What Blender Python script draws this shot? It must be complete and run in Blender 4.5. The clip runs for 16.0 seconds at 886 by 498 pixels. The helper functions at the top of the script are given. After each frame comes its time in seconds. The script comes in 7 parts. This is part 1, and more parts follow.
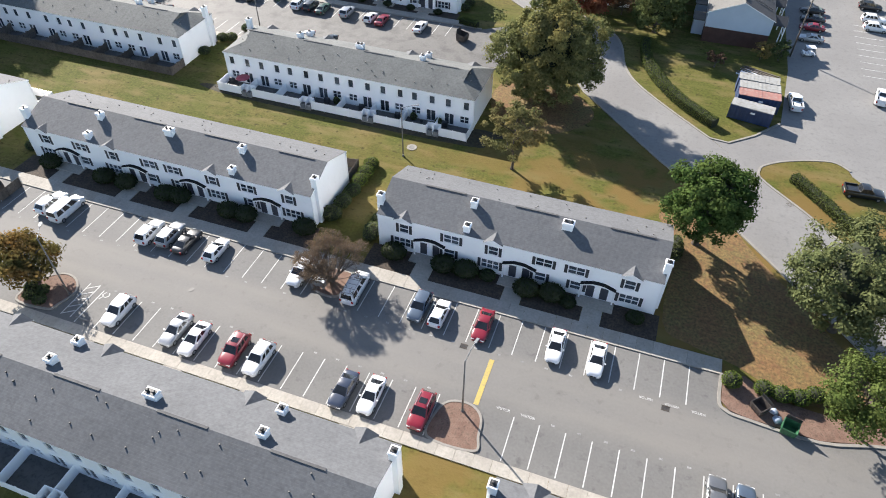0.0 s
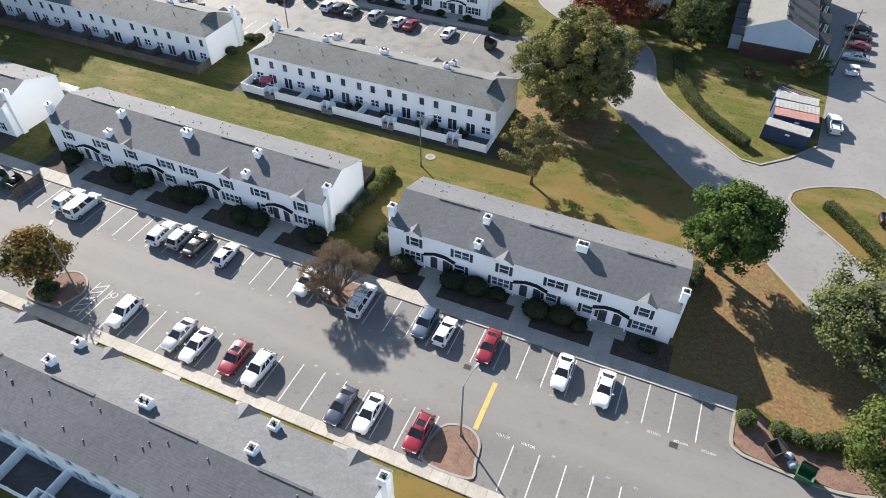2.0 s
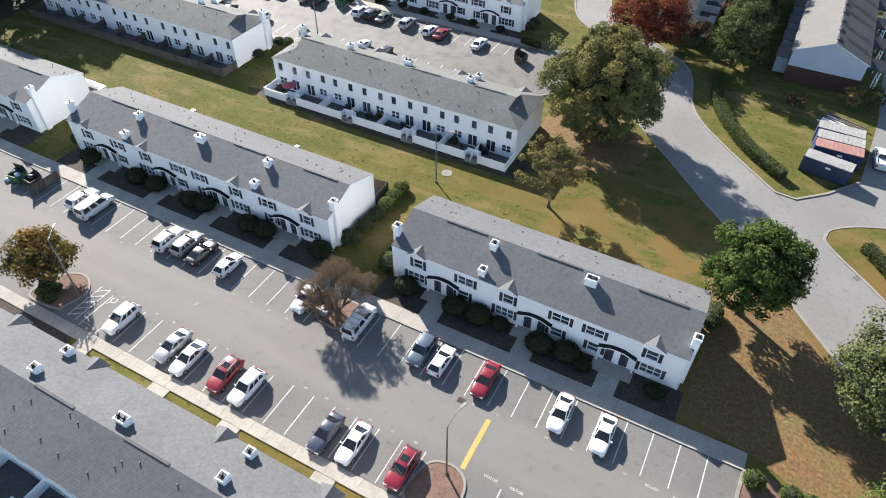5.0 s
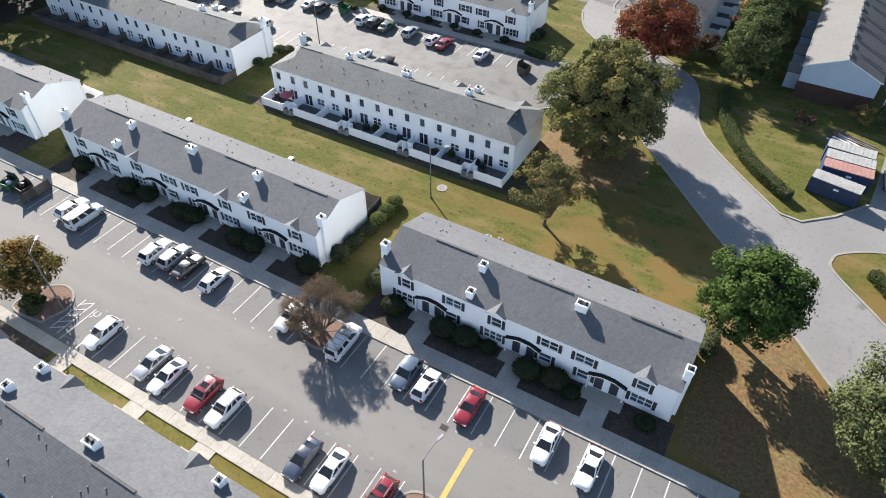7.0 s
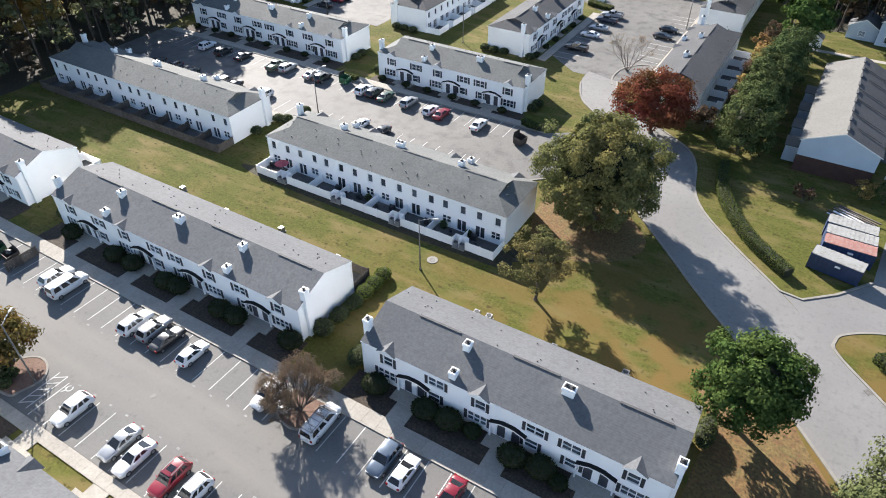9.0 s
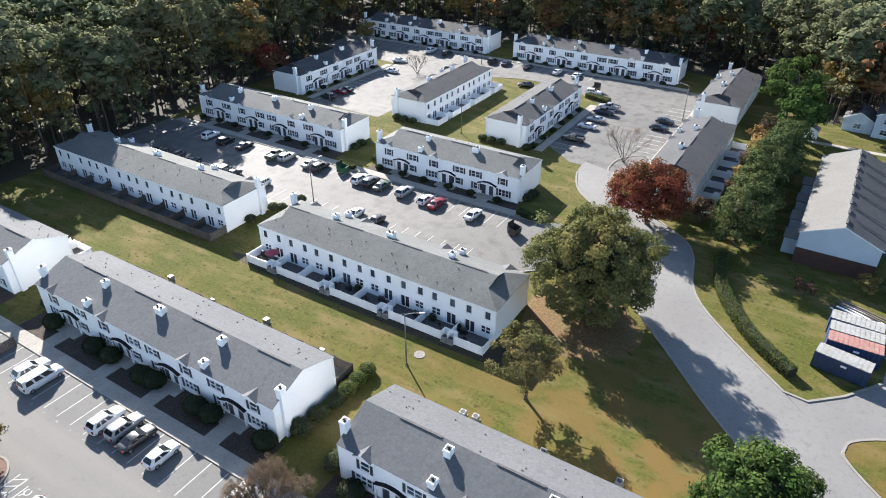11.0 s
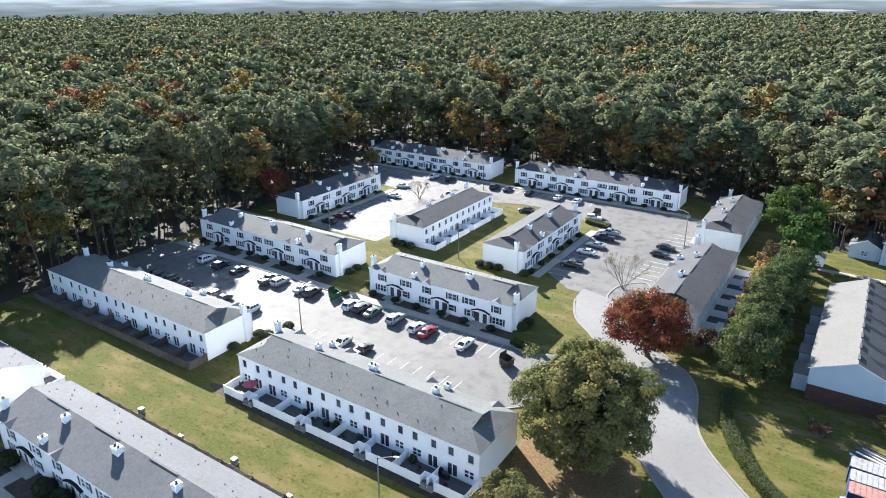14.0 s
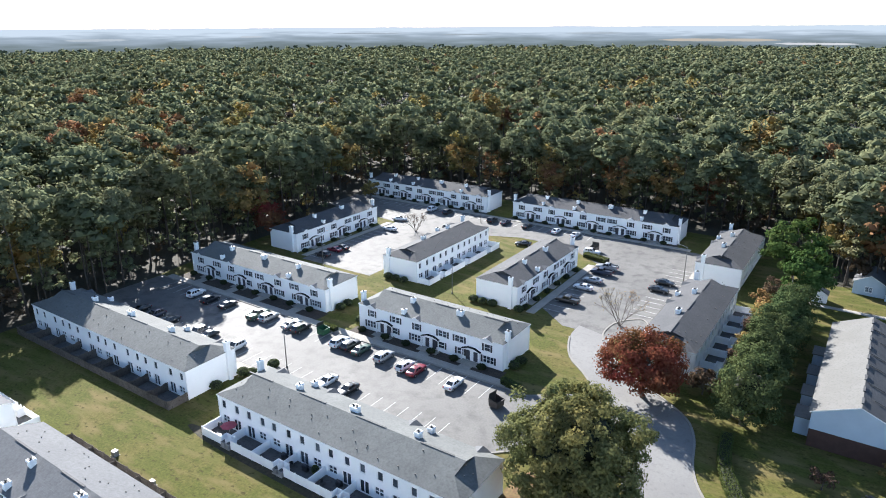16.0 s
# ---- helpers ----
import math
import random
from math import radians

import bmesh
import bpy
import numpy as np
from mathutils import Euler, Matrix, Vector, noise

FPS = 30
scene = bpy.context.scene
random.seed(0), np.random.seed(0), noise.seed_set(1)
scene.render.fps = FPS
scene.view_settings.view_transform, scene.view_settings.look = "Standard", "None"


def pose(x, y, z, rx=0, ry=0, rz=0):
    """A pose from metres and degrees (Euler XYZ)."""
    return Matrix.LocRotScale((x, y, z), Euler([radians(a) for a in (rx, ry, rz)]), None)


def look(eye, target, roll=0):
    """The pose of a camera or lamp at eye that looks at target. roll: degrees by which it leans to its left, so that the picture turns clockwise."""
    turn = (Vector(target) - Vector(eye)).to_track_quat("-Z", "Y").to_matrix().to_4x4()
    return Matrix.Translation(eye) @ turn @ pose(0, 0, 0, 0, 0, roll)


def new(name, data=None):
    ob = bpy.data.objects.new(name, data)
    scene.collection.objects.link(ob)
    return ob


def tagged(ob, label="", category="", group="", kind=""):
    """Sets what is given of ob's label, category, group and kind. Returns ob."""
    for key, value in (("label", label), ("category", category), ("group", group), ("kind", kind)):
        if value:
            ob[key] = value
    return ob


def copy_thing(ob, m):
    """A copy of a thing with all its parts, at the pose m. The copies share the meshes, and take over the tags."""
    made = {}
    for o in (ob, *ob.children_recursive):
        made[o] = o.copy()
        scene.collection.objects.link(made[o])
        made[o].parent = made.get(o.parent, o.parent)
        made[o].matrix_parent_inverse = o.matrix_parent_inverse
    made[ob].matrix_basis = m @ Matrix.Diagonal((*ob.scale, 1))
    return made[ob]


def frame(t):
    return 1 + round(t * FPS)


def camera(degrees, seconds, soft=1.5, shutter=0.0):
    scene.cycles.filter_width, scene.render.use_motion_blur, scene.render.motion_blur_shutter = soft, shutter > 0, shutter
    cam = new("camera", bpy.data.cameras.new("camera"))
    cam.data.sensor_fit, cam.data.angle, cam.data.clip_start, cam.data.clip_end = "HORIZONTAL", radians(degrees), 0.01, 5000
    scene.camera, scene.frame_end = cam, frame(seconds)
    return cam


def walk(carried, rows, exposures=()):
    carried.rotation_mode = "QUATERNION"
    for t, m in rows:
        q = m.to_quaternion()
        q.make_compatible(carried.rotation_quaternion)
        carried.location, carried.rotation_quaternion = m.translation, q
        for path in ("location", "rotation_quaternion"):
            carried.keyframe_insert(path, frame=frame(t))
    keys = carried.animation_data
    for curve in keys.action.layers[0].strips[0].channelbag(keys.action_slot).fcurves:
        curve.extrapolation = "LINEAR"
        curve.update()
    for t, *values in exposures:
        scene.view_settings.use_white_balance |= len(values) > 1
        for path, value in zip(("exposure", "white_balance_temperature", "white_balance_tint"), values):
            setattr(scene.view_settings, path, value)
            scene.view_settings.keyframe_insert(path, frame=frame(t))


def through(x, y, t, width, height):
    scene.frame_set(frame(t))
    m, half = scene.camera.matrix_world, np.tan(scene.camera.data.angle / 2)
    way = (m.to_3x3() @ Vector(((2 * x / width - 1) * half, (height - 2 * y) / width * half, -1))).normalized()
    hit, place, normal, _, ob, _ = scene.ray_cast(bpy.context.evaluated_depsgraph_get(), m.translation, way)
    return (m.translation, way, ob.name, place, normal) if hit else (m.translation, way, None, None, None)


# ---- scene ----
cam = camera(68.1, 16.0, soft=1.0)
METRES, EYE, TILT, LEAN, TURN = 33.15, 60.5, 1.0, 0.6, 18.4
ROWS = [
    (0.0, 0.0, 0.0, 0.0, 1.13, -45.29, -1.12),
    (0.5, 0.0197, 0.0208, -0.0, 2.17, -45.3, -1.08),
    (1.0, 0.039, 0.0421, 0.0002, 3.16, -45.32, -1.04),
    (1.5, 0.0586, 0.0636, 0.0001, 4.08, -45.33, -1.0),
    (2.0, 0.0776, 0.0856, 0.0001, 4.96, -45.35, -0.97),
    (2.5, 0.0967, 0.1078, -0.0001, 5.83, -45.35, -0.94),
    (3.0, 0.116, 0.1305, -0.0005, 6.71, -45.36, -0.9),
    (3.5, 0.1347, 0.1538, -0.0007, 7.58, -45.37, -0.87),
    (4.0, 0.1538, 0.1772, -0.0011, 8.38, -45.36, -0.83),
    (6.5, 0.247, 0.2999, -0.0034, 11.15, -45.37, -0.67),
    (7.0, 0.265, 0.3265, -0.0026, 11.41, -45.16, -0.65),
    (7.5, 0.2827, 0.353, -0.0023, 11.66, -44.39, -0.63),
    (8.0, 0.3001, 0.3787, -0.0019, 11.97, -43.28, -0.61),
    (8.5, 0.3182, 0.4048, -0.0024, 12.28, -41.76, -0.56),
    (9.0, 0.3356, 0.4304, -0.0031, 12.58, -40.0, -0.54),
    (11.5, 0.4247, 0.5615, -0.0049, 13.78, -31.2, -0.32),
    (12.0, 0.4422, 0.5885, -0.0056, 14.02, -29.5, -0.28),
    (12.5, 0.46, 0.6154, -0.0066, 14.26, -27.78, -0.23),
    (13.0, 0.4777, 0.6423, -0.0071, 14.51, -26.05, -0.19),
    (13.5, 0.4951, 0.6696, -0.0077, 14.75, -24.33, -0.14),
    (14.0, 0.5126, 0.697, -0.0093, 14.99, -22.65, -0.1),
    (14.5, 0.5302, 0.7242, -0.0115, 15.16, -21.6, -0.07),
    (15.0, 0.5484, 0.7523, -0.0127, 15.3, -21.11, -0.05),
    (15.5, 0.565, 0.7814, -0.0134, 15.45, -20.68, -0.04),
    (16.0, 0.583, 0.81, -0.0143, 15.61, -19.98, -0.02),
]
walk(cam, [(t, pose(0, 0, EYE, TILT, LEAN, TURN) @ pose(METRES * x, METRES * y, METRES * z, 90 + pitch, roll, yaw)) for t, x, y, z, yaw, pitch, roll in ROWS], exposures=[(0.0, 1.56, 6750, 12), (9.0, 1.6, 6680, 12), (12.0, 1.82, 6450, 11), (13.5, 1.98, 6350, 11), (14.5, 1.86, 6300, 11), (16.0, 1.76, 6250, 11)])

# ---- light ----
SUN_AZ, SUN_EL = 145.0, 27.5   # direction to the sun: degrees from +x, elevation
wd = bpy.data.worlds.new("sky")
scene.world = wd
wd.use_nodes = True
wn = wd.node_tree.nodes
bg = wn["Background"]
sky = wn.new("ShaderNodeTexSky")
sky.sky_type = "NISHITA"
sky.sun_disc = False
sky.sun_elevation = radians(SUN_EL)
sky.sun_rotation = radians(90 - SUN_AZ)
sky.air_density, sky.dust_density, sky.ozone_density = 1.0, 0.3, 2.0
wd.node_tree.links.new(sky.outputs[0], bg.inputs[0])
bg.inputs[1].default_value = 0.084
sl = bpy.data.lights.new("sun", "SUN")
sl.energy, sl.angle, sl.color = 5.0, radians(0.55), (1.0, 0.965, 0.91)
sun = new("sun", sl)
sd = Vector((math.cos(radians(SUN_AZ)) * math.cos(radians(SUN_EL)), math.sin(radians(SUN_AZ)) * math.cos(radians(SUN_EL)), math.sin(radians(SUN_EL))))
sun.matrix_world = look(sd * 300, (0, 0, 0))


# ---- materials ----
def material(name, col, col2=None, rough=0.8, metal=0.0, scale=1.0, fine=0.0, bump=0.0, bump_scale=20.0, spread=0.0, mix=(0.35, 0.65), col3=None, scale3=8.0, mix3=(0.5, 0.7), spec=0.5, grain=0.0, grain_scale=7.0):
    """A surface with two tones at a large scale, a third at a small one, grain relief and variation from object to object."""
    m = bpy.data.materials.new(name)
    m.use_nodes = True
    nt = m.node_tree
    b = nt.nodes["Principled BSDF"]
    b.inputs["Roughness"].default_value = rough
    b.inputs["Metallic"].default_value = metal
    b.inputs["Specular IOR Level"].default_value = spec
    tc = nt.nodes.new("ShaderNodeTexCoord")
    geo = nt.nodes.new("ShaderNodeNewGeometry")
    link = nt.links.new

    def tone(s, lo, hi, detail=5.0):
        n = nt.nodes.new("ShaderNodeTexNoise")
        n.inputs["Scale"].default_value = s
        n.inputs["Detail"].default_value = detail
        n.inputs["Roughness"].default_value = 0.6
        link(geo.outputs["Position"], n.inputs["Vector"])
        r = nt.nodes.new("ShaderNodeMapRange")
        r.inputs[1].default_value, r.inputs[2].default_value = lo, hi
        link(n.outputs["Fac"], r.inputs[0])
        return r.outputs[0]

    def blend(fac, a, c):
        x = nt.nodes.new("ShaderNodeMix")
        x.data_type = "RGBA"
        link(fac, x.inputs[0])
        for s, v in ((6, a), (7, c)):
            if isinstance(v, tuple):
                x.inputs[s].default_value = (*v, 1)
            else:
                link(v, x.inputs[s])
        return x.outputs[2]

    out = None
    if col2:
        out = blend(tone(scale, *mix), col, col2)
    if col3:
        out = blend(tone(scale3, *mix3), out if out else col, col3)
    if grain:
        n = nt.nodes.new("ShaderNodeTexNoise")
        n.inputs["Scale"].default_value, n.inputs["Detail"].default_value = grain_scale, 3
        link(geo.outputs["Position"], n.inputs["Vector"])
        r = nt.nodes.new("ShaderNodeMapRange")
        r.inputs[1].default_value, r.inputs[2].default_value, r.inputs[3].default_value, r.inputs[4].default_value = .3, .7, 1 - grain, 1 + grain
        link(n.outputs["Fac"], r.inputs[0])
        h = nt.nodes.new("ShaderNodeHueSaturation")
        link(r.outputs[0], h.inputs["Value"])
        if out:
            link(out, h.inputs["Color"])
        else:
            h.inputs["Color"].default_value = (*col, 1)
        out = h.outputs[0]
    if spread:
        oi = nt.nodes.new("ShaderNodeObjectInfo")
        r = nt.nodes.new("ShaderNodeMapRange")
        r.inputs[3].default_value, r.inputs[4].default_value = 1 - spread, 1 + spread
        link(oi.outputs["Random"], r.inputs[0])
        h = nt.nodes.new("ShaderNodeHueSaturation")
        link(r.outputs[0], h.inputs["Value"])
        if out:
            link(out, h.inputs["Color"])
        else:
            h.inputs["Color"].default_value = (*col, 1)
        out = h.outputs[0]
    if out:
        link(out, b.inputs["Base Color"])
    else:
        b.inputs["Base Color"].default_value = (*col, 1)
    if bump:
        n = nt.nodes.new("ShaderNodeTexNoise")
        n.inputs["Scale"].default_value = bump_scale
        n.inputs["Detail"].default_value = 4
        link(geo.outputs["Position"], n.inputs["Vector"])
        bp = nt.nodes.new("ShaderNodeBump")
        bp.inputs["Strength"].default_value = bump
        bp.inputs["Distance"].default_value = 0.05
        link(n.outputs["Fac"], bp.inputs["Height"])
        link(bp.outputs[0], b.inputs["Normal"])
    return m


def lined(m, axis, pitch, depth=0.4):
    """Adds the relief of horizontal boards or courses to a material."""
    nt = m.node_tree
    geo = nt.nodes.new("ShaderNodeNewGeometry")
    sep = nt.nodes.new("ShaderNodeSeparateXYZ")
    nt.links.new(geo.outputs["Position"], sep.inputs[0])
    d = nt.nodes.new("ShaderNodeMath")
    d.operation = "DIVIDE"
    d.inputs[1].default_value = pitch
    nt.links.new(sep.outputs[axis], d.inputs[0])
    f = nt.nodes.new("ShaderNodeMath")
    f.operation = "FRACT"
    nt.links.new(d.outputs[0], f.inputs[0])
    bp = nt.nodes.new("ShaderNodeBump")
    bp.inputs["Strength"].default_value = depth
    bp.inputs["Distance"].default_value = 0.02
    nt.links.new(f.outputs[0], bp.inputs["Height"])
    nt.links.new(bp.outputs[0], nt.nodes["Principled BSDF"].inputs["Normal"])
    return m


M = {}
M["siding"] = lined(material("white_siding", (0.90, 0.905, 0.91), (0.87, 0.875, 0.88), 0.55, scale=0.35, col3=(0.80, 0.81, 0.80), scale3=1.6, mix3=(0.6, 0.85)), 2, 0.2)
M["trim"] = material("white_trim", (0.86, 0.86, 0.86), (0.80, 0.80, 0.80), 0.5, scale=1.5)
M["vinyl"] = material("white_vinyl", (0.90, 0.905, 0.91), (0.86, 0.865, 0.87), 0.45, scale=0.8, spread=0.04)
M["roof"] = lined(material("grey_shingle", (0.092, 0.095, 0.1), (0.11, 0.113, 0.118), 0.9, scale=0.13, col3=(0.078, 0.08, 0.084), scale3=1.2, mix3=(0.5, 0.8), grain=0.13, grain_scale=3), 2, 0.09, 0.4)
M["roof_old"] = lined(material("weathered_shingle", (0.094, 0.099, 0.096), (0.125, 0.13, 0.125), 0.9, scale=0.2, col3=(0.074, 0.078, 0.075), scale3=1.6, mix3=(0.5, 0.8), grain=0.14, grain_scale=3), 2, 0.09, 0.4)
M["roof_dark"] = lined(material("dark_slate_and_shade_shingle", (0.040, 0.042, 0.046), (0.056, 0.057, 0.061), 0.9, scale=0.2, col3=(0.031, 0.032, 0.035), scale3=2.5, mix3=(0.5, 0.8), grain=0.16, grain_scale=3), 2, 0.09, 0.5)
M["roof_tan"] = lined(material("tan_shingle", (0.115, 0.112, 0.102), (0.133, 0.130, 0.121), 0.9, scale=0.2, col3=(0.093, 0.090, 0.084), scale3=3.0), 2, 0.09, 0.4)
M["vent"] = material("ridge_vent", (0.05, 0.05, 0.052), (0.08, 0.08, 0.08), 0.8, scale=2.0)
M["black"] = material("black_metal", (0.02, 0.02, 0.022), (0.04, 0.04, 0.04), 0.5, scale=6.0)
M["hood"] = material("black_hood_shingle", (0.012, 0.012, 0.013), (0.02, 0.02, 0.021), 0.95, scale=4.0, spec=0.15)
M["shutter"] = material("dark_shutter", (0.022, 0.024, 0.03), (0.035, 0.037, 0.042), 0.5, scale=3.0)
M["glass"] = material("window_glass", (0.03, 0.04, 0.055), (0.08, 0.09, 0.10), 0.08, scale=0.9, spread=0.5)
M["door"] = material("dark_door", (0.03, 0.035, 0.05), (0.05, 0.05, 0.06), 0.4, scale=2.0)
M["asphalt"] = material("asphalt", (0.108, 0.105, 0.100), (0.133, 0.130, 0.124), 0.85, scale=0.06, bump=0.25, bump_scale=14, col3=(0.066, 0.064, 0.062), scale3=0.75, mix3=(0.58, 0.76), grain=0.07, grain_scale=3.2)
nt = M["asphalt"].node_tree
lane, mp, sn, sp, up, dn = (nt.nodes.new("ShaderNode" + k) for k in ("Mix", "Mapping", "TexNoise", "SeparateXYZ", "MapRange", "MapRange"))
lane.data_type = "RGBA"
gl, m1, m2 = nt.nodes.new("ShaderNodeNewGeometry"), nt.nodes.new("ShaderNodeMath"), nt.nodes.new("ShaderNodeMath")
m1.operation = m2.operation = "MULTIPLY"
mp.inputs["Scale"].default_value = (.05, .35, 1)
sn.inputs["Scale"].default_value, sn.inputs["Detail"].default_value = 1.0, 6
nt.links.new(gl.outputs["Position"], mp.inputs[0])
nt.links.new(gl.outputs["Position"], sp.inputs[0])
nt.links.new(mp.outputs[0], sn.inputs["Vector"])
for r_, lo, hi in ((up, 36.5, 39.5), (dn, 46.0, 43.5)):
    r_.inputs[1].default_value, r_.inputs[2].default_value = lo, hi
    nt.links.new(sp.outputs[1], r_.inputs[0])
nt.links.new(up.outputs[0], m1.inputs[0])
nt.links.new(dn.outputs[0], m1.inputs[1])
nt.links.new(m1.outputs[0], m2.inputs[0])
nt.links.new(sn.outputs["Fac"], m2.inputs[1])
base_in = nt.nodes["Principled BSDF"].inputs["Base Color"]
nt.links.new(m2.outputs[0], lane.inputs[0])
nt.links.new(base_in.links[0].from_socket, lane.inputs[6])
lane.inputs[7].default_value = (.178, .166, .148, 1)
nt.links.new(lane.outputs[2], base_in)
M["asphalt_b"] = material("pale_asphalt", (0.105, 0.101, 0.095), (0.135, 0.13, 0.121), 0.74, scale=0.05, bump=0.2, bump_scale=5, col3=(0.068, 0.065, 0.062), scale3=0.35, mix3=(0.47, 0.7), spec=0.34, grain=0.12, grain_scale=3.2)
M["roadway"] = material("road_asphalt", (0.157, 0.152, 0.146), (0.187, 0.183, 0.174), 0.85, scale=0.08, bump=0.2, bump_scale=12, col3=(0.129, 0.125, 0.120), scale3=1.2, mix3=(0.52, 0.75), grain=0.05, grain_scale=3.2)
M["concrete"] = material("concrete", (0.265, 0.245, 0.212), (0.31, 0.288, 0.252), 0.9, scale=0.4, col3=(0.215, 0.2, 0.175), scale3=2.2, mix3=(0.55, 0.8), spread=0.07, grain=0.1, grain_scale=4)
M["kerb"] = material("kerb_concrete", (0.189, 0.176, 0.155), (0.231, 0.216, 0.192), 0.9, scale=0.8, col3=(0.140, 0.134, 0.119), scale3=2.0, mix3=(0.6, 0.8))
M["grass"] = material("autumn_lawn", spec=0.12, col=(0.074, 0.08, 0.017), col2=(0.126, 0.099, 0.034), rough=0.95, scale=0.13, bump=0.7, bump_scale=4, col3=(0.05, 0.052, 0.01), scale3=1.3, mix3=(0.5, 0.78), mix=(0.47, 0.7), grain=0.32, grain_scale=2.6)
nt = M["grass"].node_tree


def ramp_of(axis, lo, hi):
    g, sp, r = nt.nodes.new("ShaderNodeNewGeometry"), nt.nodes.new("ShaderNodeSeparateXYZ"), nt.nodes.new("ShaderNodeMapRange")
    nt.links.new(g.outputs["Position"], sp.inputs[0])
    r.inputs[1].default_value, r.inputs[2].default_value = lo, hi
    nt.links.new(sp.outputs[axis], r.inputs[0])
    return r.outputs[0]


# the lawn dries out towards the road
dry, wob, sm, mix_dry = nt.nodes.new("ShaderNodeMath"), nt.nodes.new("ShaderNodeTexNoise"), nt.nodes.new("ShaderNodeMath"), nt.nodes.new("ShaderNodeMix")
dry.operation, sm.operation, mix_dry.data_type = "MULTIPLY", "MULTIPLY", "RGBA"
nt.links.new(ramp_of(0, -48, 2), dry.inputs[0])
nt.links.new(ramp_of(1, 100, 84), dry.inputs[1])
wob.inputs["Scale"].default_value, wob.inputs["Detail"].default_value = .22, 6
gp = nt.nodes.new("ShaderNodeNewGeometry")
nt.links.new(gp.outputs["Position"], wob.inputs["Vector"])
rw_ = nt.nodes.new("ShaderNodeMapRange")
rw_.inputs[1].default_value, rw_.inputs[2].default_value = .38, .55
nt.links.new(wob.outputs["Fac"], rw_.inputs[0])
nt.links.new(dry.outputs[0], sm.inputs[0])
nt.links.new(rw_.outputs[0], sm.inputs[1])
# mown streaks of fresher and of straw-coloured grass along the rows
bs = nt.nodes["Principled BSDF"]
for k, (sx, sy, lo, hi, tint) in enumerate(((.09, .42, .5, .7, (.096, .095, .025)), (.12, .34, .5, .68, (.142, .112, .045)), (.9, 1.3, .58, .7, (.045, .04, .012)))):
    mp, sn, sr, sx_ = nt.nodes.new("ShaderNodeMapping"), nt.nodes.new("ShaderNodeTexNoise"), nt.nodes.new("ShaderNodeMapRange"), nt.nodes.new("ShaderNodeMix")
    mp.inputs["Scale"].default_value, mp.inputs["Location"].default_value = (sx, sy, 1), (3.7 * k, 0, 0)
    sn.inputs["Scale"].default_value, sn.inputs["Detail"].default_value = 1.0, 5
    sr.inputs[1].default_value, sr.inputs[2].default_value = lo, hi
    sx_.data_type = "RGBA"
    nt.links.new(gp.outputs["Position"], mp.inputs[0])
    nt.links.new(mp.outputs[0], sn.inputs["Vector"])
    nt.links.new(sn.outputs["Fac"], sr.inputs[0])
    nt.links.new(sr.outputs[0], sx_.inputs[0])
    nt.links.new(bs.inputs["Base Color"].links[0].from_socket, sx_.inputs[6])
    sx_.inputs[7].default_value = (*tint, 1)
    nt.links.new(sx_.outputs[2], bs.inputs["Base Color"])
old_col = bs.inputs["Base Color"].links[0].from_socket
nt.links.new(sm.outputs[0], mix_dry.inputs[0])
nt.links.new(old_col, mix_dry.inputs[6])
mix_dry.inputs[7].default_value = (.135, .09, .03, 1)
nt.links.new(mix_dry.outputs[2], bs.inputs["Base Color"])
M["straw"] = material("pine_straw", (0.149, 0.081, 0.031), (0.124, 0.093, 0.031), 0.95, scale=0.25, bump=0.5, bump_scale=9, col3=(0.099, 0.046, 0.020), scale3=1.5, mix3=(0.5, 0.7), grain=0.45, grain_scale=3)
M["mulch"] = material("dark_mulch", (0.034, 0.026, 0.020), (0.056, 0.040, 0.028), 0.95, scale=0.8, bump=0.6, bump_scale=9, col3=(0.025, 0.019, 0.015), scale3=3, grain=0.4, grain_scale=4)
M["redmulch"] = material("red_brown_mulch", (0.13, 0.076, 0.055), (0.175, 0.112, 0.082), 0.95, scale=0.9, bump=0.6, bump_scale=9, col3=(0.068, 0.034, 0.025), scale3=4, grain=0.4, grain_scale=4)
M["paint"] = material("white_road_paint", (0.484, 0.484, 0.468), (0.351, 0.351, 0.335), 0.8, scale=1.2, spread=0.08, col3=(0.234, 0.234, 0.226), scale3=5, mix3=(0.58, 0.75))
M["faded"] = material("faded_road_paint", (0.26, 0.258, 0.25), (0.19, 0.188, 0.182), 0.85, scale=1.5, spread=0.2, col3=(0.13, 0.13, 0.126), scale3=7, mix3=(0.45, 0.65))
M["yellow"] = material("yellow_road_paint", (0.409, 0.310, 0.074), (0.347, 0.267, 0.087), 0.8, scale=0.8, col3=(0.260, 0.211, 0.093), scale3=4)
M["forest_floor"] = material("leaf_litter", (0.034, 0.027, 0.017), (0.024, 0.025, 0.013), 0.95, scale=0.12, col3=(0.05, 0.034, 0.019), scale3=0.7, grain=0.4, grain_scale=2)
M["wood_fence"] = material("weathered_fence_wood", (0.087, 0.071, 0.059), (0.124, 0.105, 0.090), 0.9, scale=0.7, spread=0.2, col3=(0.056, 0.046, 0.037), scale3=3)
M["brick"] = lined(material("red_brown_brick", (0.062, 0.031, 0.024), (0.084, 0.043, 0.034), 0.9, scale=0.8, col3=(0.062, 0.031, 0.025), scale3=6), 2, 0.08, 0.4)
M["bluesiding"] = lined(material("pale_blue_siding", (0.468, 0.544, 0.629), (0.425, 0.501, 0.586), 0.6, scale=0.4), 2, 0.2)


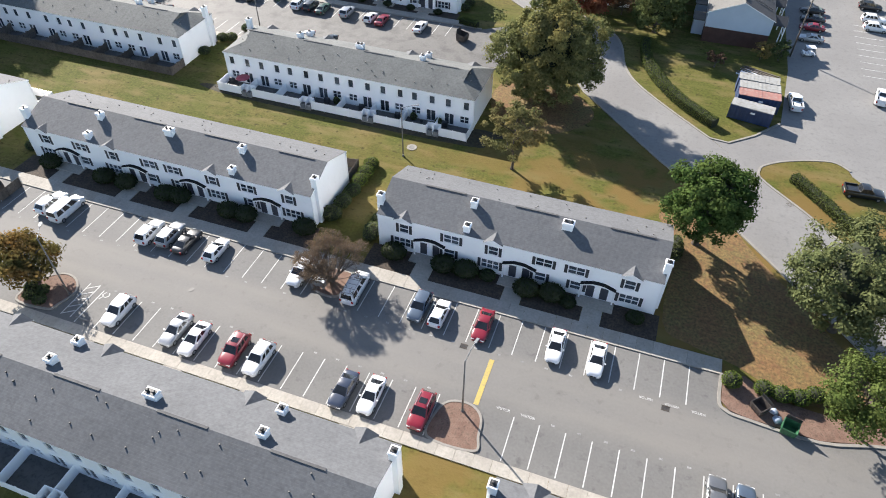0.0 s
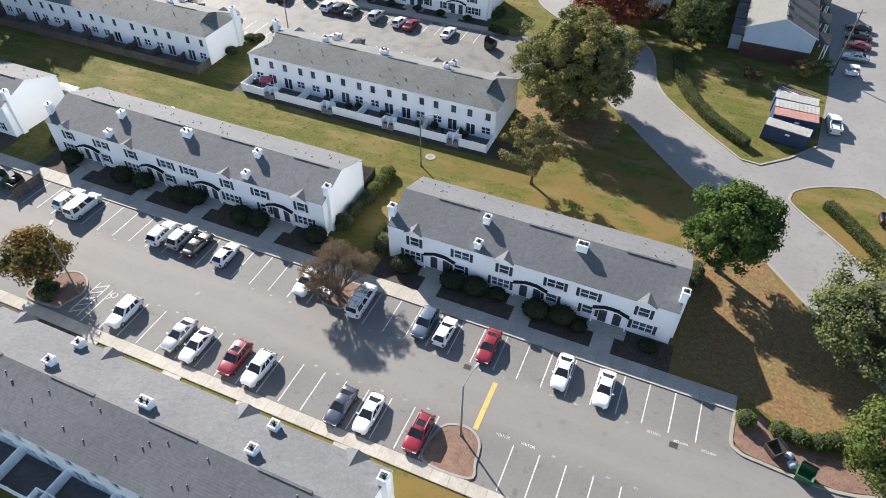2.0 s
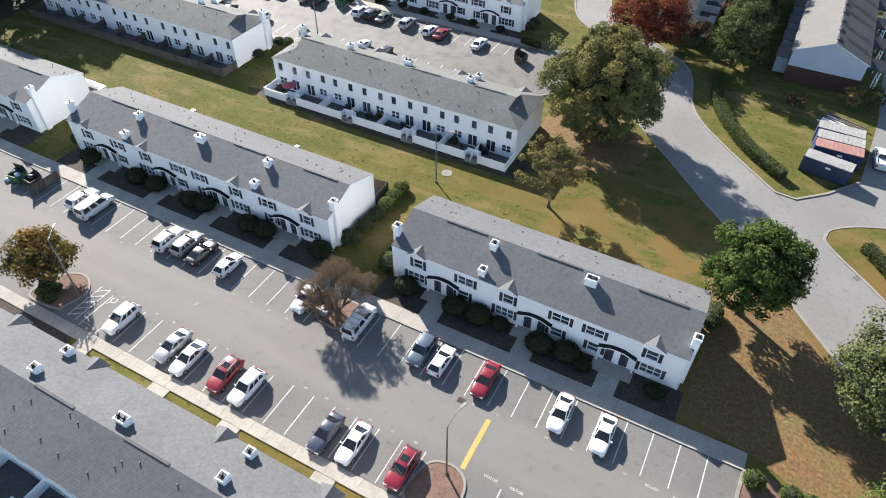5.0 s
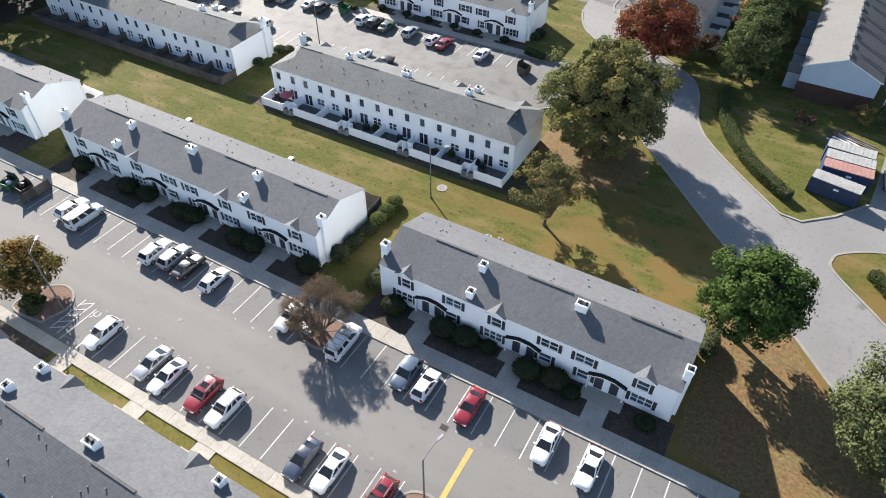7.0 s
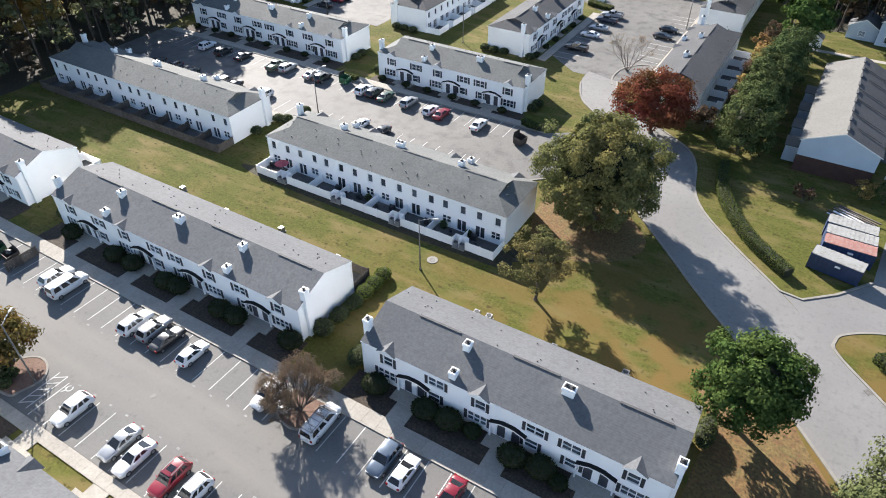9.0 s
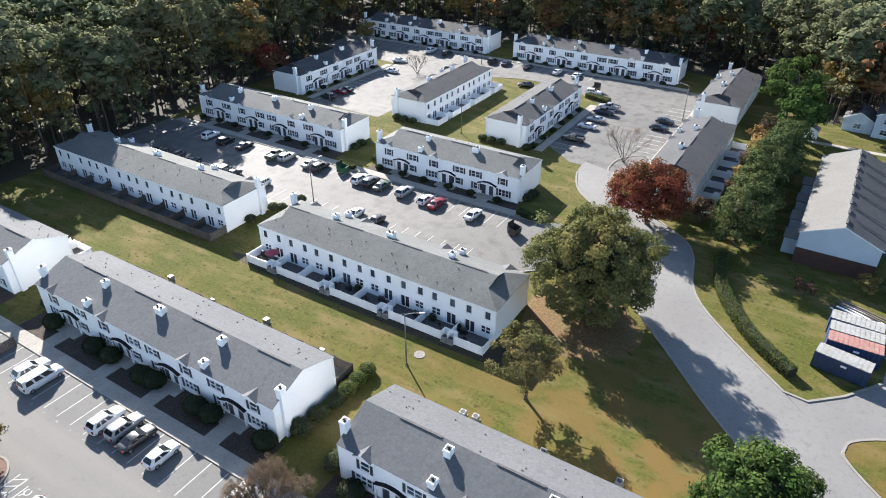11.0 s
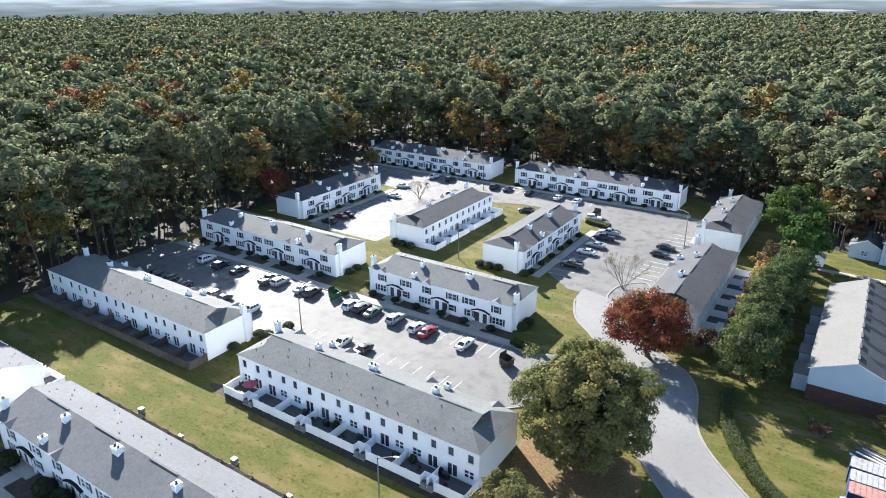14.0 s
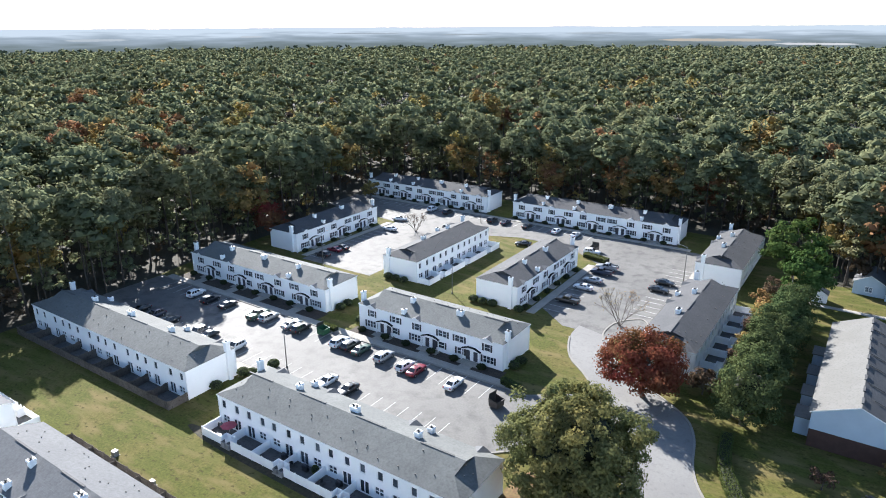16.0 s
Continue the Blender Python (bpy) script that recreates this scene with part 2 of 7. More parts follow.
# ---- mesh helpers ----
def box(bm, x0, y0, z0, x1, y1, z1, mi=0):
    v = [bm.verts.new(p) for p in ((x0, y0, z0), (x1, y0, z0), (x1, y1, z0), (x0, y1, z0), (x0, y0, z1), (x1, y0, z1), (x1, y1, z1), (x0, y1, z1))]
    for q in ((3, 2, 1, 0), (4, 5, 6, 7), (0, 1, 5, 4), (1, 2, 6, 5), (2, 3, 7, 6), (3, 0, 4, 7)):
        f = bm.faces.new([v[i] for i in q])
        f.material_index = mi


def prism(bm, pts, z0, z1, mi=0):
    """A flat polygon with thickness."""
    a = [bm.verts.new((x, y, z0)) for x, y in pts]
    b = [bm.verts.new((x, y, z1)) for x, y in pts]
    n = len(pts)
    for f in ([bm.faces.new(b), bm.faces.new(a[::-1])] + [bm.faces.new((a[i], a[(i + 1) % n], b[(i + 1) % n], b[i])) for i in range(n)]):
        f.material_index = mi


def tube(bm, p, q, r0, r1, n=8, cap=True, mi=0):
    p, q = Vector(p), Vector(q)
    d = (q - p).normalized()
    s = d.orthogonal().normalized()
    w = d.cross(s)
    ring = lambda c, r: [bm.verts.new(c + (s * math.cos(k * 2 * math.pi / n) + w * math.sin(k * 2 * math.pi / n)) * r) for k in range(n)]
    a, b = ring(p, r0), ring(q, max(r1, 1e-4))
    for k in range(n):
        f = bm.faces.new((a[k], a[(k + 1) % n], b[(k + 1) % n], b[k]))
        f.smooth, f.material_index = True, mi
    if cap:
        bm.faces.new(a[::-1]).material_index = mi
        bm.faces.new(b).material_index = mi


def mesh_of(name, bm, mats, smooth=False):
    bmesh.ops.recalc_face_normals(bm, faces=bm.faces)
    me = bpy.data.meshes.new(name)
    bm.to_mesh(me)
    bm.free()
    for m in (mats if isinstance(mats, (list, tuple)) else [mats]):
        me.materials.append(m)
    if smooth:
        me.shade_smooth()
    return me


def part(name, bm, mat, parent=None, label="", m=None, smooth=False):
    """Links a bmesh, or a mesh already made, as one object under a thing or a part."""
    me = bm if isinstance(bm, bpy.types.Mesh) else mesh_of(name, bm, mat, smooth)
    ob = new(name, me)
    if parent:
        ob.parent = parent
    if m is not None:
        ob.matrix_basis = m
    return tagged(ob, label)


def thing(name, label, category, m, group="", kind=""):
    ob = new(name)
    ob.empty_display_size = 0.3
    ob.matrix_basis = m
    return tagged(ob, label, category, group, kind)


CACHE = {}


def cached(key, make):
    if key not in CACHE:
        CACHE[key] = make()
    return CACHE[key]


def boxmesh(name, mat, *dims):
    def make():
        bm = bmesh.new()
        box(bm, *dims)
        return mesh_of(name, bm, mat)
    return cached((name, mat.name) + dims, make)


def smoothed(pts, n=6, closed=False):
    """A rounded line through points (Catmull-Rom)."""
    out = []
    k = len(pts)
    for i in range(k if closed else k - 1):
        g = lambda j: Vector(pts[j % k] if closed else pts[max(0, min(k - 1, j))])
        a, b, c, d = g(i - 1), g(i), g(i + 1), g(i + 2)
        for s in range(n):
            t = s / n
            out.append(0.5 * ((2 * b) + (c - a) * t + (2 * a - 5 * b + 4 * c - d) * t * t + (3 * b - a - 3 * c + d) * t ** 3))
    if not closed:
        out.append(Vector(pts[-1]))
    return out


def ribbon(bm, pts, w0, w1, z0, z1):
    """A band with thickness along a line, from w0 to w1 to the left of it."""
    pts = [Vector(p) for p in pts]
    rows = []
    for i, p in enumerate(pts):
        d = (pts[min(i + 1, len(pts) - 1)] - pts[max(i - 1, 0)]).normalized()
        nrm = Vector((-d.y, d.x))
        a, b = p + nrm * w0, p + nrm * w1
        rows.append([bm.verts.new((*a, z0)), bm.verts.new((*b, z0)), bm.verts.new((*b, z1)), bm.verts.new((*a, z1))])
    for r, s in zip(rows, rows[1:]):
        for k in range(4):
            bm.faces.new((r[k], s[k], s[(k + 1) % 4], r[(k + 1) % 4]))
    bm.faces.new(rows[0])
    bm.faces.new(rows[-1][::-1])


# ---- ground ----
def sheet(name, pts, z, mat, label="", category="ground", kind="structure", thick=0.0):
    bm = bmesh.new()
    if thick:
        prism(bm, pts, z - thick, z)
    else:
        bm.faces.new([bm.verts.new((x, y, z)) for x, y in pts])
    return tagged(part(name, bm, mat), label, category, "", kind)


def flat(pts):
    return [(p[0], p[1]) for p in pts]
sheet("ground", [(-4600, -1500), (4600, -1500), (4600, 4600), (-4600, 4600)], 0.0, M["forest_floor"], "brown leaf litter under the woods to the horizon")
sheet("lawn", [(-150, -60), (130, -60), (130, 128), (38, 215), (4, 206), (-14, 231), (-100, 236), (-156, 232), (-142, 190), (-140, 130), (-137, 109), (-136, 80), (-138, 60)], 0.015, M["grass"], "patchy autumn lawn between the townhouses")
ROAD_W = [(-37, 152), (-36.5, 146), (-33, 138), (-27, 132), (-20, 122), (-13.5, 111), (-10.5, 105), (-7.8, 102), (3.7, 89.5), (9.1, 84.2), (18.4, 73.5), (22.5, 68.7), (40, 48), (62, 22)]
ROAD_E = [(-29.8, 150), (-27.5, 144), (-22, 138.5), (-14, 133), (-9, 129), (-6.4, 124), (-4.7, 116.5), (-1.9, 110.9), (4, 104.5), (11.6, 97.4)]
ROAD_E2 = [(19.6, 88.9), (25.2, 83.2), (28.5, 79.5), (46, 60), (68, 34)]
rw, re_, re2 = smoothed(ROAD_W, 4), smoothed(ROAD_E, 4), smoothed(ROAD_E2, 4)
sheet("road", flat(rw) + flat(re2)[::-1] + flat(re_)[::-1], 0.05, M["roadway"], "grey asphalt access road winding past the houses", "road")
sheet("parking_lot_1", [(-150, 32), (15.4, 32), (40, 32), (60, 24), (40, 47), (31.8, 46.6), (25.4, 45.2), (18.2, 45.4), (15.4, 46.4), (15.4, 50.4), (-150, 50.4)], 0.03, M["asphalt"], "grey asphalt parking lot with painted stalls", "parking lot")
sheet("parking_lot_2", [(-138, 101.5), (-33, 101.5), (-22, 113), (-24, 128), (-34, 121), (-138, 121)], 0.035, M["asphalt_b"], "pale worn asphalt parking lot between the rows", "parking lot")
sheet("parking_lot_3", [(-117, 150), (-93, 150), (-93, 192), (-76, 199), (-60, 199), (-48, 190), (-47.5, 156), (-40, 150), (-25, 150), (-25, 213), (-152, 213), (-152, 197), (-117, 192)], 0.04, M["asphalt_b"], "pale worn asphalt parking lot at the back", "parking lot")
sheet("parking_lot_4", [(11.6, 97.6), (19.6, 88.7), (32, 95), (60, 60), (130, 60), (130, 210), (24, 210), (24, 125), (22.5, 106), (18.5, 100.5), (14.5, 97.2)], 0.03, M["roadway"], "grey asphalt yard beside the neighbouring building", "parking lot")


def kerb(pts, closed=False, name="kerb"):
    bm = bmesh.new()
    ribbon(bm, pts, -0.17, 0.17, 0, 0.16)
    return tagged(part(name, bm, M["kerb"]), "weathered pale concrete kerb", "kerb", "", "structure")


kerb(flat(rw)[4:])
kerb(flat(re_) + [(14.5, 97.1), (18.4, 100.6), (22.4, 105.8)])
kerb(flat(smoothed([(32.3, 95.6), (29.6, 97.2), (23.9, 95.4), (20.2, 93), (19.2, 91.2), (19.7, 88.8), (25.2, 83.2), (28.5, 79.5), (46, 60)], 5)))
kerb(flat(smoothed([(15.5, 50.6), (15.4, 46.8), (16.2, 45.7), (18.2, 45.4), (25.4, 45.1), (31.8, 46.8), (38, 47)], 4)))
kerb([(-138, 121.1), (-34, 121.1)])
kerb([(-138, 101.4), (-33, 101.4), (-27, 107)])
kerb(flat(smoothed([(-30.2, 148), (-31.5, 152), (-30.8, 158), (-27, 162), (-24.8, 160)], 4)))
# grass verge by the yard, with the planting islands
sheet("verge", flat(smoothed([(32.1, 95.4), (29.6, 97.0), (23.9, 95.2), (20.4, 92.9), (19.4, 91.2), (19.9, 89), (25.4, 83.4), (28.7, 79.7), (40, 67), (44, 70), (36, 82)], 3, True)), 0.1, M["grass"], "dry grass verge beside the road", thick=0.1)


def island(name, pts, mat, label):
    p = flat(smoothed(pts, 5, True))
    sheet(name, p, 0.13, mat, label, "planting bed", thick=0.13)
    bm = bmesh.new()
    ribbon(bm, p + [p[0]], -0.16, 0.1, 0, 0.17)
    tagged(part("island_kerb", bm, M["kerb"]), "rounded concrete kerb round a planting bed", "kerb", "", "structure")


island("planting_bed_1", [(-12.6, 32.2), (-12.6, 35.5), (-11.6, 37), (-9.5, 37.3), (-8, 36.2), (-7.6, 34), (-7.6, 32.2)], M["redmulch"], "red-brown mulch island at the end of the stalls")
island("planting_bed_2", [(-33.4, 51), (-33.6, 47.5), (-32.5, 46.3), (-30.5, 46), (-29.2, 46.8), (-29, 49), (-29.4, 51)], M["redmulch"], "mulch island under the bare tree")
island("planting_bed_3", [(-66.0, 32.6), (-65.6, 36.2), (-63.6, 38.0), (-61.4, 37.7), (-60.0, 36), (-60.6, 33.6), (-61.3, 32.6)], M["redmulch"], "mulch island beside the accessible stall")
sheet("planting_bed_5", [(-70, 27.9), (-56.0, 27.9), (-56.0, 30.5), (-70, 30.5)], 0.06, M["mulch"], "dark mulch strip between walk and townhouse", "planting bed", thick=0.06)
sheet("planting_bed_4", [(15.7, 50.6), (15.6, 46.9), (16.5, 45.9), (18.3, 45.6), (25.4, 45.3), (31.8, 47), (38, 47.2), (36, 49.4), (28, 48.6), (21, 49), (18, 51)], 0.13, M["redmulch"], "red-brown mulch strip behind the dumpsters", "planting bed", thick=0.13)
sheet("pine_straw_1", flat(smoothed([(8.5, 56), (8.6, 70), (6, 76), (13, 79), (19, 71.5), (26, 62), (33, 52), (24, 49.5), (17, 52.2), (12, 53.5)], 4, True)), 0.03, M["straw"], "orange-brown pine straw under the trees")
sheet("pine_straw_2", flat(smoothed([(-25, 98), (-21, 89), (-12, 90), (-7, 97), (-11, 103), (-17, 107), (-23, 104)], 4, True)), 0.03, M["straw"], "brown leaf litter under the big oak")
sheet("bare_ground", flat(smoothed([(-70.6, 84.5), (-70.2, 82.2), (-50, 81.6), (-24, 81.8), (-22.4, 84), (-23, 87)], 4, True)), 0.025, M["forest_floor"], "bare shaded soil along the patio fence")


def slabs(name, x0, y0, x1, y1, step, label, along="x", z=0.15):
    """A concrete walk laid in separate slabs with open joints."""
    w = thing(name, label, "pavement", pose(0, 0, 0), kind="structure")
    n = max(1, round(((x1 - x0) if along == "x" else (y1 - y0)) / step))
    s = ((x1 - x0) if along == "x" else (y1 - y0)) / n
    dims = (0.012, 0, 0, s - 0.012, y1 - y0, z) if along == "x" else (0, 0.012, 0, x1 - x0, s - 0.012, z)
    me = boxmesh("slab", M["concrete"], *[round(d, 3) for d in dims])
    for i in range(n):
        part("slab", me, None, w, m=pose(x0 + i * s, y0, 0) if along == "x" else pose(x0, y0 + i * s, 0))
    return w


slabs("pavement_1", -112, 50.4, 15.5, 52.5, 1.9, "pale concrete walk in front of the townhouses")
slabs("pavement_2", -112, 30.55, 44, 31.95, 1.9, "pale concrete walk beside the near parking row")
slabs("pavement_3", -136, 121.2, -38, 123.1, 2.4, "pale concrete walk in front of the second row")
slabs("pavement_4", -120, 99.5, -36, 101.3, 2.4, "pale concrete walk behind the second row")
slabs("pavement_5", -49.6, 152, -47.6, 188, 2.4, "pale concrete walk beside the townhouses", "y")
slabs("pavement_6", -24.9, 152, -22.9, 212, 2.4, "pale concrete walk beside the townhouses", "y")
slabs("pavement_7", -150, 213.2, -30, 215, 2.4, "pale concrete walk along the last row")
slabs("pavement_8", -119.2, 152, -117.2, 190, 2.4, "pale concrete walk beside the townhouses", "y")

# ---- painted stalls ----
LINE = boxmesh("stall_line", M["paint"], -0.06, 0, 0, 0.06, 5.2, 0.008)


def stalls(xs, y, z=0.034):
    for x in xs:
        tagged(part("stall_line", LINE, None, m=pose(x, y, z)), "worn white painted stall line", "road marking", "painted stall lines", "structure")


S = 2.745
stalls([-4.75 + S * k for k in range(0, 12)], 32.2)
stalls([-13.0 - S * k for k in range(0, 17)], 32.2)
stalls([12.1 - S * k for k in range(0, 15)], 45.1)
stalls([-34.0 - S * k for k in range(0, 20)], 45.1)
stalls([-40 - S * k for k in range(0, 34)], 115.7, 0.04)
stalls([-40 - S * k for k in range(0, 30)], 101.6, 0.04)
stalls([-58 - S * k for k in range(0, 32)], 207.6, 0.045)
LINE_X = boxmesh("stall_line_across", M["paint"], 0, -0.06, 0, 5.2, 0.06, 0.008)
for k in range(13):
    for x, y in ((-47.3, 156 + S * k), (-30.3, 164 + S * k), (-117, 153 + S * k)):
        tagged(part("stall_line", LINE_X, None, m=pose(x, y, 0.045)), "worn white painted stall line", "road marking", "painted stall lines", "structure")
for k in range(9):
    tagged(part("stall_line", LINE_X, None, m=pose(37, 128 + S * k, 0.035)), "worn white painted stall line", "road marking", "painted stall lines", "structure")
tagged(part("yellow_stripe", boxmesh("yellow_stripe", M["yellow"], -0.28, 0, 0, 0.28, 6.2, 0.01), None, m=pose(-9.0, 37.5, 0.034)), "broad yellow painted no-parking stripe", "road marking", "", "structure")


def lettering(text, x, y, size, turn):
    cu = bpy.data.curves.new("lettering", "FONT")
    cu.body, cu.size, cu.align_x, cu.extrude = text, size, "CENTER", 0.004
    tmp = bpy.data.objects.new("lettering_tmp", cu)
    me = bpy.data.meshes.new_from_object(tmp)
    bpy.data.objects.remove(tmp)
    me.materials.clear()
    me.materials.append(M["paint"])
    tagged(part("stall_lettering", me, None, m=pose(x, y, 0.04, 0, 0, turn)), "white stencilled word on the asphalt", "road marking", "", "structure")


for x in (8.0, 10.75, 13.5):
    lettering("VISITOR", x, 44.6, 0.42, 180)
for x in (-6.1, -3.4):
    lettering("VISITOR", x, 37.8, 0.42, 0)
BAR = cached("number_bar", lambda: boxmesh("number_bar", M["faded"], -0.2, -0.11, 0, 0.2, 0.11, 0.006))
for k in range(34):
    for x, y in ((5.25 - S * k, 44.6), (-0.7 + S * k, 37.8), (-14.4 - S * k, 37.8)):
        if -85 < x < 25 and not -34 < x < -29.2 and not (y < 40 and -13 < x < -5) and not (y < 40 and x < -56) and not (y > 40 and x > 6):
            tagged(part("stall_number", BAR, None, m=pose(x, y, 0.034)), "faded white stencilled stall number", "road marking", "stall numbers", "structure")

# ---- townhouses ----
EAVE, RISE, OV = 5.5, 1.95, 0.22


def panel(bm, u0, u1, z0, z1, holes, at, depth=0.14):
    """A wall face with real openings and their reveals; at(u, z, d) gives the place of a point d inside the face."""
    us = sorted({u0, u1, *[h[0] for h in holes], *[h[1] for h in holes]})
    zs = sorted({z0, z1, *[h[2] for h in holes], *[h[3] for h in holes]})
    for a, b in zip(us, us[1:]):
        for c, d in zip(zs, zs[1:]):
            mu, mz = (a + b) / 2, (c + d) / 2
            if not any(h[0] < mu < h[1] and h[2] < mz < h[3] for h in holes):
                bm.faces.new([bm.verts.new(at(*p, 0)) for p in ((a, c), (b, c), (b, d), (a, d))])
    for a, b, c, d in holes:
        q = ((a, c), (b, c), (b, d), (a, d))
        for i in range(4):
            p, r = q[i], q[(i + 1) % 4]
            bm.faces.new([bm.verts.new(at(*p, 0)), bm.verts.new(at(*r, 0)), bm.verts.new(at(*r, depth)), bm.verts.new(at(*p, depth))])


def window_meshes(w, h, bays):
    """Frame with mullions, and one pane, for an opening w by h; local x across, y into the wall, z up."""
    def make():
        bm = bmesh.new()
        t = 0.045
        holes = []
        for k in range(bays):
            a, b = -w / 2 + w * k / bays, -w / 2 + w * (k + 1) / bays
            if w < 1.0 or h > 2:
                holes.append((a + t, b - t, t, h - t))
                continue
            holes += [(a + t, b - t, t, h / 2 - .014), (a + t, b - t, h / 2 + .014, h - t)]
        panel(bm, -w / 2 - .06, w / 2 + .06, -.08, h + .06, holes, lambda u, z, d: (u, d - .03, z), .125)
        q = [(-w / 2 - .06, -.08), (w / 2 + .06, -.08), (w / 2 + .06, h + .06), (-w / 2 - .06, h + .06)]
        for i in range(4):
            c, d = q[i], q[(i + 1) % 4]
            bm.faces.new([bm.verts.new(v) for v in ((c[0], -.03, c[1]), (d[0], -.03, d[1]), (d[0], 0, d[1]), (c[0], 0, c[1]))])
        bmesh.ops.remove_doubles(bm, verts=bm.verts, dist=.0005)
        f = mesh_of("window_frame", bm, M["trim"])
        bm = bmesh.new()
        box(bm, -w / 2 + .01, 0.1, 0.01, w / 2 - .01, 0.125, h - .01)
        return f, mesh_of("pane", bm, M["glass"])
    return cached(("win", w, h, bays), make)


def shutter_mesh(h):
    def make():
        bm = bmesh.new()
        for x0, x1, z0, z1 in ((-.19, -.14, 0, h), (.14, .19, 0, h), (-.14, .14, 0, .07), (-.14, .14, h - .07, h), (-.14, .14, h / 2 - .04, h / 2 + .04)):
            box(bm, x0, -.05, z0, x1, -.005, z1)
        box(bm, -.14, -.03, .07, .14, -.008, h - .07)
        return mesh_of("shutter", bm, M["shutter"])
    return cached(("shutter", h), make)


def window(house, u, z, w, h, bays, m, shutters=True):
    f, p = window_meshes(w, h, bays)
    fr = part("window", f, None, house, "white-framed window with dark shutters" if shutters else "", m)
    part("pane", p, None, fr)
    if shutters:
        for s in (-1, 1):
            part("shutter", shutter_mesh(h), None, fr, "dark shutter", pose(s * (w / 2 + .27), 0, 0))


def roof_mesh(L, D, dutch, mat):
    bm = bmesh.new()
    z0, zr = EAVE, EAVE + RISE
    o, t = OV, 0.17
    g = 0.12
    V = lambda *p: bm.verts.new(p)
    if not dutch:
        for s in (0, 1):
            y = (-o, D + o)[s]
            ze = z0
            bm.faces.new([V(-g, y, ze), V(L + g, y, ze), V(L + g, D / 2, zr), V(-g, D / 2, zr)])
            bm.faces.new([V(-g, y, ze - t), V(L + g, y, ze - t), V(L + g, D / 2, zr - t), V(-g, D / 2, zr - t)])
            bm.faces.new([V(-g, y, ze - t), V(L + g, y, ze - t), V(L + g, y, ze), V(-g, y, ze)]).material_index = 1
            for x in (-g, L + g):
                bm.faces.new([V(x, y, ze - t), V(x, y, ze), V(x, D / 2, zr), V(x, D / 2, zr - t)]).material_index = 1
    else:
        d = 3.0
        p = RISE / (D / 2 + o)
        zd = z0 + p * d
        for s in (0, 1):
            y, yd = ((-o, -o + d), (D + o, D + o - d))[s]
            bm.faces.new([V(-o, y, z0), V(L + o, y, z0), V(L + o - d, yd, zd), V(L + o - d + .25, D / 2, zr), V(-o + d - .25, D / 2, zr), V(-o + d, yd, zd)])
            bm.faces.new([V(-o, y, z0 - t), V(L + o, y, z0 - t), V(L + o, y, z0), V(-o, y, z0)]).material_index = 1
        for x, xd, xr in ((-o, -o + d, -o + d - .25), (L + o, L + o - d, L + o - d + .25)):
            bm.faces.new([V(x, -o, z0), V(x, D + o, z0), V(xd, D + o - d, zd), V(xd, -o + d, zd)])
            bm.faces.new([V(xd, -o + d, zd), V(xr, D / 2, zr), V(xd, D + o - d, zd)])
            bm.faces.new([V(x, -o, z0 - t), V(x, D + o, z0 - t), V(x, D + o, z0), V(x, -o, z0)]).material_index = 1
        bm.faces.new([V(-o, -o, z0 - t), V(L + o, -o, z0 - t), V(L + o, D + o, z0 - t), V(-o, D + o, z0 - t)]).material_index = 1
    return mesh_of("roof", bm, [mat, M["trim"]])


def chimney(house, u, v, z0, wide, end=False):
    """A white boxed chimney with a black cap and flue pots."""
    w, d, h = (1.3 if wide else 0.8), 0.85, (EAVE + RISE + 0.5 if not end else EAVE + (1.2 if z0 else 2.1)) - z0

    def make():
        bm = bmesh.new()
        box(bm, -w / 2, -d / 2, 0, w / 2, d / 2, h)
        box(bm, -w / 2 - .07, -d / 2 - .07, h - .3, w / 2 + .07, d / 2 + .07, h - .16)
        box(bm, -w / 2 - .04, -d / 2 - .04, h - .16, w / 2 + .04, -d / 2 + .1, h)
        box(bm, -w / 2 - .04, d / 2 - .1, h - .16, w / 2 + .04, d / 2 + .04, h)
        return mesh_of("chimney", bm, M["siding"])

    def cap():
        bm = bmesh.new()
        box(bm, -w / 2 + .08, -d / 2 + .12, h - .02, w / 2 - .08, d / 2 - .12, h + .03)
        return mesh_of("chimney_cap", bm, M["black"])

    def pot():
        bm = bmesh.new()
        tube(bm, (0, 0, 0), (0, 0, .16), .12, .12, 8)
        tube(bm, (0, 0, .18), (0, 0, .26), .2, .08, 8)
        return mesh_of("flue_pot", bm, M["black"])
    k = (round(w, 2), round(h, 2))
    c = part("chimney", cached(("ch",) + k, make), None, house, "white boarded chimney with black flue caps", pose(u, v, z0))
    part("chimney_cap", cached(("cap",) + k, cap), None, c)
    for s in ((-.35, .35) if wide else (0,)):
        part("flue_pot", cached("pot", pot), None, c, m=pose(s, 0, h))


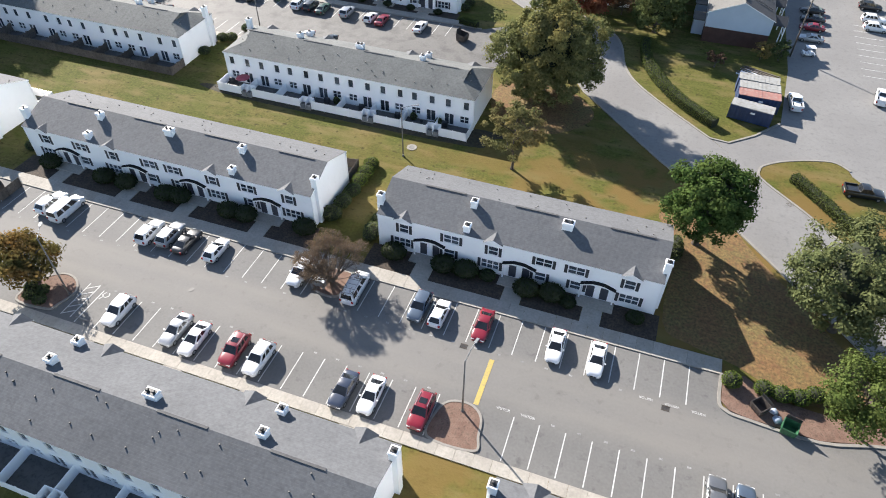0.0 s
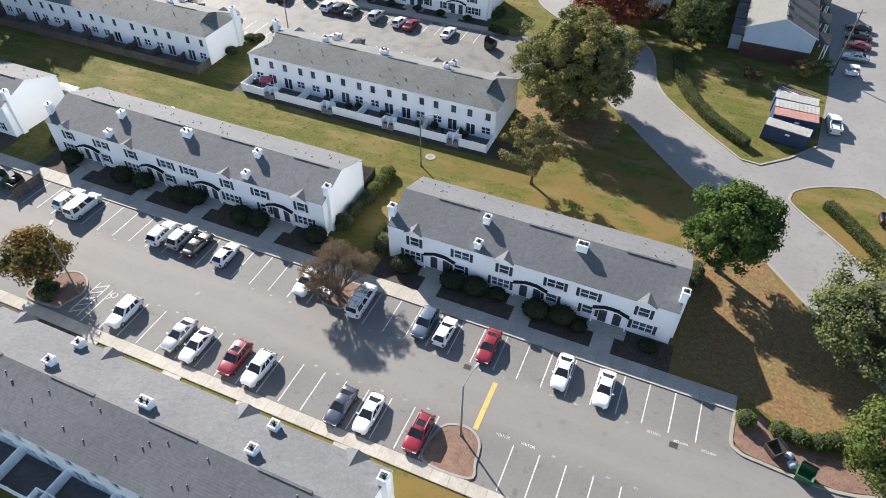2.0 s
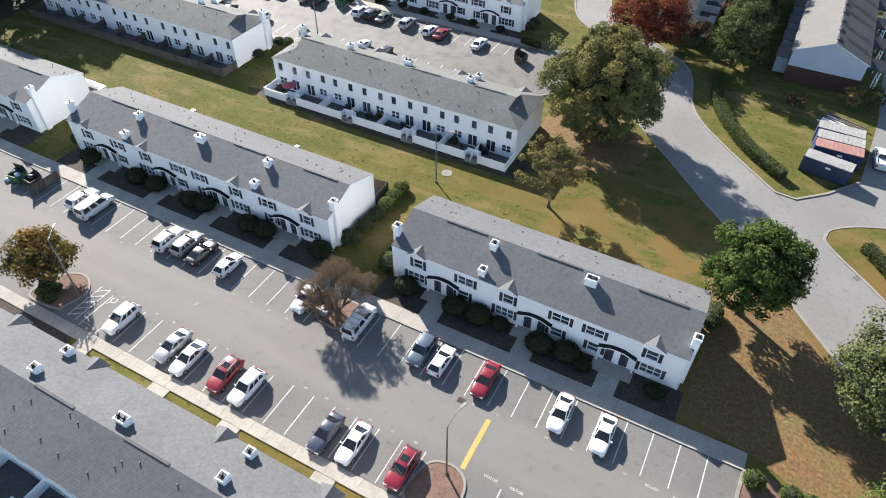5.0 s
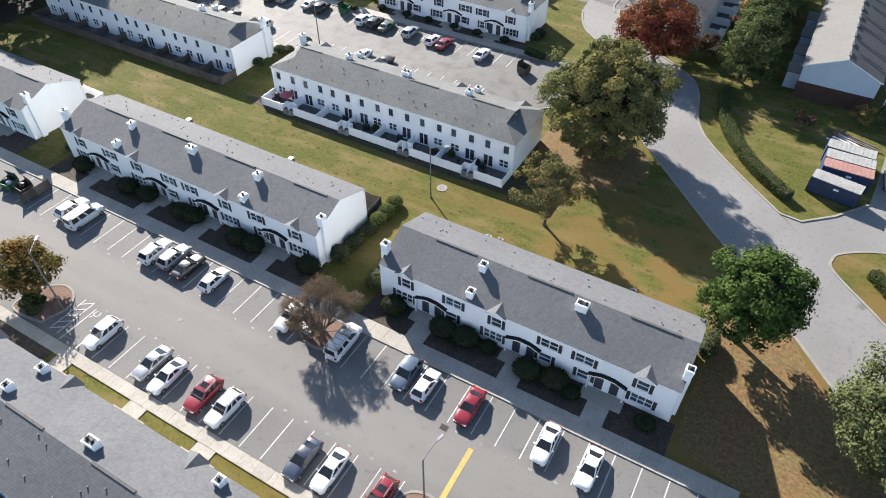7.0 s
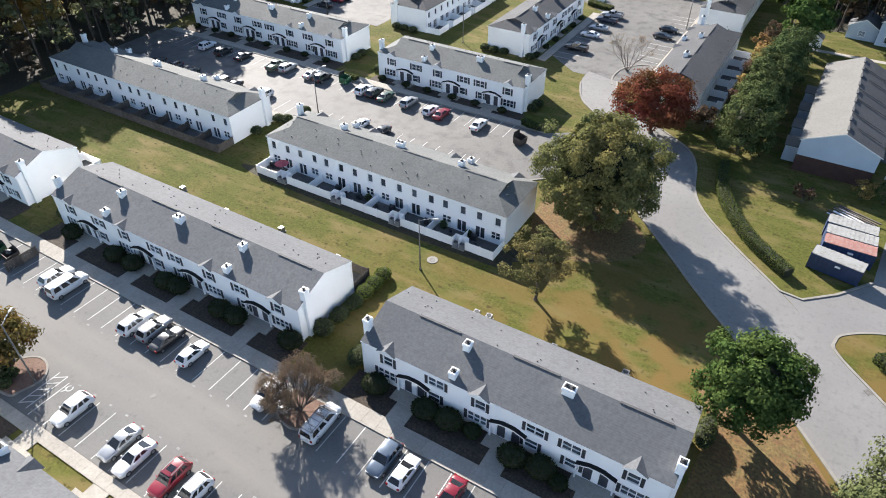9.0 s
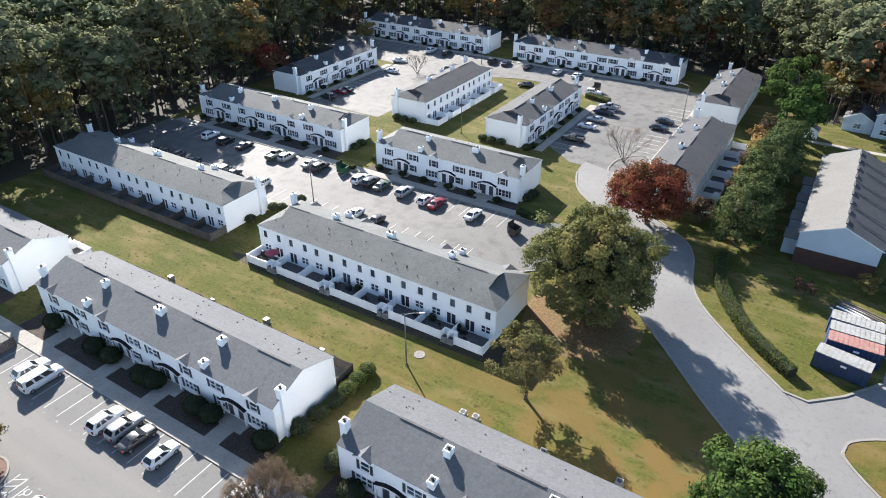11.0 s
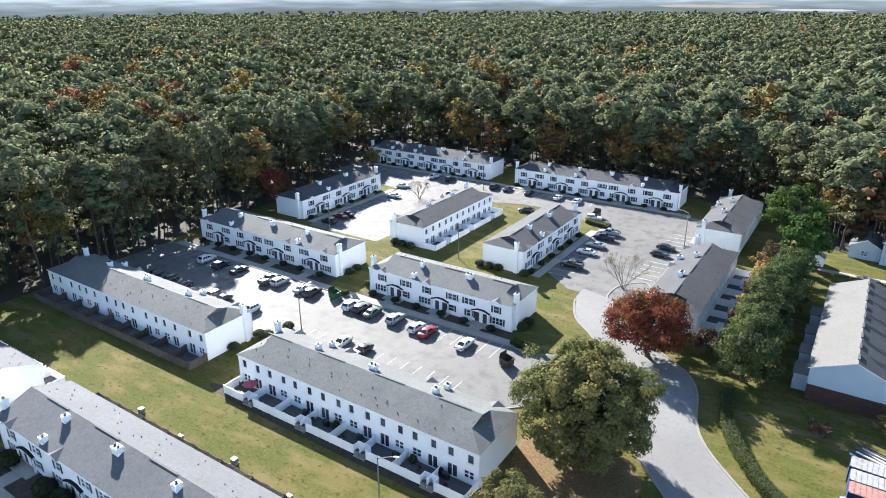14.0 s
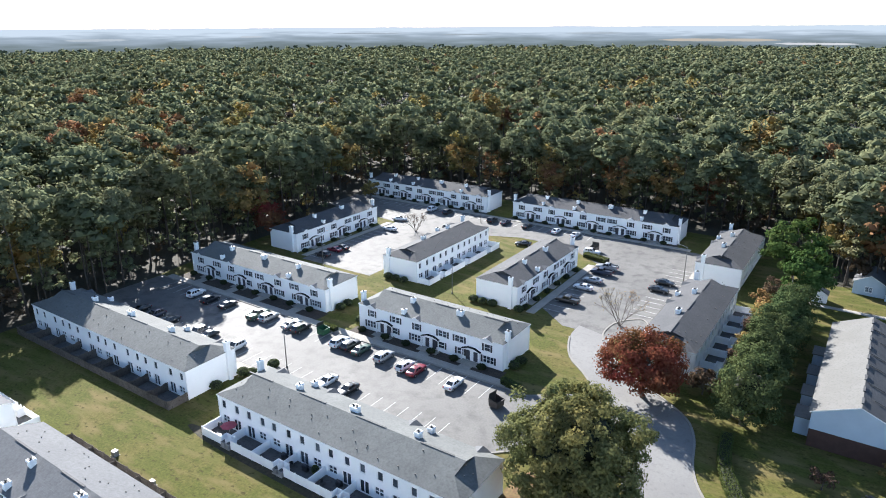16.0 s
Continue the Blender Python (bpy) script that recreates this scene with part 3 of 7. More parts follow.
def porch(house, u):
    """A shallow arched porch hood on two posts over a pair of doors."""
    def hood():
        bm = bmesh.new()
        prof = [(-2.15, 2.42), (-.75, 2.94), (0, 2.98), (.75, 2.94), (2.15, 2.42)]
        for (a, za), (b, zb) in zip(prof, prof[1:]):
            for dz, mi in ((0.14, 0), (0.0, 1)):
                f = bm.faces.new([bm.verts.new(q) for q in ((a, -.42, za + dz), (b, -.42, zb + dz), (b, 0, zb + dz), (a, 0, za + dz))])
                f.material_index = mi
            bm.faces.new([bm.verts.new(q) for q in ((a, -.42, za - .02), (b, -.42, zb - .02), (b, -.42, zb + .14), (a, -.42, za + .14))]).material_index = 0
            bm.faces.new([bm.verts.new(q) for q in ((a, -.4, za - .22), (b, -.4, zb - .22), (b, -.4, zb - .02), (a, -.4, za - .02))]).material_index = 1
        return mesh_of("porch_hood", bm, [M["hood"], M["trim"]])
    h = part("porch_hood", cached("hood", hood), None, house, "dark shingled arched hood with white fascia", pose(u, 0, 0))
    post = boxmesh("porch_post", M["trim"], -.09, -.09, 0, .09, .09, 2.2)
    for s in (-2.0, 2.0):
        part("porch_post", post, None, h, m=pose(s, -.33, 0))
    part("porch_step", boxmesh("porch_step", M["concrete"], -2.3, -1.75, 0, 2.3, 0, .2), None, house, m=pose(u, 0, 0))


def dormer(house, u):
    """A small gable that breaks the eave above an upper window."""
    def make():
        bm = bmesh.new()
        z0, zr = EAVE - .05, EAVE + .55
        V = lambda *p: bm.verts.new(p)
        for s in (-1, 1):
            bm.faces.new([V(s * 1.25, -.5, z0), V(0, -.5, zr), V(0, 1.5, zr), V(s * 1.25, 0, z0)])
            bm.faces.new([V(s * 1.25, -.5, z0), V(0, -.5, zr), V(0, -.5, zr - .16), V(s * 1.25, -.5, z0 - .16)]).material_index = 1
        bm.faces.new([V(-1.15, -.36, z0 - .25), V(1.15, -.36, z0 - .25), V(0, -.36, zr - .1)]).material_index = 1
        return mesh_of("dormer_gable", bm, [M["roof"], M["trim"]])
    part("dormer_gable", cached("dormer", make), None, house, "small shingled gable over a window", pose(u, 0, 0))


def townhouse(label, m, L, mods, dutch=False, ends=(1, 1), D=10.4, old="", group="rows of white townhouses"):
    """A row of two-storey houses: local x along the front, y from front to back, origin at a front corner. mods: +1 and -1, the entrance bays from one end to the other."""
    house = thing("townhouse", label, "townhouse", m, group)
    n = len(mods)
    s = L / n
    wins, doors, ups = [], [], []
    porches, dorm = [], []
    for i, d in enumerate(mods):
        f = lambda q: i * s + (q * s / 11.9 if d > 0 else s - q * s / 11.9)
        wins += [(f(3.5), 3.15, 1.25, 1.45, 1), (f(3.2), 0.75, 2.3, 1.45, 3), (f(9.9), 3.35, 2.0, 1.35, 2), (f(9.6), 0.85, 1.5, 1.4, 1)]
        dorm.append(f(3.5))
        porches.append(f(7.0))
        doors += [f(7.0) - .85, f(7.0) + .85]
    holes = [(u - w / 2, u + w / 2, z, z + h) for u, z, w, h, b in wins] + [(u - .48, u + .48, .2, 2.25) for u in doors]
    units = n * 2
    bu = L / units
    bw = []
    for i in range(units):
        q = lambda t: (i * bu + t) if i % 2 == 0 else (i + 1) * bu - t
        bw += [(q(1.25), 3.35, .95, 1.45, 1, 0), (q(4.3), 3.35, .95, 1.45, 1, 0), (q(1.5), .9, 1.5, 1.25, 2, 0), (q(4.1), .15, 1.6, 2.05, 2, 1)]
    bholes = [(L - u - w / 2, L - u + w / 2, z, z + h) for u, z, w, h, b, dr in bw]
    bm = bmesh.new()
    panel(bm, 0, L, 0, EAVE, holes, lambda u, z, d: (u, d, z))
    panel(bm, 0, L, 0, EAVE, bholes, lambda u, z, d: (L - u, D - d, z))
    top = [] if dutch else [(D / 2, EAVE + RISE * (D / 2) / (D / 2 + OV) + .03)]
    for x in (0, L):
        bm.faces.new([bm.verts.new((x, y, z)) for y, z in [(0, 0), (D, 0), (D, EAVE)] + top + [(0, EAVE)]])
    wall = part("wall", bm, M["siding"], house)
    for x in (0, L):
        for y in (0, D):
            part("corner_board", boxmesh("corner_board", M["trim"], -.09, -.09, 0, .09, .09, EAVE - .18), None, house, m=pose(x, y, 0))
    roof = part("roof", roof_mesh(L, D, dutch, M[old] if old else M["roof"]), None, house, "weathered grey shingle roof")
    for u, z, w, h, b in wins:
        window(house, u, z, w, h, b, pose(u, 0, z))
    for u, z, w, h, b, dr in bw:
        if dr:
            f, p = window_meshes(w, h, b)
            fr = part("patio_door", f, None, house, "glazed patio door", pose(u, D, z, 0, 0, 180))
            part("pane", p, None, fr)
        else:
            window(house, u, z, w, h, b, pose(u, D, z, 0, 0, 180), shutters=False)
    for u in doors:
        part("front_door", boxmesh("front_door", M["door"], -.47, .06, 0, .47, .12, 2.04), None, house, "dark panelled front door", pose(u, 0, .205))
    for u in porches:
        porch(house, u)
    for u in dorm:
        dormer(house, u)
    zc = EAVE + RISE * .55
    for i in range(1, n):
        chimney(house, i * s - .3, D / 2 - 1.3, zc, mods[i - 1] != mods[i] or n < 3)
        if mods[i - 1] == mods[i]:
            chimney(house, i * s - .15, .6, EAVE - .2, False, True)
    for e, u in ((0, -.15), (1, L + .05)):
        if ends[e]:
            chimney(house, u, 1.5 if not dutch else 1.6, 0, False, True)
    rng = random.Random(round(L * 100 + m.translation.x))
    vent = boxmesh("ridge_vent", M["vent"], -2.7, -.13, 0, 2.7, .13, .07)
    for i in range(n):
        part("ridge_vent", vent, None, roof, m=pose(i * s + s * .62, D / 2 - .05, EAVE + RISE - .02))
        for k in range(7):
            y = rng.uniform(D * .55, D * .93)
            z = EAVE + RISE * (D + OV - y) / (D / 2 + OV)
            part("vent_pipe", cached("pipe", lambda: (lambda b: (tube(b, (0, 0, -.05), (0, 0, .11), .075, .07, 7), tube(b, (0, 0, .11), (0, 0, .16), .085, .06, 7, mi=1), mesh_of("vent_pipe", b, [M["black"], M["kerb"]]))[2])(bmesh.new())), None, roof, m=pose(i * s + rng.uniform(.4, s - .4), y, z))
    return house


def patio_fence(m, L, units, depth, mat, label, gap=True, h=1.55):
    """Board fences round the back patios: local x along the back, y away from the house."""
    fn = thing("patio_fence", label, "fence", m, "patio fences")
    s = L / units
    post = boxmesh("fence_post", mat, -.06, -.06, 0, .06, .06, h + .1)
    wood = mat is M["wood_fence"]

    def uneven(w):
        """A panel whose upright boards stand in and out and end at uneven heights."""
        bm, rg, n = bmesh.new(), random.Random(round(w * 100)), max(2, round(w / .3))
        cols = []
        for k in range(n):
            d, z = (.02 if k % 2 else -.012), h - rg.uniform(0, .2)
            for x in (w * k / n, w * (k + 1) / n - .012):
                cols.append([bm.verts.new(p) for p in ((x, d - .022, .05), (x, d + .022, .05), (x, d + .022, z), (x, d - .022, z))])
        for a, b in zip(cols, cols[1:]):
            for k in range(4):
                bm.faces.new((a[k], b[k], b[(k + 1) % 4], a[(k + 1) % 4]))
        bm.faces.new(cols[0])
        bm.faces.new(cols[-1][::-1])
        return mesh_of("fence_panel", bm, mat)

    def pan(w):
        if wood:
            return cached(("fence_panel", round(w, 2), h), lambda: uneven(round(w, 2)))
        return boxmesh("fence_panel", mat, 0, -.025, .06, round(w, 3), .025, h)
    for i in range(units + 1):
        part("fence_panel", pan(depth), None, fn, m=pose(i * s, 0, 0, 0, 0, 90))
        part("fence_post", post, None, fn, m=pose(i * s, depth, 0))
    for i in range(units):
        a, b = i * s, (i + 1) * s
        if gap:
            a, b = (a, b - 1.1) if i % 2 == 0 else (a + 1.1, b)
            c = b if i % 2 == 0 else a
            part("fence_panel", pan(1.1), None, fn, m=pose(c, depth - 1.1, 0, 0, 0, 90))
            part("fence_panel", pan(1.1), None, fn, m=pose(min(c, i * s if i % 2 else c), depth - 1.1, 0) if i % 2 == 0 else pose(i * s, depth - 1.1, 0))
        part("fence_panel", pan((b - a) / 2), None, fn, m=pose(a, depth, 0))
        part("fence_panel", pan((b - a) / 2), None, fn, m=pose((a + b) / 2, depth, 0))
        for x in (a, (a + b) / 2, b):
            part("fence_post", post, None, fn, m=pose(x, depth, 0))
    return fn


WHITE = "white two-storey townhouse row, grey shingle roof,"
townhouse(WHITE + " four dark porch hoods", pose(-85.3, 56.7, 0), 47.4, (1, 1, -1, -1))
townhouse(WHITE + " three dark porch hoods", pose(-28.3, 56.7, 0), 35.6, (1, 1, -1))
townhouse(WHITE + " near the woods", pose(-130.1, 56.7, 0), 35.6, (1, 1, -1))
townhouse(WHITE + " white-fenced patios", pose(-24.9, 96.9, 0, 0, 0, 180), 45.4, (1, 1, -1, -1), dutch=True, ends=(0, 1), old="roof_old")
townhouse(WHITE + " wood-fenced patios", pose(-80.8, 98.2, 0, 0, 0, 180), 51.4, (1, 1, -1, -1), dutch=True, old="roof_old", D=10.2)
townhouse(WHITE + " beside the near parking row", pose(-13.4, 27.5, 0, 0, 0, 180), 47.4, (1, 1, -1, -1))
townhouse(WHITE + " at the lot corner", pose(31.5, 27.5, 0, 0, 0, 180), 35.6, (1, 1, -1))
townhouse(WHITE + " facing the middle lot", pose(-132.9, 127.3, 0), 46.6, (1, 1, -1, -1), dutch=True, old="roof_old", ends=(1, 1))
townhouse(WHITE + " facing the middle lot", pose(-75.2, 126.0, 0), 34.2, (1, 1, -1), dutch=True, old="roof_old")
townhouse(WHITE + " facing the far lot", pose(-121.6, 152.8, 0, 0, 0, 90), 35, (1, 1, -1), dutch=True, old="roof_dark")
townhouse(WHITE + " backing onto a grass strip", pose(-90.3, 187.3, 0, 0, 0, -90), 34.6, (1, 1, -1), dutch=True, old="roof_dark")
townhouse(WHITE + " beside the entrance lane", pose(-51.8, 151.8, 0, 0, 0, 90), 33.6, (1, 1, -1), dutch=True, old="roof_dark")
townhouse(WHITE + " against the woods", pose(-149.5, 217.2, 0), 51.5, (1, 1, 1, -1, -1), dutch=True, old="roof_dark")
townhouse(WHITE + " against the woods", pose(-87.8, 217.2, 0), 53, (1, 1, 1, -1, -1), dutch=True, old="roof_dark")
townhouse(WHITE + " with stepped patios", pose(-21.6, 177.6, 0, 0, 0, -90), 36, (1, 1, -1), dutch=True, old="roof_dark")
townhouse(WHITE + " by the pines", pose(-23.2, 221.3, 0, 0, 0, -90), 31, (1, 1, -1), dutch=True, old="roof_dark", D=10.4)
VF = "white vinyl fence round back patios"
WF = "weathered wooden fence round back patios"
patio_fence(pose(-24.9, 86.5, 0, 0, 0, 180), 45.4, 8, 3.6, M["vinyl"], VF)
patio_fence(pose(-80.8, 88.0, 0, 0, 0, 180), 51.4, 9, 3.9, M["wood_fence"], WF, gap=False, h=1.7)
patio_fence(pose(-13.4, 17.1, 0, 0, 0, 180), 47.4, 8, 3.6, M["vinyl"], VF)
patio_fence(pose(-79.9, 152.8, 0, 0, 0, -90) @ pose(-34.6, 0, 0), 34.6, 6, 3.6, M["vinyl"], VF)
patio_fence(pose(-11.2, 141.6, 0, 0, 0, -90) @ pose(-36, 0, 0), 36, 6, 3.6, M["vinyl"], VF)
patio_fence(pose(-85.3, 67.1, 0), 47.4, 8, 3.6, M["wood_fence"], WF, gap=False, h=1.7)
patio_fence(pose(-130.1, 67.1, 0), 35.6, 6, 3.2, M["vinyl"], VF)

# ---- beds, paths and patios ----
def beds(x0, L, n, mods, y0, y1, mat, label):
    s = L / n
    cuts = [x0] + [x0 + i * s + (7.0 * s / 11.9 if d > 0 else s - 7.0 * s / 11.9) for i, d in enumerate(mods)] + [x0 + L]
    for i, (a, b) in enumerate(zip(cuts, cuts[1:])):
        a2, b2 = a + (1.25 if i else -.8), b - (1.25 if i < n else -.8)
        sheet("planting_bed", [(a2, y0), (b2, y0), (b2, y1), (a2, y1)], .06, mat, label, "planting bed", thick=.06)
        if i < n:
            sheet("path", [(b - 1.2, y0 - .05), (b + 1.2, y0 - .05), (b + 1.2, y1 - 1.2), (b - 1.2, y1 - 1.2)], .12, M["concrete"], "concrete path to a pair of doors", "path", thick=.12)


beds(-85.3, 47.4, 4, (1, 1, -1, -1), 52.55, 56.65, M["mulch"], "dark mulch bed in the shade of the house")
beds(-28.3, 35.6, 3, (1, 1, -1), 52.55, 56.65, M["mulch"], "dark mulch bed in the shade of the house")
beds(-130.1, 35.6, 3, (1, 1, -1), 52.55, 56.65, M["mulch"], "dark mulch bed in the shade of the house")
beds(-132.9, 46.6, 4, (1, 1, -1, -1), 123.2, 127.25, M["mulch"], "dark mulch bed in the shade of the house")
beds(-75.2, 34.2, 3, (1, 1, -1), 123.2, 125.95, M["mulch"], "dark mulch bed in the shade of the house")
beds(-149.5, 51.5, 5, (1, 1, 1, -1, -1), 215.1, 217.1, M["mulch"], "dark mulch bed in the shade of the house")
beds(-87.8, 53, 5, (1, 1, 1, -1, -1), 215.1, 217.1, M["mulch"], "dark mulch bed in the shade of the house")
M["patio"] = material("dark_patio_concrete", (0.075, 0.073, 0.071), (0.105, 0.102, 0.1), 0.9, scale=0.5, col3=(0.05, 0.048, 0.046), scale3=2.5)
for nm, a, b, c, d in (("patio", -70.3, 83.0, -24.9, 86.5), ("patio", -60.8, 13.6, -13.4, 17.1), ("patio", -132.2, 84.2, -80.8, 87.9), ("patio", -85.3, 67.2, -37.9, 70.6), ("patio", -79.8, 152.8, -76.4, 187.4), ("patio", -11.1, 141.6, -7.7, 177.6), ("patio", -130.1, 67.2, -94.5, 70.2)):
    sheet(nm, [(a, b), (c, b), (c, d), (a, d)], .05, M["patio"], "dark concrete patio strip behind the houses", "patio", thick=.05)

for i, d in enumerate((1, 1, -1, -1)):
    u = -13.4 - (i * 11.85 + (7.0 * 11.85 / 11.9 if d > 0 else 11.85 - 7.0 * 11.85 / 11.9))
    sheet("path", [(u - 1.2, 27.6), (u + 1.2, 27.6), (u + 1.2, 30.6), (u - 1.2, 30.6)], .12, M["concrete"], "concrete path to a pair of doors", "path", thick=.12)

# ---- vegetation ----
def leaf_material(name, c1, c2, c3, through=0.4, scale=0.35, big=0.09, vary=0.22):
    """Foliage: tone from clump to clump and leaf to leaf, part of the light passing through."""
    m = bpy.data.materials.new(name)
    m.use_nodes = True
    nt = m.node_tree
    nt.nodes.clear()
    link = nt.links.new
    out = nt.nodes.new("ShaderNodeOutputMaterial")
    geo = nt.nodes.new("ShaderNodeNewGeometry")
    oi = nt.nodes.new("ShaderNodeObjectInfo")

    def mixc(fac, a, b):
        x = nt.nodes.new("ShaderNodeMix")
        x.data_type = "RGBA"
        link(fac, x.inputs[0])
        for s, v in ((6, a), (7, b)):
            if isinstance(v, tuple):
                x.inputs[s].default_value = (*v, 1)
            else:
                link(v, x.inputs[s])
        return x.outputs[2]

    def tone(s, lo, hi):
        n = nt.nodes.new("ShaderNodeTexNoise")
        n.inputs["Scale"].default_value = s
        n.inputs["Detail"].default_value = 2
        link(geo.outputs["Position"], n.inputs["Vector"])
        r = nt.nodes.new("ShaderNodeMapRange")
        r.inputs[1].default_value, r.inputs[2].default_value = lo, hi
        link(n.outputs["Fac"], r.inputs[0])
        return r.outputs[0]
    col = mixc(tone(scale, .35, .65), c1, c2)
    col = mixc(tone(big, .45, .7), col, c3)
    h = nt.nodes.new("ShaderNodeHueSaturation")
    r = nt.nodes.new("ShaderNodeMapRange")
    r.inputs[3].default_value, r.inputs[4].default_value = 1 - vary, 1 + vary
    link(geo.outputs["Random Per Island"], r.inputs[0])
    r2 = nt.nodes.new("ShaderNodeMapRange")
    r2.inputs[3].default_value, r2.inputs[4].default_value = .485, .515
    link(oi.outputs["Random"], r2.inputs[0])
    link(r.outputs[0], h.inputs["Value"])
    link(r2.outputs[0], h.inputs["Hue"])
    link(col, h.inputs["Color"])
    d = nt.nodes.new("ShaderNodeBsdfDiffuse")
    t = nt.nodes.new("ShaderNodeBsdfTranslucent")
    mx = nt.nodes.new("ShaderNodeMixShader")
    mx.inputs[0].default_value = through
    link(h.outputs[0], d.inputs[0])
    link(h.outputs[0], t.inputs[0])
    link(d.outputs[0], mx.inputs[1])
    link(t.outputs[0], mx.inputs[2])
    link(mx.outputs[0], out.inputs[0])
    return m


M["bark"] = material("grey_brown_bark", (0.085, 0.07, 0.058), (0.125, 0.105, 0.09), 0.95, scale=1.2, bump=0.5, bump_scale=8)
M["pinebark"] = material("pine_bark", (0.046, 0.036, 0.029), (0.074, 0.059, 0.046), 0.95, scale=1.0, bump=0.5, bump_scale=8)
M["oakleaf"] = leaf_material("oak_foliage", (0.115, 0.126, 0.05), (0.17, 0.172, 0.075), (0.2, 0.168, 0.066), .34)
M["pineleaf"] = leaf_material("pine_needles", (0.046, 0.083, 0.024), (0.085, 0.122, 0.036), (0.068, 0.1, 0.033), .3)
M["greypine"] = leaf_material("grey_green_pine_needles", (0.075, 0.095, 0.04), (0.12, 0.138, 0.06), (0.1, 0.115, 0.05), .25)
M["brightpine"] = leaf_material("bright_pine_needles", (0.075, 0.105, 0.03), (0.12, 0.15, 0.045), (0.10, 0.13, 0.04), .4)
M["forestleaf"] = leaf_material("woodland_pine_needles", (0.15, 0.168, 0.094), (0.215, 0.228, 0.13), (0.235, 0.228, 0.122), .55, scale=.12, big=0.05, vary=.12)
M["redleaf"] = leaf_material("red_autumn_foliage", (0.14, 0.062, 0.036), (0.26, 0.04, 0.045), (0.09, 0.085, 0.034), .3, scale=.18)
M["yellowleaf"] = leaf_material("yellow_autumn_foliage", (0.30, 0.23, 0.085), (0.255, 0.22, 0.085), (0.28, 0.17, 0.075), .55)
M["orangeleaf"] = leaf_material("orange_autumn_foliage", (0.30, 0.16, 0.085), (0.27, 0.18, 0.085), (0.25, 0.125, 0.075), .55)
M["brownleaf"] = leaf_material("brown_sparse_foliage", (0.105, 0.068, 0.050), (0.136, 0.093, 0.062), (0.081, 0.056, 0.043))
M["evergreen"] = leaf_material("evergreen_foliage", (0.052, 0.076, 0.032), (0.088, 0.112, 0.048), (0.1, 0.115, 0.046), .25)
M["rustleaf"] = leaf_material("rust_tipped_foliage", (0.095, 0.099, 0.035), (0.209, 0.130, 0.043), (0.130, 0.113, 0.039), big=.3)
M["hedge"] = leaf_material("clipped_hedge_foliage", (0.067, 0.091, 0.029), (0.105, 0.126, 0.043), (0.087, 0.105, 0.034))
M["seedhead"] = leaf_material("tan_seed_heads", (0.175, 0.125, 0.085), (0.225, 0.165, 0.11), (0.14, 0.1, 0.07), .3)
M["darkshrub"] = leaf_material("dark_clipped_foliage", (0.022, 0.033, 0.014), (0.034, 0.046, 0.019), (0.028, 0.036, 0.015), .15)
M["brightbush"] = leaf_material("bright_shrub_foliage", (0.092, 0.138, 0.028), (0.138, 0.184, 0.046), (0.110, 0.138, 0.037))
# near-black: the shade inside crowns, shrubs and hedges, put into a colour
M["shade_core"] = material("painted_inner_shade", (0.014, 0.019, 0.007), (0.022, 0.025, 0.011), 0.95, scale=1.0)


def leaf_cloud(rng, centres, radii, per, size, flat=0.6, shell=0.6, heart=None, jitter=0.3):
    """Leaf sprays scattered over clumps: vertices of separate four-cornered leaves."""
    C = np.repeat(np.asarray(centres, float), per, 0)
    R = np.repeat(np.asarray(radii, float), per)
    n = len(C)
    d = rng.normal(size=(n, 3))
    d /= np.linalg.norm(d, axis=1)[:, None]
    P = C + d * (R * (shell + (1 - shell) * rng.random(n)))[:, None] * (1, 1, flat)
    N = d + rng.normal(size=(n, 3)) * jitter + (0, 0, .25)
    if heart is not None:
        out = P - np.asarray(heart, float)
        N += .9 * out / (np.linalg.norm(out, axis=1)[:, None] + 1e-6)
    N /= np.linalg.norm(N, axis=1)[:, None]
    T = np.cross(N, rng.normal(size=(n, 3)))
    T /= np.linalg.norm(T, axis=1)[:, None]
    B = np.cross(N, T)
    s = size * (0.6 + 0.8 * rng.random(n))[:, None]
    bend = N * s * 0.15
    return np.stack([P - T * s * .5, P - B * s * .36 + bend, P + T * s * .5, P + B * s * .36 + bend], 1)


def quads_mesh(name, Q, mats, index=None):
    """A mesh from an array of separate quads, n x 4 x 3."""
    n = len(Q)
    me = bpy.data.meshes.new(name)
    me.vertices.add(n * 4)
    me.vertices.foreach_set("co", np.ascontiguousarray(Q, dtype=np.float32).ravel())
    me.loops.add(n * 4)
    me.loops.foreach_set("vertex_index", np.arange(n * 4, dtype=np.int32))
    me.polygons.add(n)
    me.polygons.foreach_set("loop_start", np.arange(0, n * 4, 4, dtype=np.int32))
    for m in (mats if isinstance(mats, (list, tuple)) else [mats]):
        me.materials.append(m)
    if index is not None:
        me.polygons.foreach_set("material_index", np.asarray(index, dtype=np.int32))
    me.update(calc_edges=True)
    return me


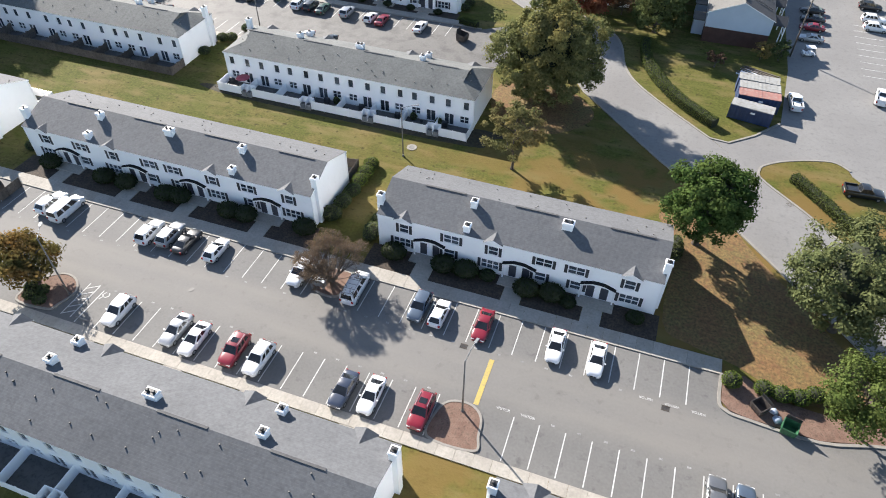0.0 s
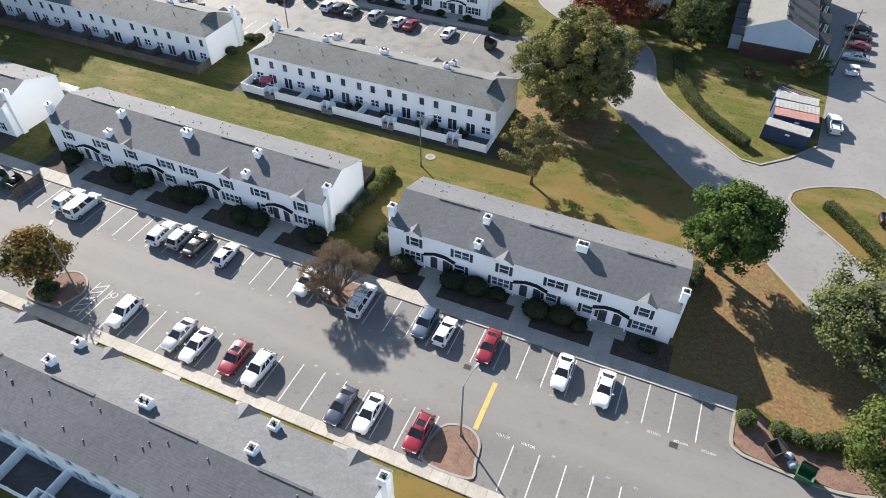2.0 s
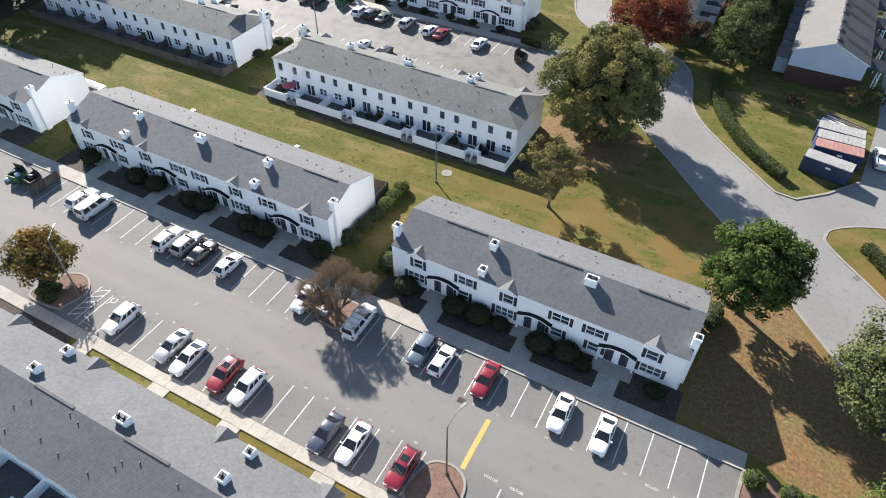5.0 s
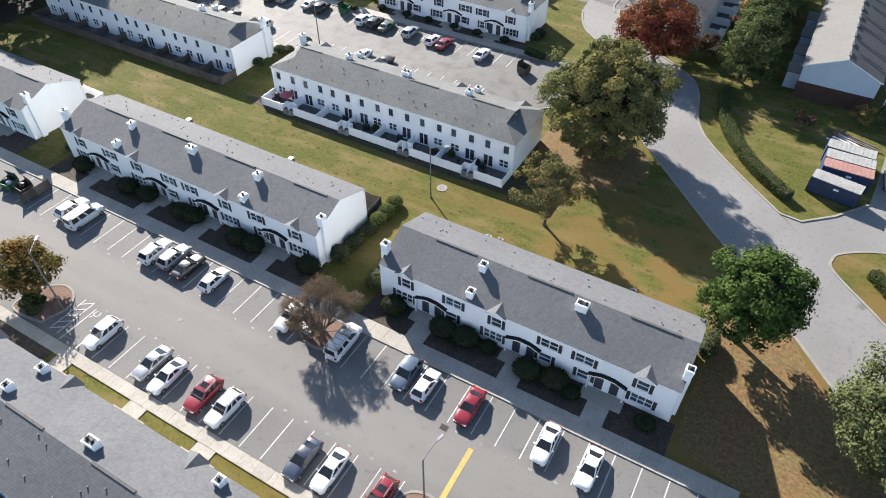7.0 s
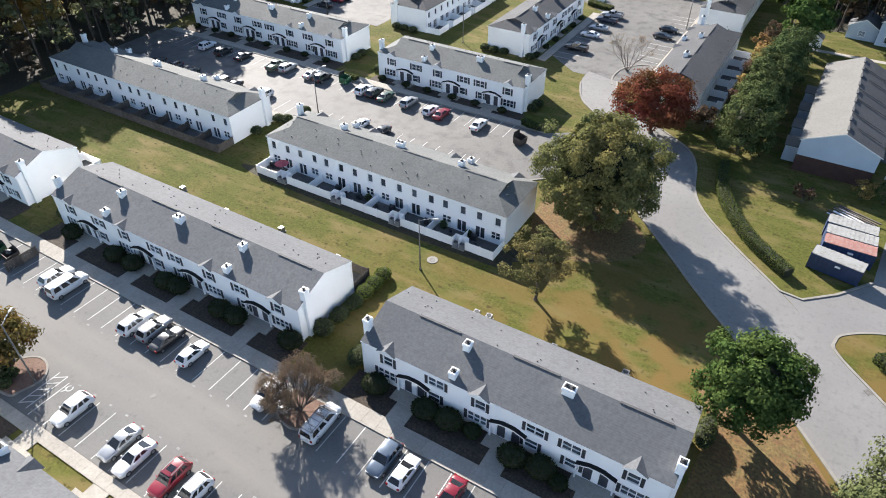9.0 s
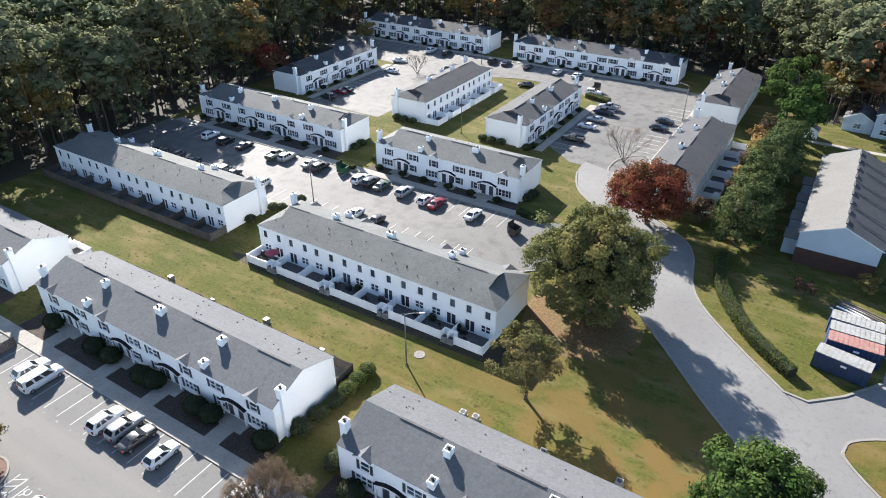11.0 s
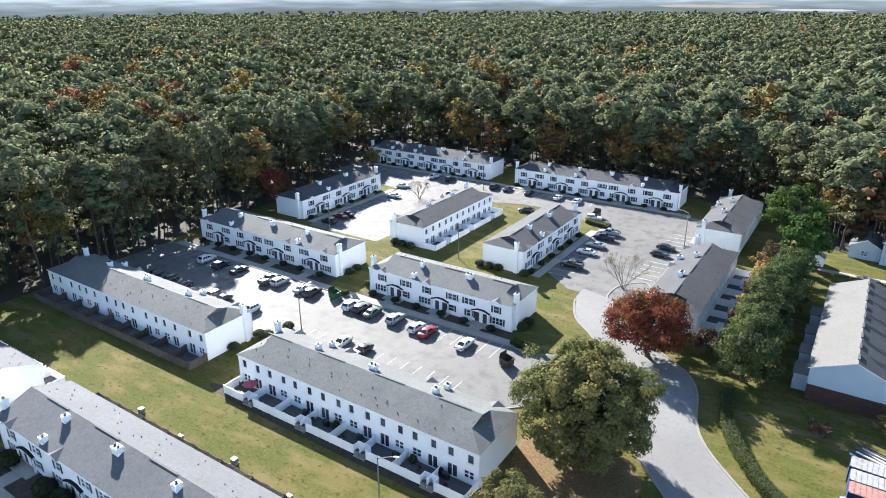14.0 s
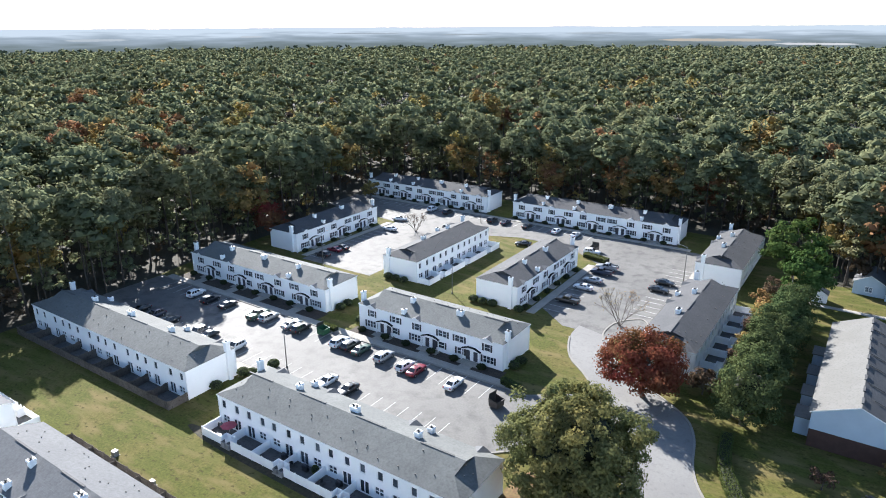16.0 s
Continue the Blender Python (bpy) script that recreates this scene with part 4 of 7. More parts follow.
def crown_clumps(rng, k, centre, rx, rz, r0, r1, low=-0.7):
    """Clump centres filling an uneven crown, larger below and smaller on top."""
    out, rad = [], []
    lump = [(Vector(rng.normal(size=3)).normalized(), rng.uniform(-.22, .18)) for _ in range(7)]
    while len(out) < k:
        d = Vector(rng.normal(size=3)).normalized()
        if d.z < low:
            continue
        f = 1 + sum(a * max(0, d.dot(v)) ** 3 for v, a in lump)
        q = rng.uniform(.2, 1.0) ** .5 * f
        out.append((centre[0] + d.x * rx * q, centre[1] + d.y * rx * q, centre[2] + d.z * rz * q))
        rad.append(rng.uniform(r0, r1))
    return out, rad


def limb(bm, p, q, r0, r1, rng, bends=3, sag=0.25, n=6):
    p, q = Vector(p), Vector(q)
    last, lr = p, r0
    for i in range(1, bends + 1):
        t = i / bends
        c = p.lerp(q, t) + (Vector(rng.normal(size=3)) * sag * (p - q).length * .12 if i < bends else Vector())
        r = r0 + (r1 - r0) * t
        tube(bm, last, c, lr, r, n, cap=False)
        last, lr = c, r


def tree(label, x, y, height, crown_z, rx, rz, leaf, clumps, per, size, seed, bark="bark", trunk_r=0.35, flat=.65, r=(1.2, 2.0), low=-.7, category="tree", group="", lean=(0, 0), dense=False):
    rng = np.random.default_rng(seed)
    t = thing("tree", label, category, pose(x, y, 0), group)
    cs, rs = crown_clumps(rng, clumps, (lean[0], lean[1], crown_z), rx, rz, r[0], r[1], low)
    bm = bmesh.new()
    limb(bm, (0, 0, -.1), (lean[0] * .8, lean[1] * .8, crown_z + rz * .35), trunk_r, trunk_r * .3, rng, 5, .25, 9)
    tube(bm, (0, 0, -.05), (0, 0, .5), trunk_r * 1.5, trunk_r, 9, cap=False)
    for c in cs[:: max(1, len(cs) // 22)]:
        z = max(crown_z - rz * .8, min(c[2] - 1.0, crown_z + rz * .2))
        limb(bm, (lean[0] * .6, lean[1] * .6, z * rng.uniform(.7, .95)), c, trunk_r * .32, .04, rng, 3, .5, 5)
    part("trunk", bm, M[bark], t, smooth=True)
    # dark solid core added inside the crown to block light and deepen its shade
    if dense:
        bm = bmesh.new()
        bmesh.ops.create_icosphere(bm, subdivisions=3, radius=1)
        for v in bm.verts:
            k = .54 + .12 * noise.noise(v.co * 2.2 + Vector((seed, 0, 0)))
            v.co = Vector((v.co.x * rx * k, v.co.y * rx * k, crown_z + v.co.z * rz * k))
        part("core", bm, M["shade_core"], t, smooth=True)
    part("crown", quads_mesh("crown", leaf_cloud(rng, cs, rs, per, size, flat, shell=.35, heart=(lean[0], lean[1], crown_z - rz * .3), jitter=.6), M[leaf]), None, t)
    return t


tree("large spreading oak with olive-green autumn foliage", -16.6, 100.4, 19, 9.4, 10.0, 8.8, "oakleaf", 400, 140, .37, 11, dense=True, trunk_r=.6, low=-1, r=(.9, 1.6), flat=.75)
tree("slim open-crowned pine on the lawn", -16.2, 78.6, 11, 7.2, 4.8, 4.6, "oakleaf", 70, 120, .28, 12, "pinebark", .22, r=(.6, 1.15), low=-.95, flat=.45)
tree("dense rounded dark green pine", 11.2, 71.2, 13, 7.8, 5.9, 5.2, "pineleaf", 190, 100, .36, 13, "pinebark", .38, r=(.9, 1.4), low=-.85, dense=True)
tree("tall broad grey-green pine beside the road", 27.5, 61.5, 16, 8.6, 7.8, 6.2, "greypine", 220, 130, .32, 14, "pinebark", .45, low=-.9, r=(.9, 1.6), dense=True)
tree("bright green young pine by the dumpsters", 28.0, 48.0, 10, 5.6, 4.6, 3.6, "brightpine", 100, 110, .28, 15, "pinebark", .25, r=(.9, 1.5))
tree("small rust-tipped olive tree in a parking island", -65.8, 35.9, 8, 4.5, 4.0, 2.9, "rustleaf", 60, 100, .38, 16, r=(.9, 1.5))
tree("round tree in red and rust autumn colour", -16.8, 131.5, 12, 6.6, 7.2, 5.6, "redleaf", 200, 90, .4, 17, trunk_r=.4)
for k, (x, y, h, rr) in enumerate(((-1.2, 132.2, 11.8, 4.9), (-1.2, 139.2, 11.6, 4.5), (-1.0, 146, 12.0, 4.5), (-.8, 152.5, 12.0, 4.4), (-.6, 159, 12.0, 4.4), (-.3, 165.8, 11.8, 4.4), (.2, 172.5, 11.0, 4.2))):
    tree("dense dark evergreen in a screening row", x, y, h, h * .5, rr, h * .48, "evergreen", 150, 95, .36, 30 + k, r=(.9, 1.5), low=-.95, group="evergreen screen", dense=True)
tree("tall pine beside the last row", -2.5, 196, 19, 12, 6.5, 6.5, "pineleaf", 60, 90, .7, 41, "pinebark", r=(1.3, 2.0))
tree("pine beside the last row", 1.5, 186, 14, 8.5, 5.5, 5.5, "pineleaf", 55, 90, .65, 42, "pinebark", r=(1.2, 1.9))
tree("yellow-green shrubby tree by the brick wall", 19.0, 127.6, 3.6, 2.0, 1.6, 1.6, "yellowleaf", 16, 50, .3, 46, trunk_r=.08, r=(.5, .8))
tree("dark shrubby tree by the brick wall", 22.3, 128.6, 4.5, 2.4, 1.7, 2.0, "evergreen", 18, 60, .3, 47, trunk_r=.1, r=(.5, .9))
tree("red-leaved tree at the wood's edge", -134.8, 155.5, 12, 7.2, 4.6, 4.4, "redleaf", 45, 70, .6, 43)
tree("small yellow tree beside the last row", -141, 208, 8, 4.6, 3.0, 3.2, "yellowleaf", 24, 70, .5, 44, r=(.8, 1.3))
tree("reddish small ornamental tree on the lawn", 11, 121.7, 4, 2.2, 1.7, 1.4, "brownleaf", 16, 40, .3, 45, trunk_r=.1, r=(.5, .8))
for k, (x, y, h, lf) in enumerate(((-5.5, 178, 6.5, "orangeleaf"), (-4.6, 171.5, 6, "yellowleaf"), (-5.2, 165, 5, "brownleaf"), (-5.2, 158, 4.6, "yellowleaf"), (-5.4, 150, 4.4, "brownleaf"), (-4.4, 184, 8, "brownleaf"), (-8.6, 138, 5, "brownleaf"), (-1.5, 180, 8, "brownleaf"))):
    tree("thin autumn shrub-like tree behind the patios", x, y, h, h * .55, 2.4, h * .42, lf, 22, 60, .45, 60 + k, trunk_r=.12, r=(.7, 1.2), group="autumn shrubs")


def bare_tree(label, x, y, height, spread, seed, stems=5, leaf="brownleaf", leaves=500, depth=5):
    """A leafless tree with forking twigs and a few dry seed heads."""
    rng = np.random.default_rng(seed)
    t = thing("bare_tree", label, "tree", pose(x, y, 0))
    bm = bmesh.new()
    tips = []

    def grow(p, d, length, r, level):
        q = p + d * length
        tube(bm, p, q, r, r * .75, 5 if level < 2 else 3, cap=False)
        if level == depth:
            tips.append(q)
            return
        for _ in range(3 if level in (0, 3, 4) else 2):
            e = (d + Vector(rng.normal(size=3)) * .25 + Vector((0, 0, .06))).normalized()
            grow(q, e, length * rng.uniform(.62, .85), r * .68, level + 1)
    for k in range(stems):
        a = k * 2 * math.pi / stems + rng.uniform(-.3, .3)
        d = Vector((math.cos(a) * spread, math.sin(a) * spread, 1)).normalized()
        grow(Vector((math.cos(a) * .12, math.sin(a) * .12, -.05)), d, height * .27, .095, 0)
    part("trunk", bm, M["bark"], t, smooth=True)
    pick = rng.integers(0, len(tips), leaves)
    part("dry_leaves", quads_mesh("dry_leaves", leaf_cloud(rng, [tips[i] for i in pick], [.3] * leaves, 2, .1), M[leaf]), None, t)
    return t


bare_tree("leafless many-stemmed ornamental tree with brown seed heads", -31.3, 48.3, 6.6, .58, 5, 17, "seedhead", leaves=13000, depth=6)
bare_tree("leafless tree at the lane's bend", -29.8, 156.5, 9.5, .55, 6, 5, "yellowleaf", 500)
bare_tree("small bare tree in the far lot", -105.5, 187, 6.5, .6, 7, 5, leaves=700)


def bush_mesh(kind, leaf, rx, ry, h, seed):
    def make():
        rng = np.random.default_rng(seed)
        # near-black core stands in for the shade within the shrub
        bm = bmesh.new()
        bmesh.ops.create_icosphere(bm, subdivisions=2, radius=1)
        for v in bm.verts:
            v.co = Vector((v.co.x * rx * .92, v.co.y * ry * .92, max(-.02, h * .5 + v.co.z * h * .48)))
        core = mesh_of("core", bm, M["shade_core"], True)
        n = int(420 * rx * ry + 200)
        d = rng.normal(size=(n, 3))
        d /= np.linalg.norm(d, axis=1)[:, None]
        c = d * (rx * .93, ry * .93, h * .5) * (0.9 + .16 * rng.random(n))[:, None] + (0, 0, h * .5)
        c[:, 2] = np.maximum(c[:, 2], .05)
        return core, quads_mesh("foliage", leaf_cloud(rng, c, [.08] * n, 1, .21), M[leaf])
    return cached(("bush", kind, leaf, rx, ry, h, seed), make)


def bush(x, y, rx, ry, h, leaf="darkshrub", label="clipped dark green shrub in the bed", seed=0):
    core, fol = bush_mesh("bush", leaf, rx, ry, h, seed)
    t = thing("shrub", label, "shrub", pose(x, y, 0.02), "foundation shrubs")
    part("core", core, None, t)
    part("foliage", fol, None, t)


for x, y in ((-25.7, 55.2), (-18.9, 55.2), (-16.0, 55.3), (-8.0, 54.8), (-4.9, 55.1)):
    bush(x, y, 1.75, 1.45, 2.0)
for x, y in ((-13.2, 55.6), (-2.8, 54.7), (5.3, 55.0)):
    bush(x, y, 1.15, 1.0, 1.1, seed=9)
for x, y in ((-81.2, 55.4), (-71.4, 55.2), (-67.6, 55.2), (-60.6, 55.0), (-58.4, 55.2), (-50.2, 54.9), (-47.6, 55.0), (-38.8, 55.4)):
    bush(x, y, 1.75, 1.45, 2.0, seed=1)
for x, y, a, b, h in ((-36.6, 59.2, 1.5, 1.4, 1.9), (-36.4, 62.2, 1.2, 1.6, 1.6), (-36.2, 65.0, 1.2, 1.5, 1.4), (-29.9, 57.4, 1.1, 1.6, 2.4), (-30.2, 60.5, 1.0, 1.5, 1.4), (8.6, 68.2, 1.1, 2.4, 2.2), (-87.0, 58, 1.2, 1.2, 1.6)):
    bush(x, y, a, b, h, "evergreen", "loose green shrub beside the gable end", 2)
for y in (67.5, 69.6, 71.6):
    bush(-36.2, y, 1.25, 1.35, 1.5, "brightbush", "bright green rounded shrub on the lawn", 3)
for x, y, h in ((16.4, 49.4, 1.8), (19.8, 49.6, 1.4), (21.6, 49.4, 1.6), (23.4, 49.6, 1.5), (25.0, 50.6, 1.4), (27, 50.6, 1.2)):
    bush(x, y, 1.1, 1.0, h, "brightbush", "bright green shrub in the mulch strip", 4)
for x, y, a in ((-64.6, 33.6, .9), (-62.9, 33.3, .8), (-63.6, 34.8, .7), (-65.4, 34.6, .8)):
    bush(x, y, a, a, 1.0, "evergreen", "low dark shrub under the parking island tree", 11)
for x, y in ((-80.0, 93), (-79.8, 98.8), (-78.2, 99.5), (-39.8, 128.2), (-39.6, 130.6), (-84.9, 130.5), (-85, 133), (-77, 128), (-62.5, 150.8), (-60, 150.6), (-57.5, 150.8), (-88, 151.4), (-85.6, 151.2), (-83, 151.2), (-51, 151.2), (-20.5, 141), (-77.5, 104)):
    bush(x, y, 1.2, 1.1, 1.4, "evergreen", "dark shrub beside the gable end", 5)
for x0, mods, L, y in ((-132.9, 4, 46.6, 125.9), (-75.2, 3, 34.2, 124.6), (-149.5, 5, 51.5, 215.9), (-87.8, 5, 53, 215.9)):
    for k in range(mods * 2):
        bush(x0 + L * (k + .28) / (mods * 2) + .4 * (k % 2), y, 1.0, .8, 1.0, seed=6)
for x0, y0, L in ((-120.3, 152.8, 35), (-50.5, 151.8, 33.6)):
    for k in range(6):
        bush(x0, y0 + L * (k + .28) / 6, .8, 1.0, 1.0, seed=6)


def hedge(label, pts, w, h, seed, leaf="hedge"):
    rng = np.random.default_rng(seed)
    t = thing("hedge", label, "hedge", pose(0, 0, 0))
    line = smoothed(pts, 8)
    # near-black filling painted as the shade within the hedge
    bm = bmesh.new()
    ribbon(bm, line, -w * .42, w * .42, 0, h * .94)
    part("core", bm, M["shade_core"], t)
    c = []
    for a, b in zip(line, line[1:]):
        nrm = Vector((-(b - a).y, (b - a).x)).normalized()
        for _ in range(int((b - a).length * 260)):
            s = rng.uniform(-.5, .5) * (w + 2 * h)
            p = a.lerp(b, rng.random())
            if abs(s) <= w / 2:
                c.append((*(p + nrm * s), h + rng.normal() * .05))
            else:
                c.append((*(p + nrm * (math.copysign(w / 2, s) + rng.normal() * .05)), max(.05, h - (abs(s) - w / 2))))
    part("foliage", quads_mesh("foliage", leaf_cloud(rng, c, [.08] * len(c), 1, .2), M[leaf]), None, t)


hedge("long clipped green hedge curving along the road", [(-2.2, 126.5), (-1.2, 119.5), (1.4, 113.2), (6.2, 106.2), (12.0, 100.9)], 1.7, 1.5, 1)
hedge("clipped hedge on the verge", [(23.9, 90.4), (26.5, 87.2), (30.6, 81.6), (36, 74)], 1.5, 1.3, 2)
hedge("low clipped hedge round the far island", [(-53, 194), (-46, 192)], 2.2, 1.1, 3)
hedge("low hedge beside the middle lot", [(-82, 121.6), (-78, 121.6)], 1.2, 1.0, 4)
hedge("low hedge behind the dumpster", [(-39, 122.4), (-35, 121.6)], 1.3, 1.1, 5)


# woods: single pines along the edge, the mass behind them as one sheet of trees
EDGE = [(-160, -20), (-139, 60), (-136.5, 78), (-137, 92), (-138, 109), (-142, 122), (-139, 152), (-144, 190), (-158, 212), (-158, 234), (-100, 237), (-37, 236), (-14, 233), (-4, 217), (8, 205), (34, 214), (60, 190), (130, 186)]


def puffs(rng, centres, radii, sides=5, flat=.6):
    """The solid inside of foliage clumps: low lumpy domes."""
    q = []
    for c, r in zip(centres, radii):
        rings = []
        for f, z in ((.35, -.75), (1, -.1), (.25, .95)):
            t0 = rng.uniform(0, 6)
            rings.append([(c[0] + math.cos(t0 + 2 * math.pi * k / sides) * r * f * rng.uniform(.8, 1.15), c[1] + math.sin(t0 + 2 * math.pi * k / sides) * r * f * rng.uniform(.8, 1.15), c[2] + r * flat * (z + rng.uniform(-.12, .12))) for k in range(sides)])
        for a, b in zip(rings, rings[1:]):
            q += [(a[k], a[(k + 1) % sides], b[(k + 1) % sides], b[k]) for k in range(sides)]
    return np.array(q)


def pine_parts(rng, H, k, per, size, wide=1.0, sides=5):
    """Clumps in a domed crown on a bare trunk, with a few stray lower branches."""
    cs, rs = [], []
    rz = H * rng.uniform(.18, .26)
    rx = H * rng.uniform(.15, .22) * wide
    zc = H - rz * 1.05
    for i in range(k):
        if i < k * .8:
            d = Vector(rng.normal(size=3)).normalized()
            d.z = abs(d.z) * 1.1 - .35
            q = rng.uniform(.6, 1.0)
            cs.append((d.x * rx * q, d.y * rx * q, zc + d.z * rz * q))
            rs.append(rx * rng.uniform(.36, .56) * (1.25 if k < 12 else 1))
        else:
            a, w = rng.uniform(0, 2 * math.pi), rx * rng.uniform(.4, .9)
            cs.append((math.cos(a) * w, math.sin(a) * w, H * rng.uniform(.36, .62)))
            rs.append(rx * rng.uniform(.25, .4))
    return np.concatenate([leaf_cloud(rng, cs, rs, per, size, .62, .85, (0, 0, zc - rz * .6), jitter=.2), puffs(rng, cs, [r * .8 for r in rs], sides)]), cs, zc - rz


def round_parts(rng, H, k, per, size):
    cs, rs = crown_clumps(rng, k, (0, 0, H * .62), H * .26, H * .34, H * .07, H * .12, -.9)
    return np.concatenate([leaf_cloud(rng, cs, rs, per, size, .7, .7, (0, 0, H * .5), jitter=.25), puffs(rng, cs, [r * .65 for r in rs], 4, .7)]), cs, H * .35


def trunk_quads(H, r, n=5):
    q = []
    for k in range(n):
        a, b = k * 2 * math.pi / n, (k + 1) * 2 * math.pi / n
        q.append(((math.cos(a) * r, math.sin(a) * r, -.1), (math.cos(b) * r, math.sin(b) * r, -.1), (math.cos(b) * r * .35, math.sin(b) * r * .35, H), (math.cos(a) * r * .35, math.sin(a) * r * .35, H)))
    return np.array(q)


def edge_pine(seed, H, round_=False, leaf="forestleaf"):
    rng = np.random.default_rng(seed)
    t = thing("pine_tree", "tall slender pine with a high dark crown", "tree", pose(0, 0, 0), "pines along the wood's edge")
    Q, cs, base = round_parts(rng, H, 40, 34, .62) if round_ else pine_parts(rng, H, 30, 34, .55, .82)
    bm = bmesh.new()
    limb(bm, (0, 0, -.1), (rng.normal() * .3, rng.normal() * .3, H * .96), .24, .06, rng, 5, .08, 7)
    for c in cs[::2]:
        tube(bm, (0, 0, c[2] - .7), c, .06, .02, 4, cap=False)
    part("trunk", bm, M["pinebark"], t, smooth=True)
    part("crown", quads_mesh("crown", Q, M[leaf]), None, t)
    return t


kinds = [edge_pine(100 + k, h) for k, h in enumerate((23, 25, 21, 26, 24))]
autumn = edge_pine(110, 21, True, "yellowleaf")
tagged(autumn, "yellowing broadleaf tree among the pines", "tree", "broadleaf trees along the wood's edge")
autumn2 = edge_pine(111, 20, True, "orangeleaf")
tagged(autumn2, "rust-orange broadleaf tree among the pines", "tree", "broadleaf trees along the wood's edge")
rng = np.random.default_rng(7)
used = set()
line = []
for a, b in zip(EDGE[1:16], EDGE[2:17]):
    n = int(math.dist(a, b) / 2.6)
    for k in range(n):
        f = (k + rng.random()) / n
        nx, ny = -(b[1] - a[1]), (b[0] - a[0])
        l = math.hypot(nx, ny)
        off = rng.uniform(1.0, 14)
        line.append((a[0] + (b[0] - a[0]) * f + nx / l * off, a[1] + (b[1] - a[1]) * f + ny / l * off))
for i, (x, y) in enumerate(line):
    u = rng.random()
    src = autumn if u < .075 else autumn2 if u < .125 else kinds[int(rng.integers(0, 5))]
    s = rng.uniform(.85, 1.12)
    m = pose(x, y, 0, 0, 0, rng.uniform(0, 360)) @ Matrix.Diagonal((s, s, s, 1))
    if src in used:
        copy_thing(src, m)
    else:
        src.matrix_basis = m
        used.add(src)
# the tallest autumn crowns among the pines
for src, x, y, s in ((autumn2, -262, 166, 1.2), (autumn2, -240, 152, 1.15), (autumn2, -254, 158, 1.05), (autumn, -228, 160, 1.1), (autumn, -213, 214, 1.15), (autumn, -159, 211, 1.0), (autumn, -163, 207, .95), (autumn, -151, 303, 1.2), (autumn, -146, 306, 1.1), (autumn2, -140, 309, 1.1), (autumn, -177, 287, 1.1), (autumn, -26, 279, 1.15), (autumn, -21, 276, 1.05), (autumn2, -14, 270, 1.1), (autumn2, -7, 273, 1.15), (autumn, -292, 215, 1.15), (autumn2, -373, 234, 1.3), (autumn2, -366, 228, 1.2)):
    copy_thing(src, pose(x, y, 0, 0, 0, x * 7 % 360) @ Matrix.Diagonal((s * 1.3, s * 1.3, s * 1.25, 1)))
for k, src in enumerate((*kinds, autumn, autumn2)):
    if src not in used:
        src.matrix_basis = pose(-170 - 6 * k, 120, 0)


def in_woods(X, Y):
    """True past the wood's edge."""
    poly = EDGE + [(130, -100), (-160, -100)]
    inside = np.zeros(X.shape, bool)
    for (x0, y0), (x1, y1) in zip(poly, poly[1:] + poly[:1]):
        hit = ((y0 > Y) != (y1 > Y)) & (X < (x1 - x0) * (Y - y0) / (y1 - y0 + 1e-9) + x0)
        inside ^= hit
    return ~inside


FIELDS = [(-500, 2650, 420, 1000), (-150, 1900, 190, 90), (-3900, 2250, 500, 500), (-420, 1300, 60, 40)]


def scatter(r0, r1, step, seed):
    rng = np.random.default_rng(seed)
    n = int(r1 / step) + 1
    gx, gy = np.meshgrid(np.arange(-n, n + 1) * step, np.arange(-2, n + 1) * step)
    X = (gx + rng.uniform(-.48, .48, gx.shape) * step).ravel() - 20
    Y = (gy + rng.uniform(-.48, .48, gy.shape) * step).ravel() + 40
    dx, dy = X - 8, Y - 28
    d = np.hypot(dx, dy)
    a = np.degrees(np.arctan2(dy, dx))
    keep = (d > r0) & (d < r1) & (a > 78) & (a < 172) & in_woods(X, Y)
    for fx, fy, w, h in FIELDS:
        keep &= ~((abs(X - fx) < w / 2) & (abs(Y - fy) < h / 2))
    return np.stack([X[keep], Y[keep]], 1), rng


def spread_trees(P, rng, templates, smin, smax):
    out = []
    pick = rng.integers(0, len(templates), len(P))
    for k, T in enumerate(templates):
        q = P[pick == k]
        a = rng.uniform(0, 2 * math.pi, len(q))
        s = rng.uniform(smin, smax, len(q))
        c, sn = np.cos(a)[:, None, None], np.sin(a)[:, None, None]
        X = (T[None, :, :, 0] * c - T[None, :, :, 1] * sn) * s[:, None, None] + q[:, 0][:, None, None]
        Y = (T[None, :, :, 0] * sn + T[None, :, :, 1] * c) * s[:, None, None] + q[:, 1][:, None, None]
        Z = T[None, :, :, 2] * s[:, None, None] * np.ones_like(X)
        out.append(np.stack([X, Y, Z], -1).reshape(-1, 4, 3))
    return np.concatenate(out)


bands = ((0, 330, 8.4, 20, 16, .8), (330, 800, 9.8, 7, 7, 1.5), (800, 1300, 11, 4, 3, 2.6))

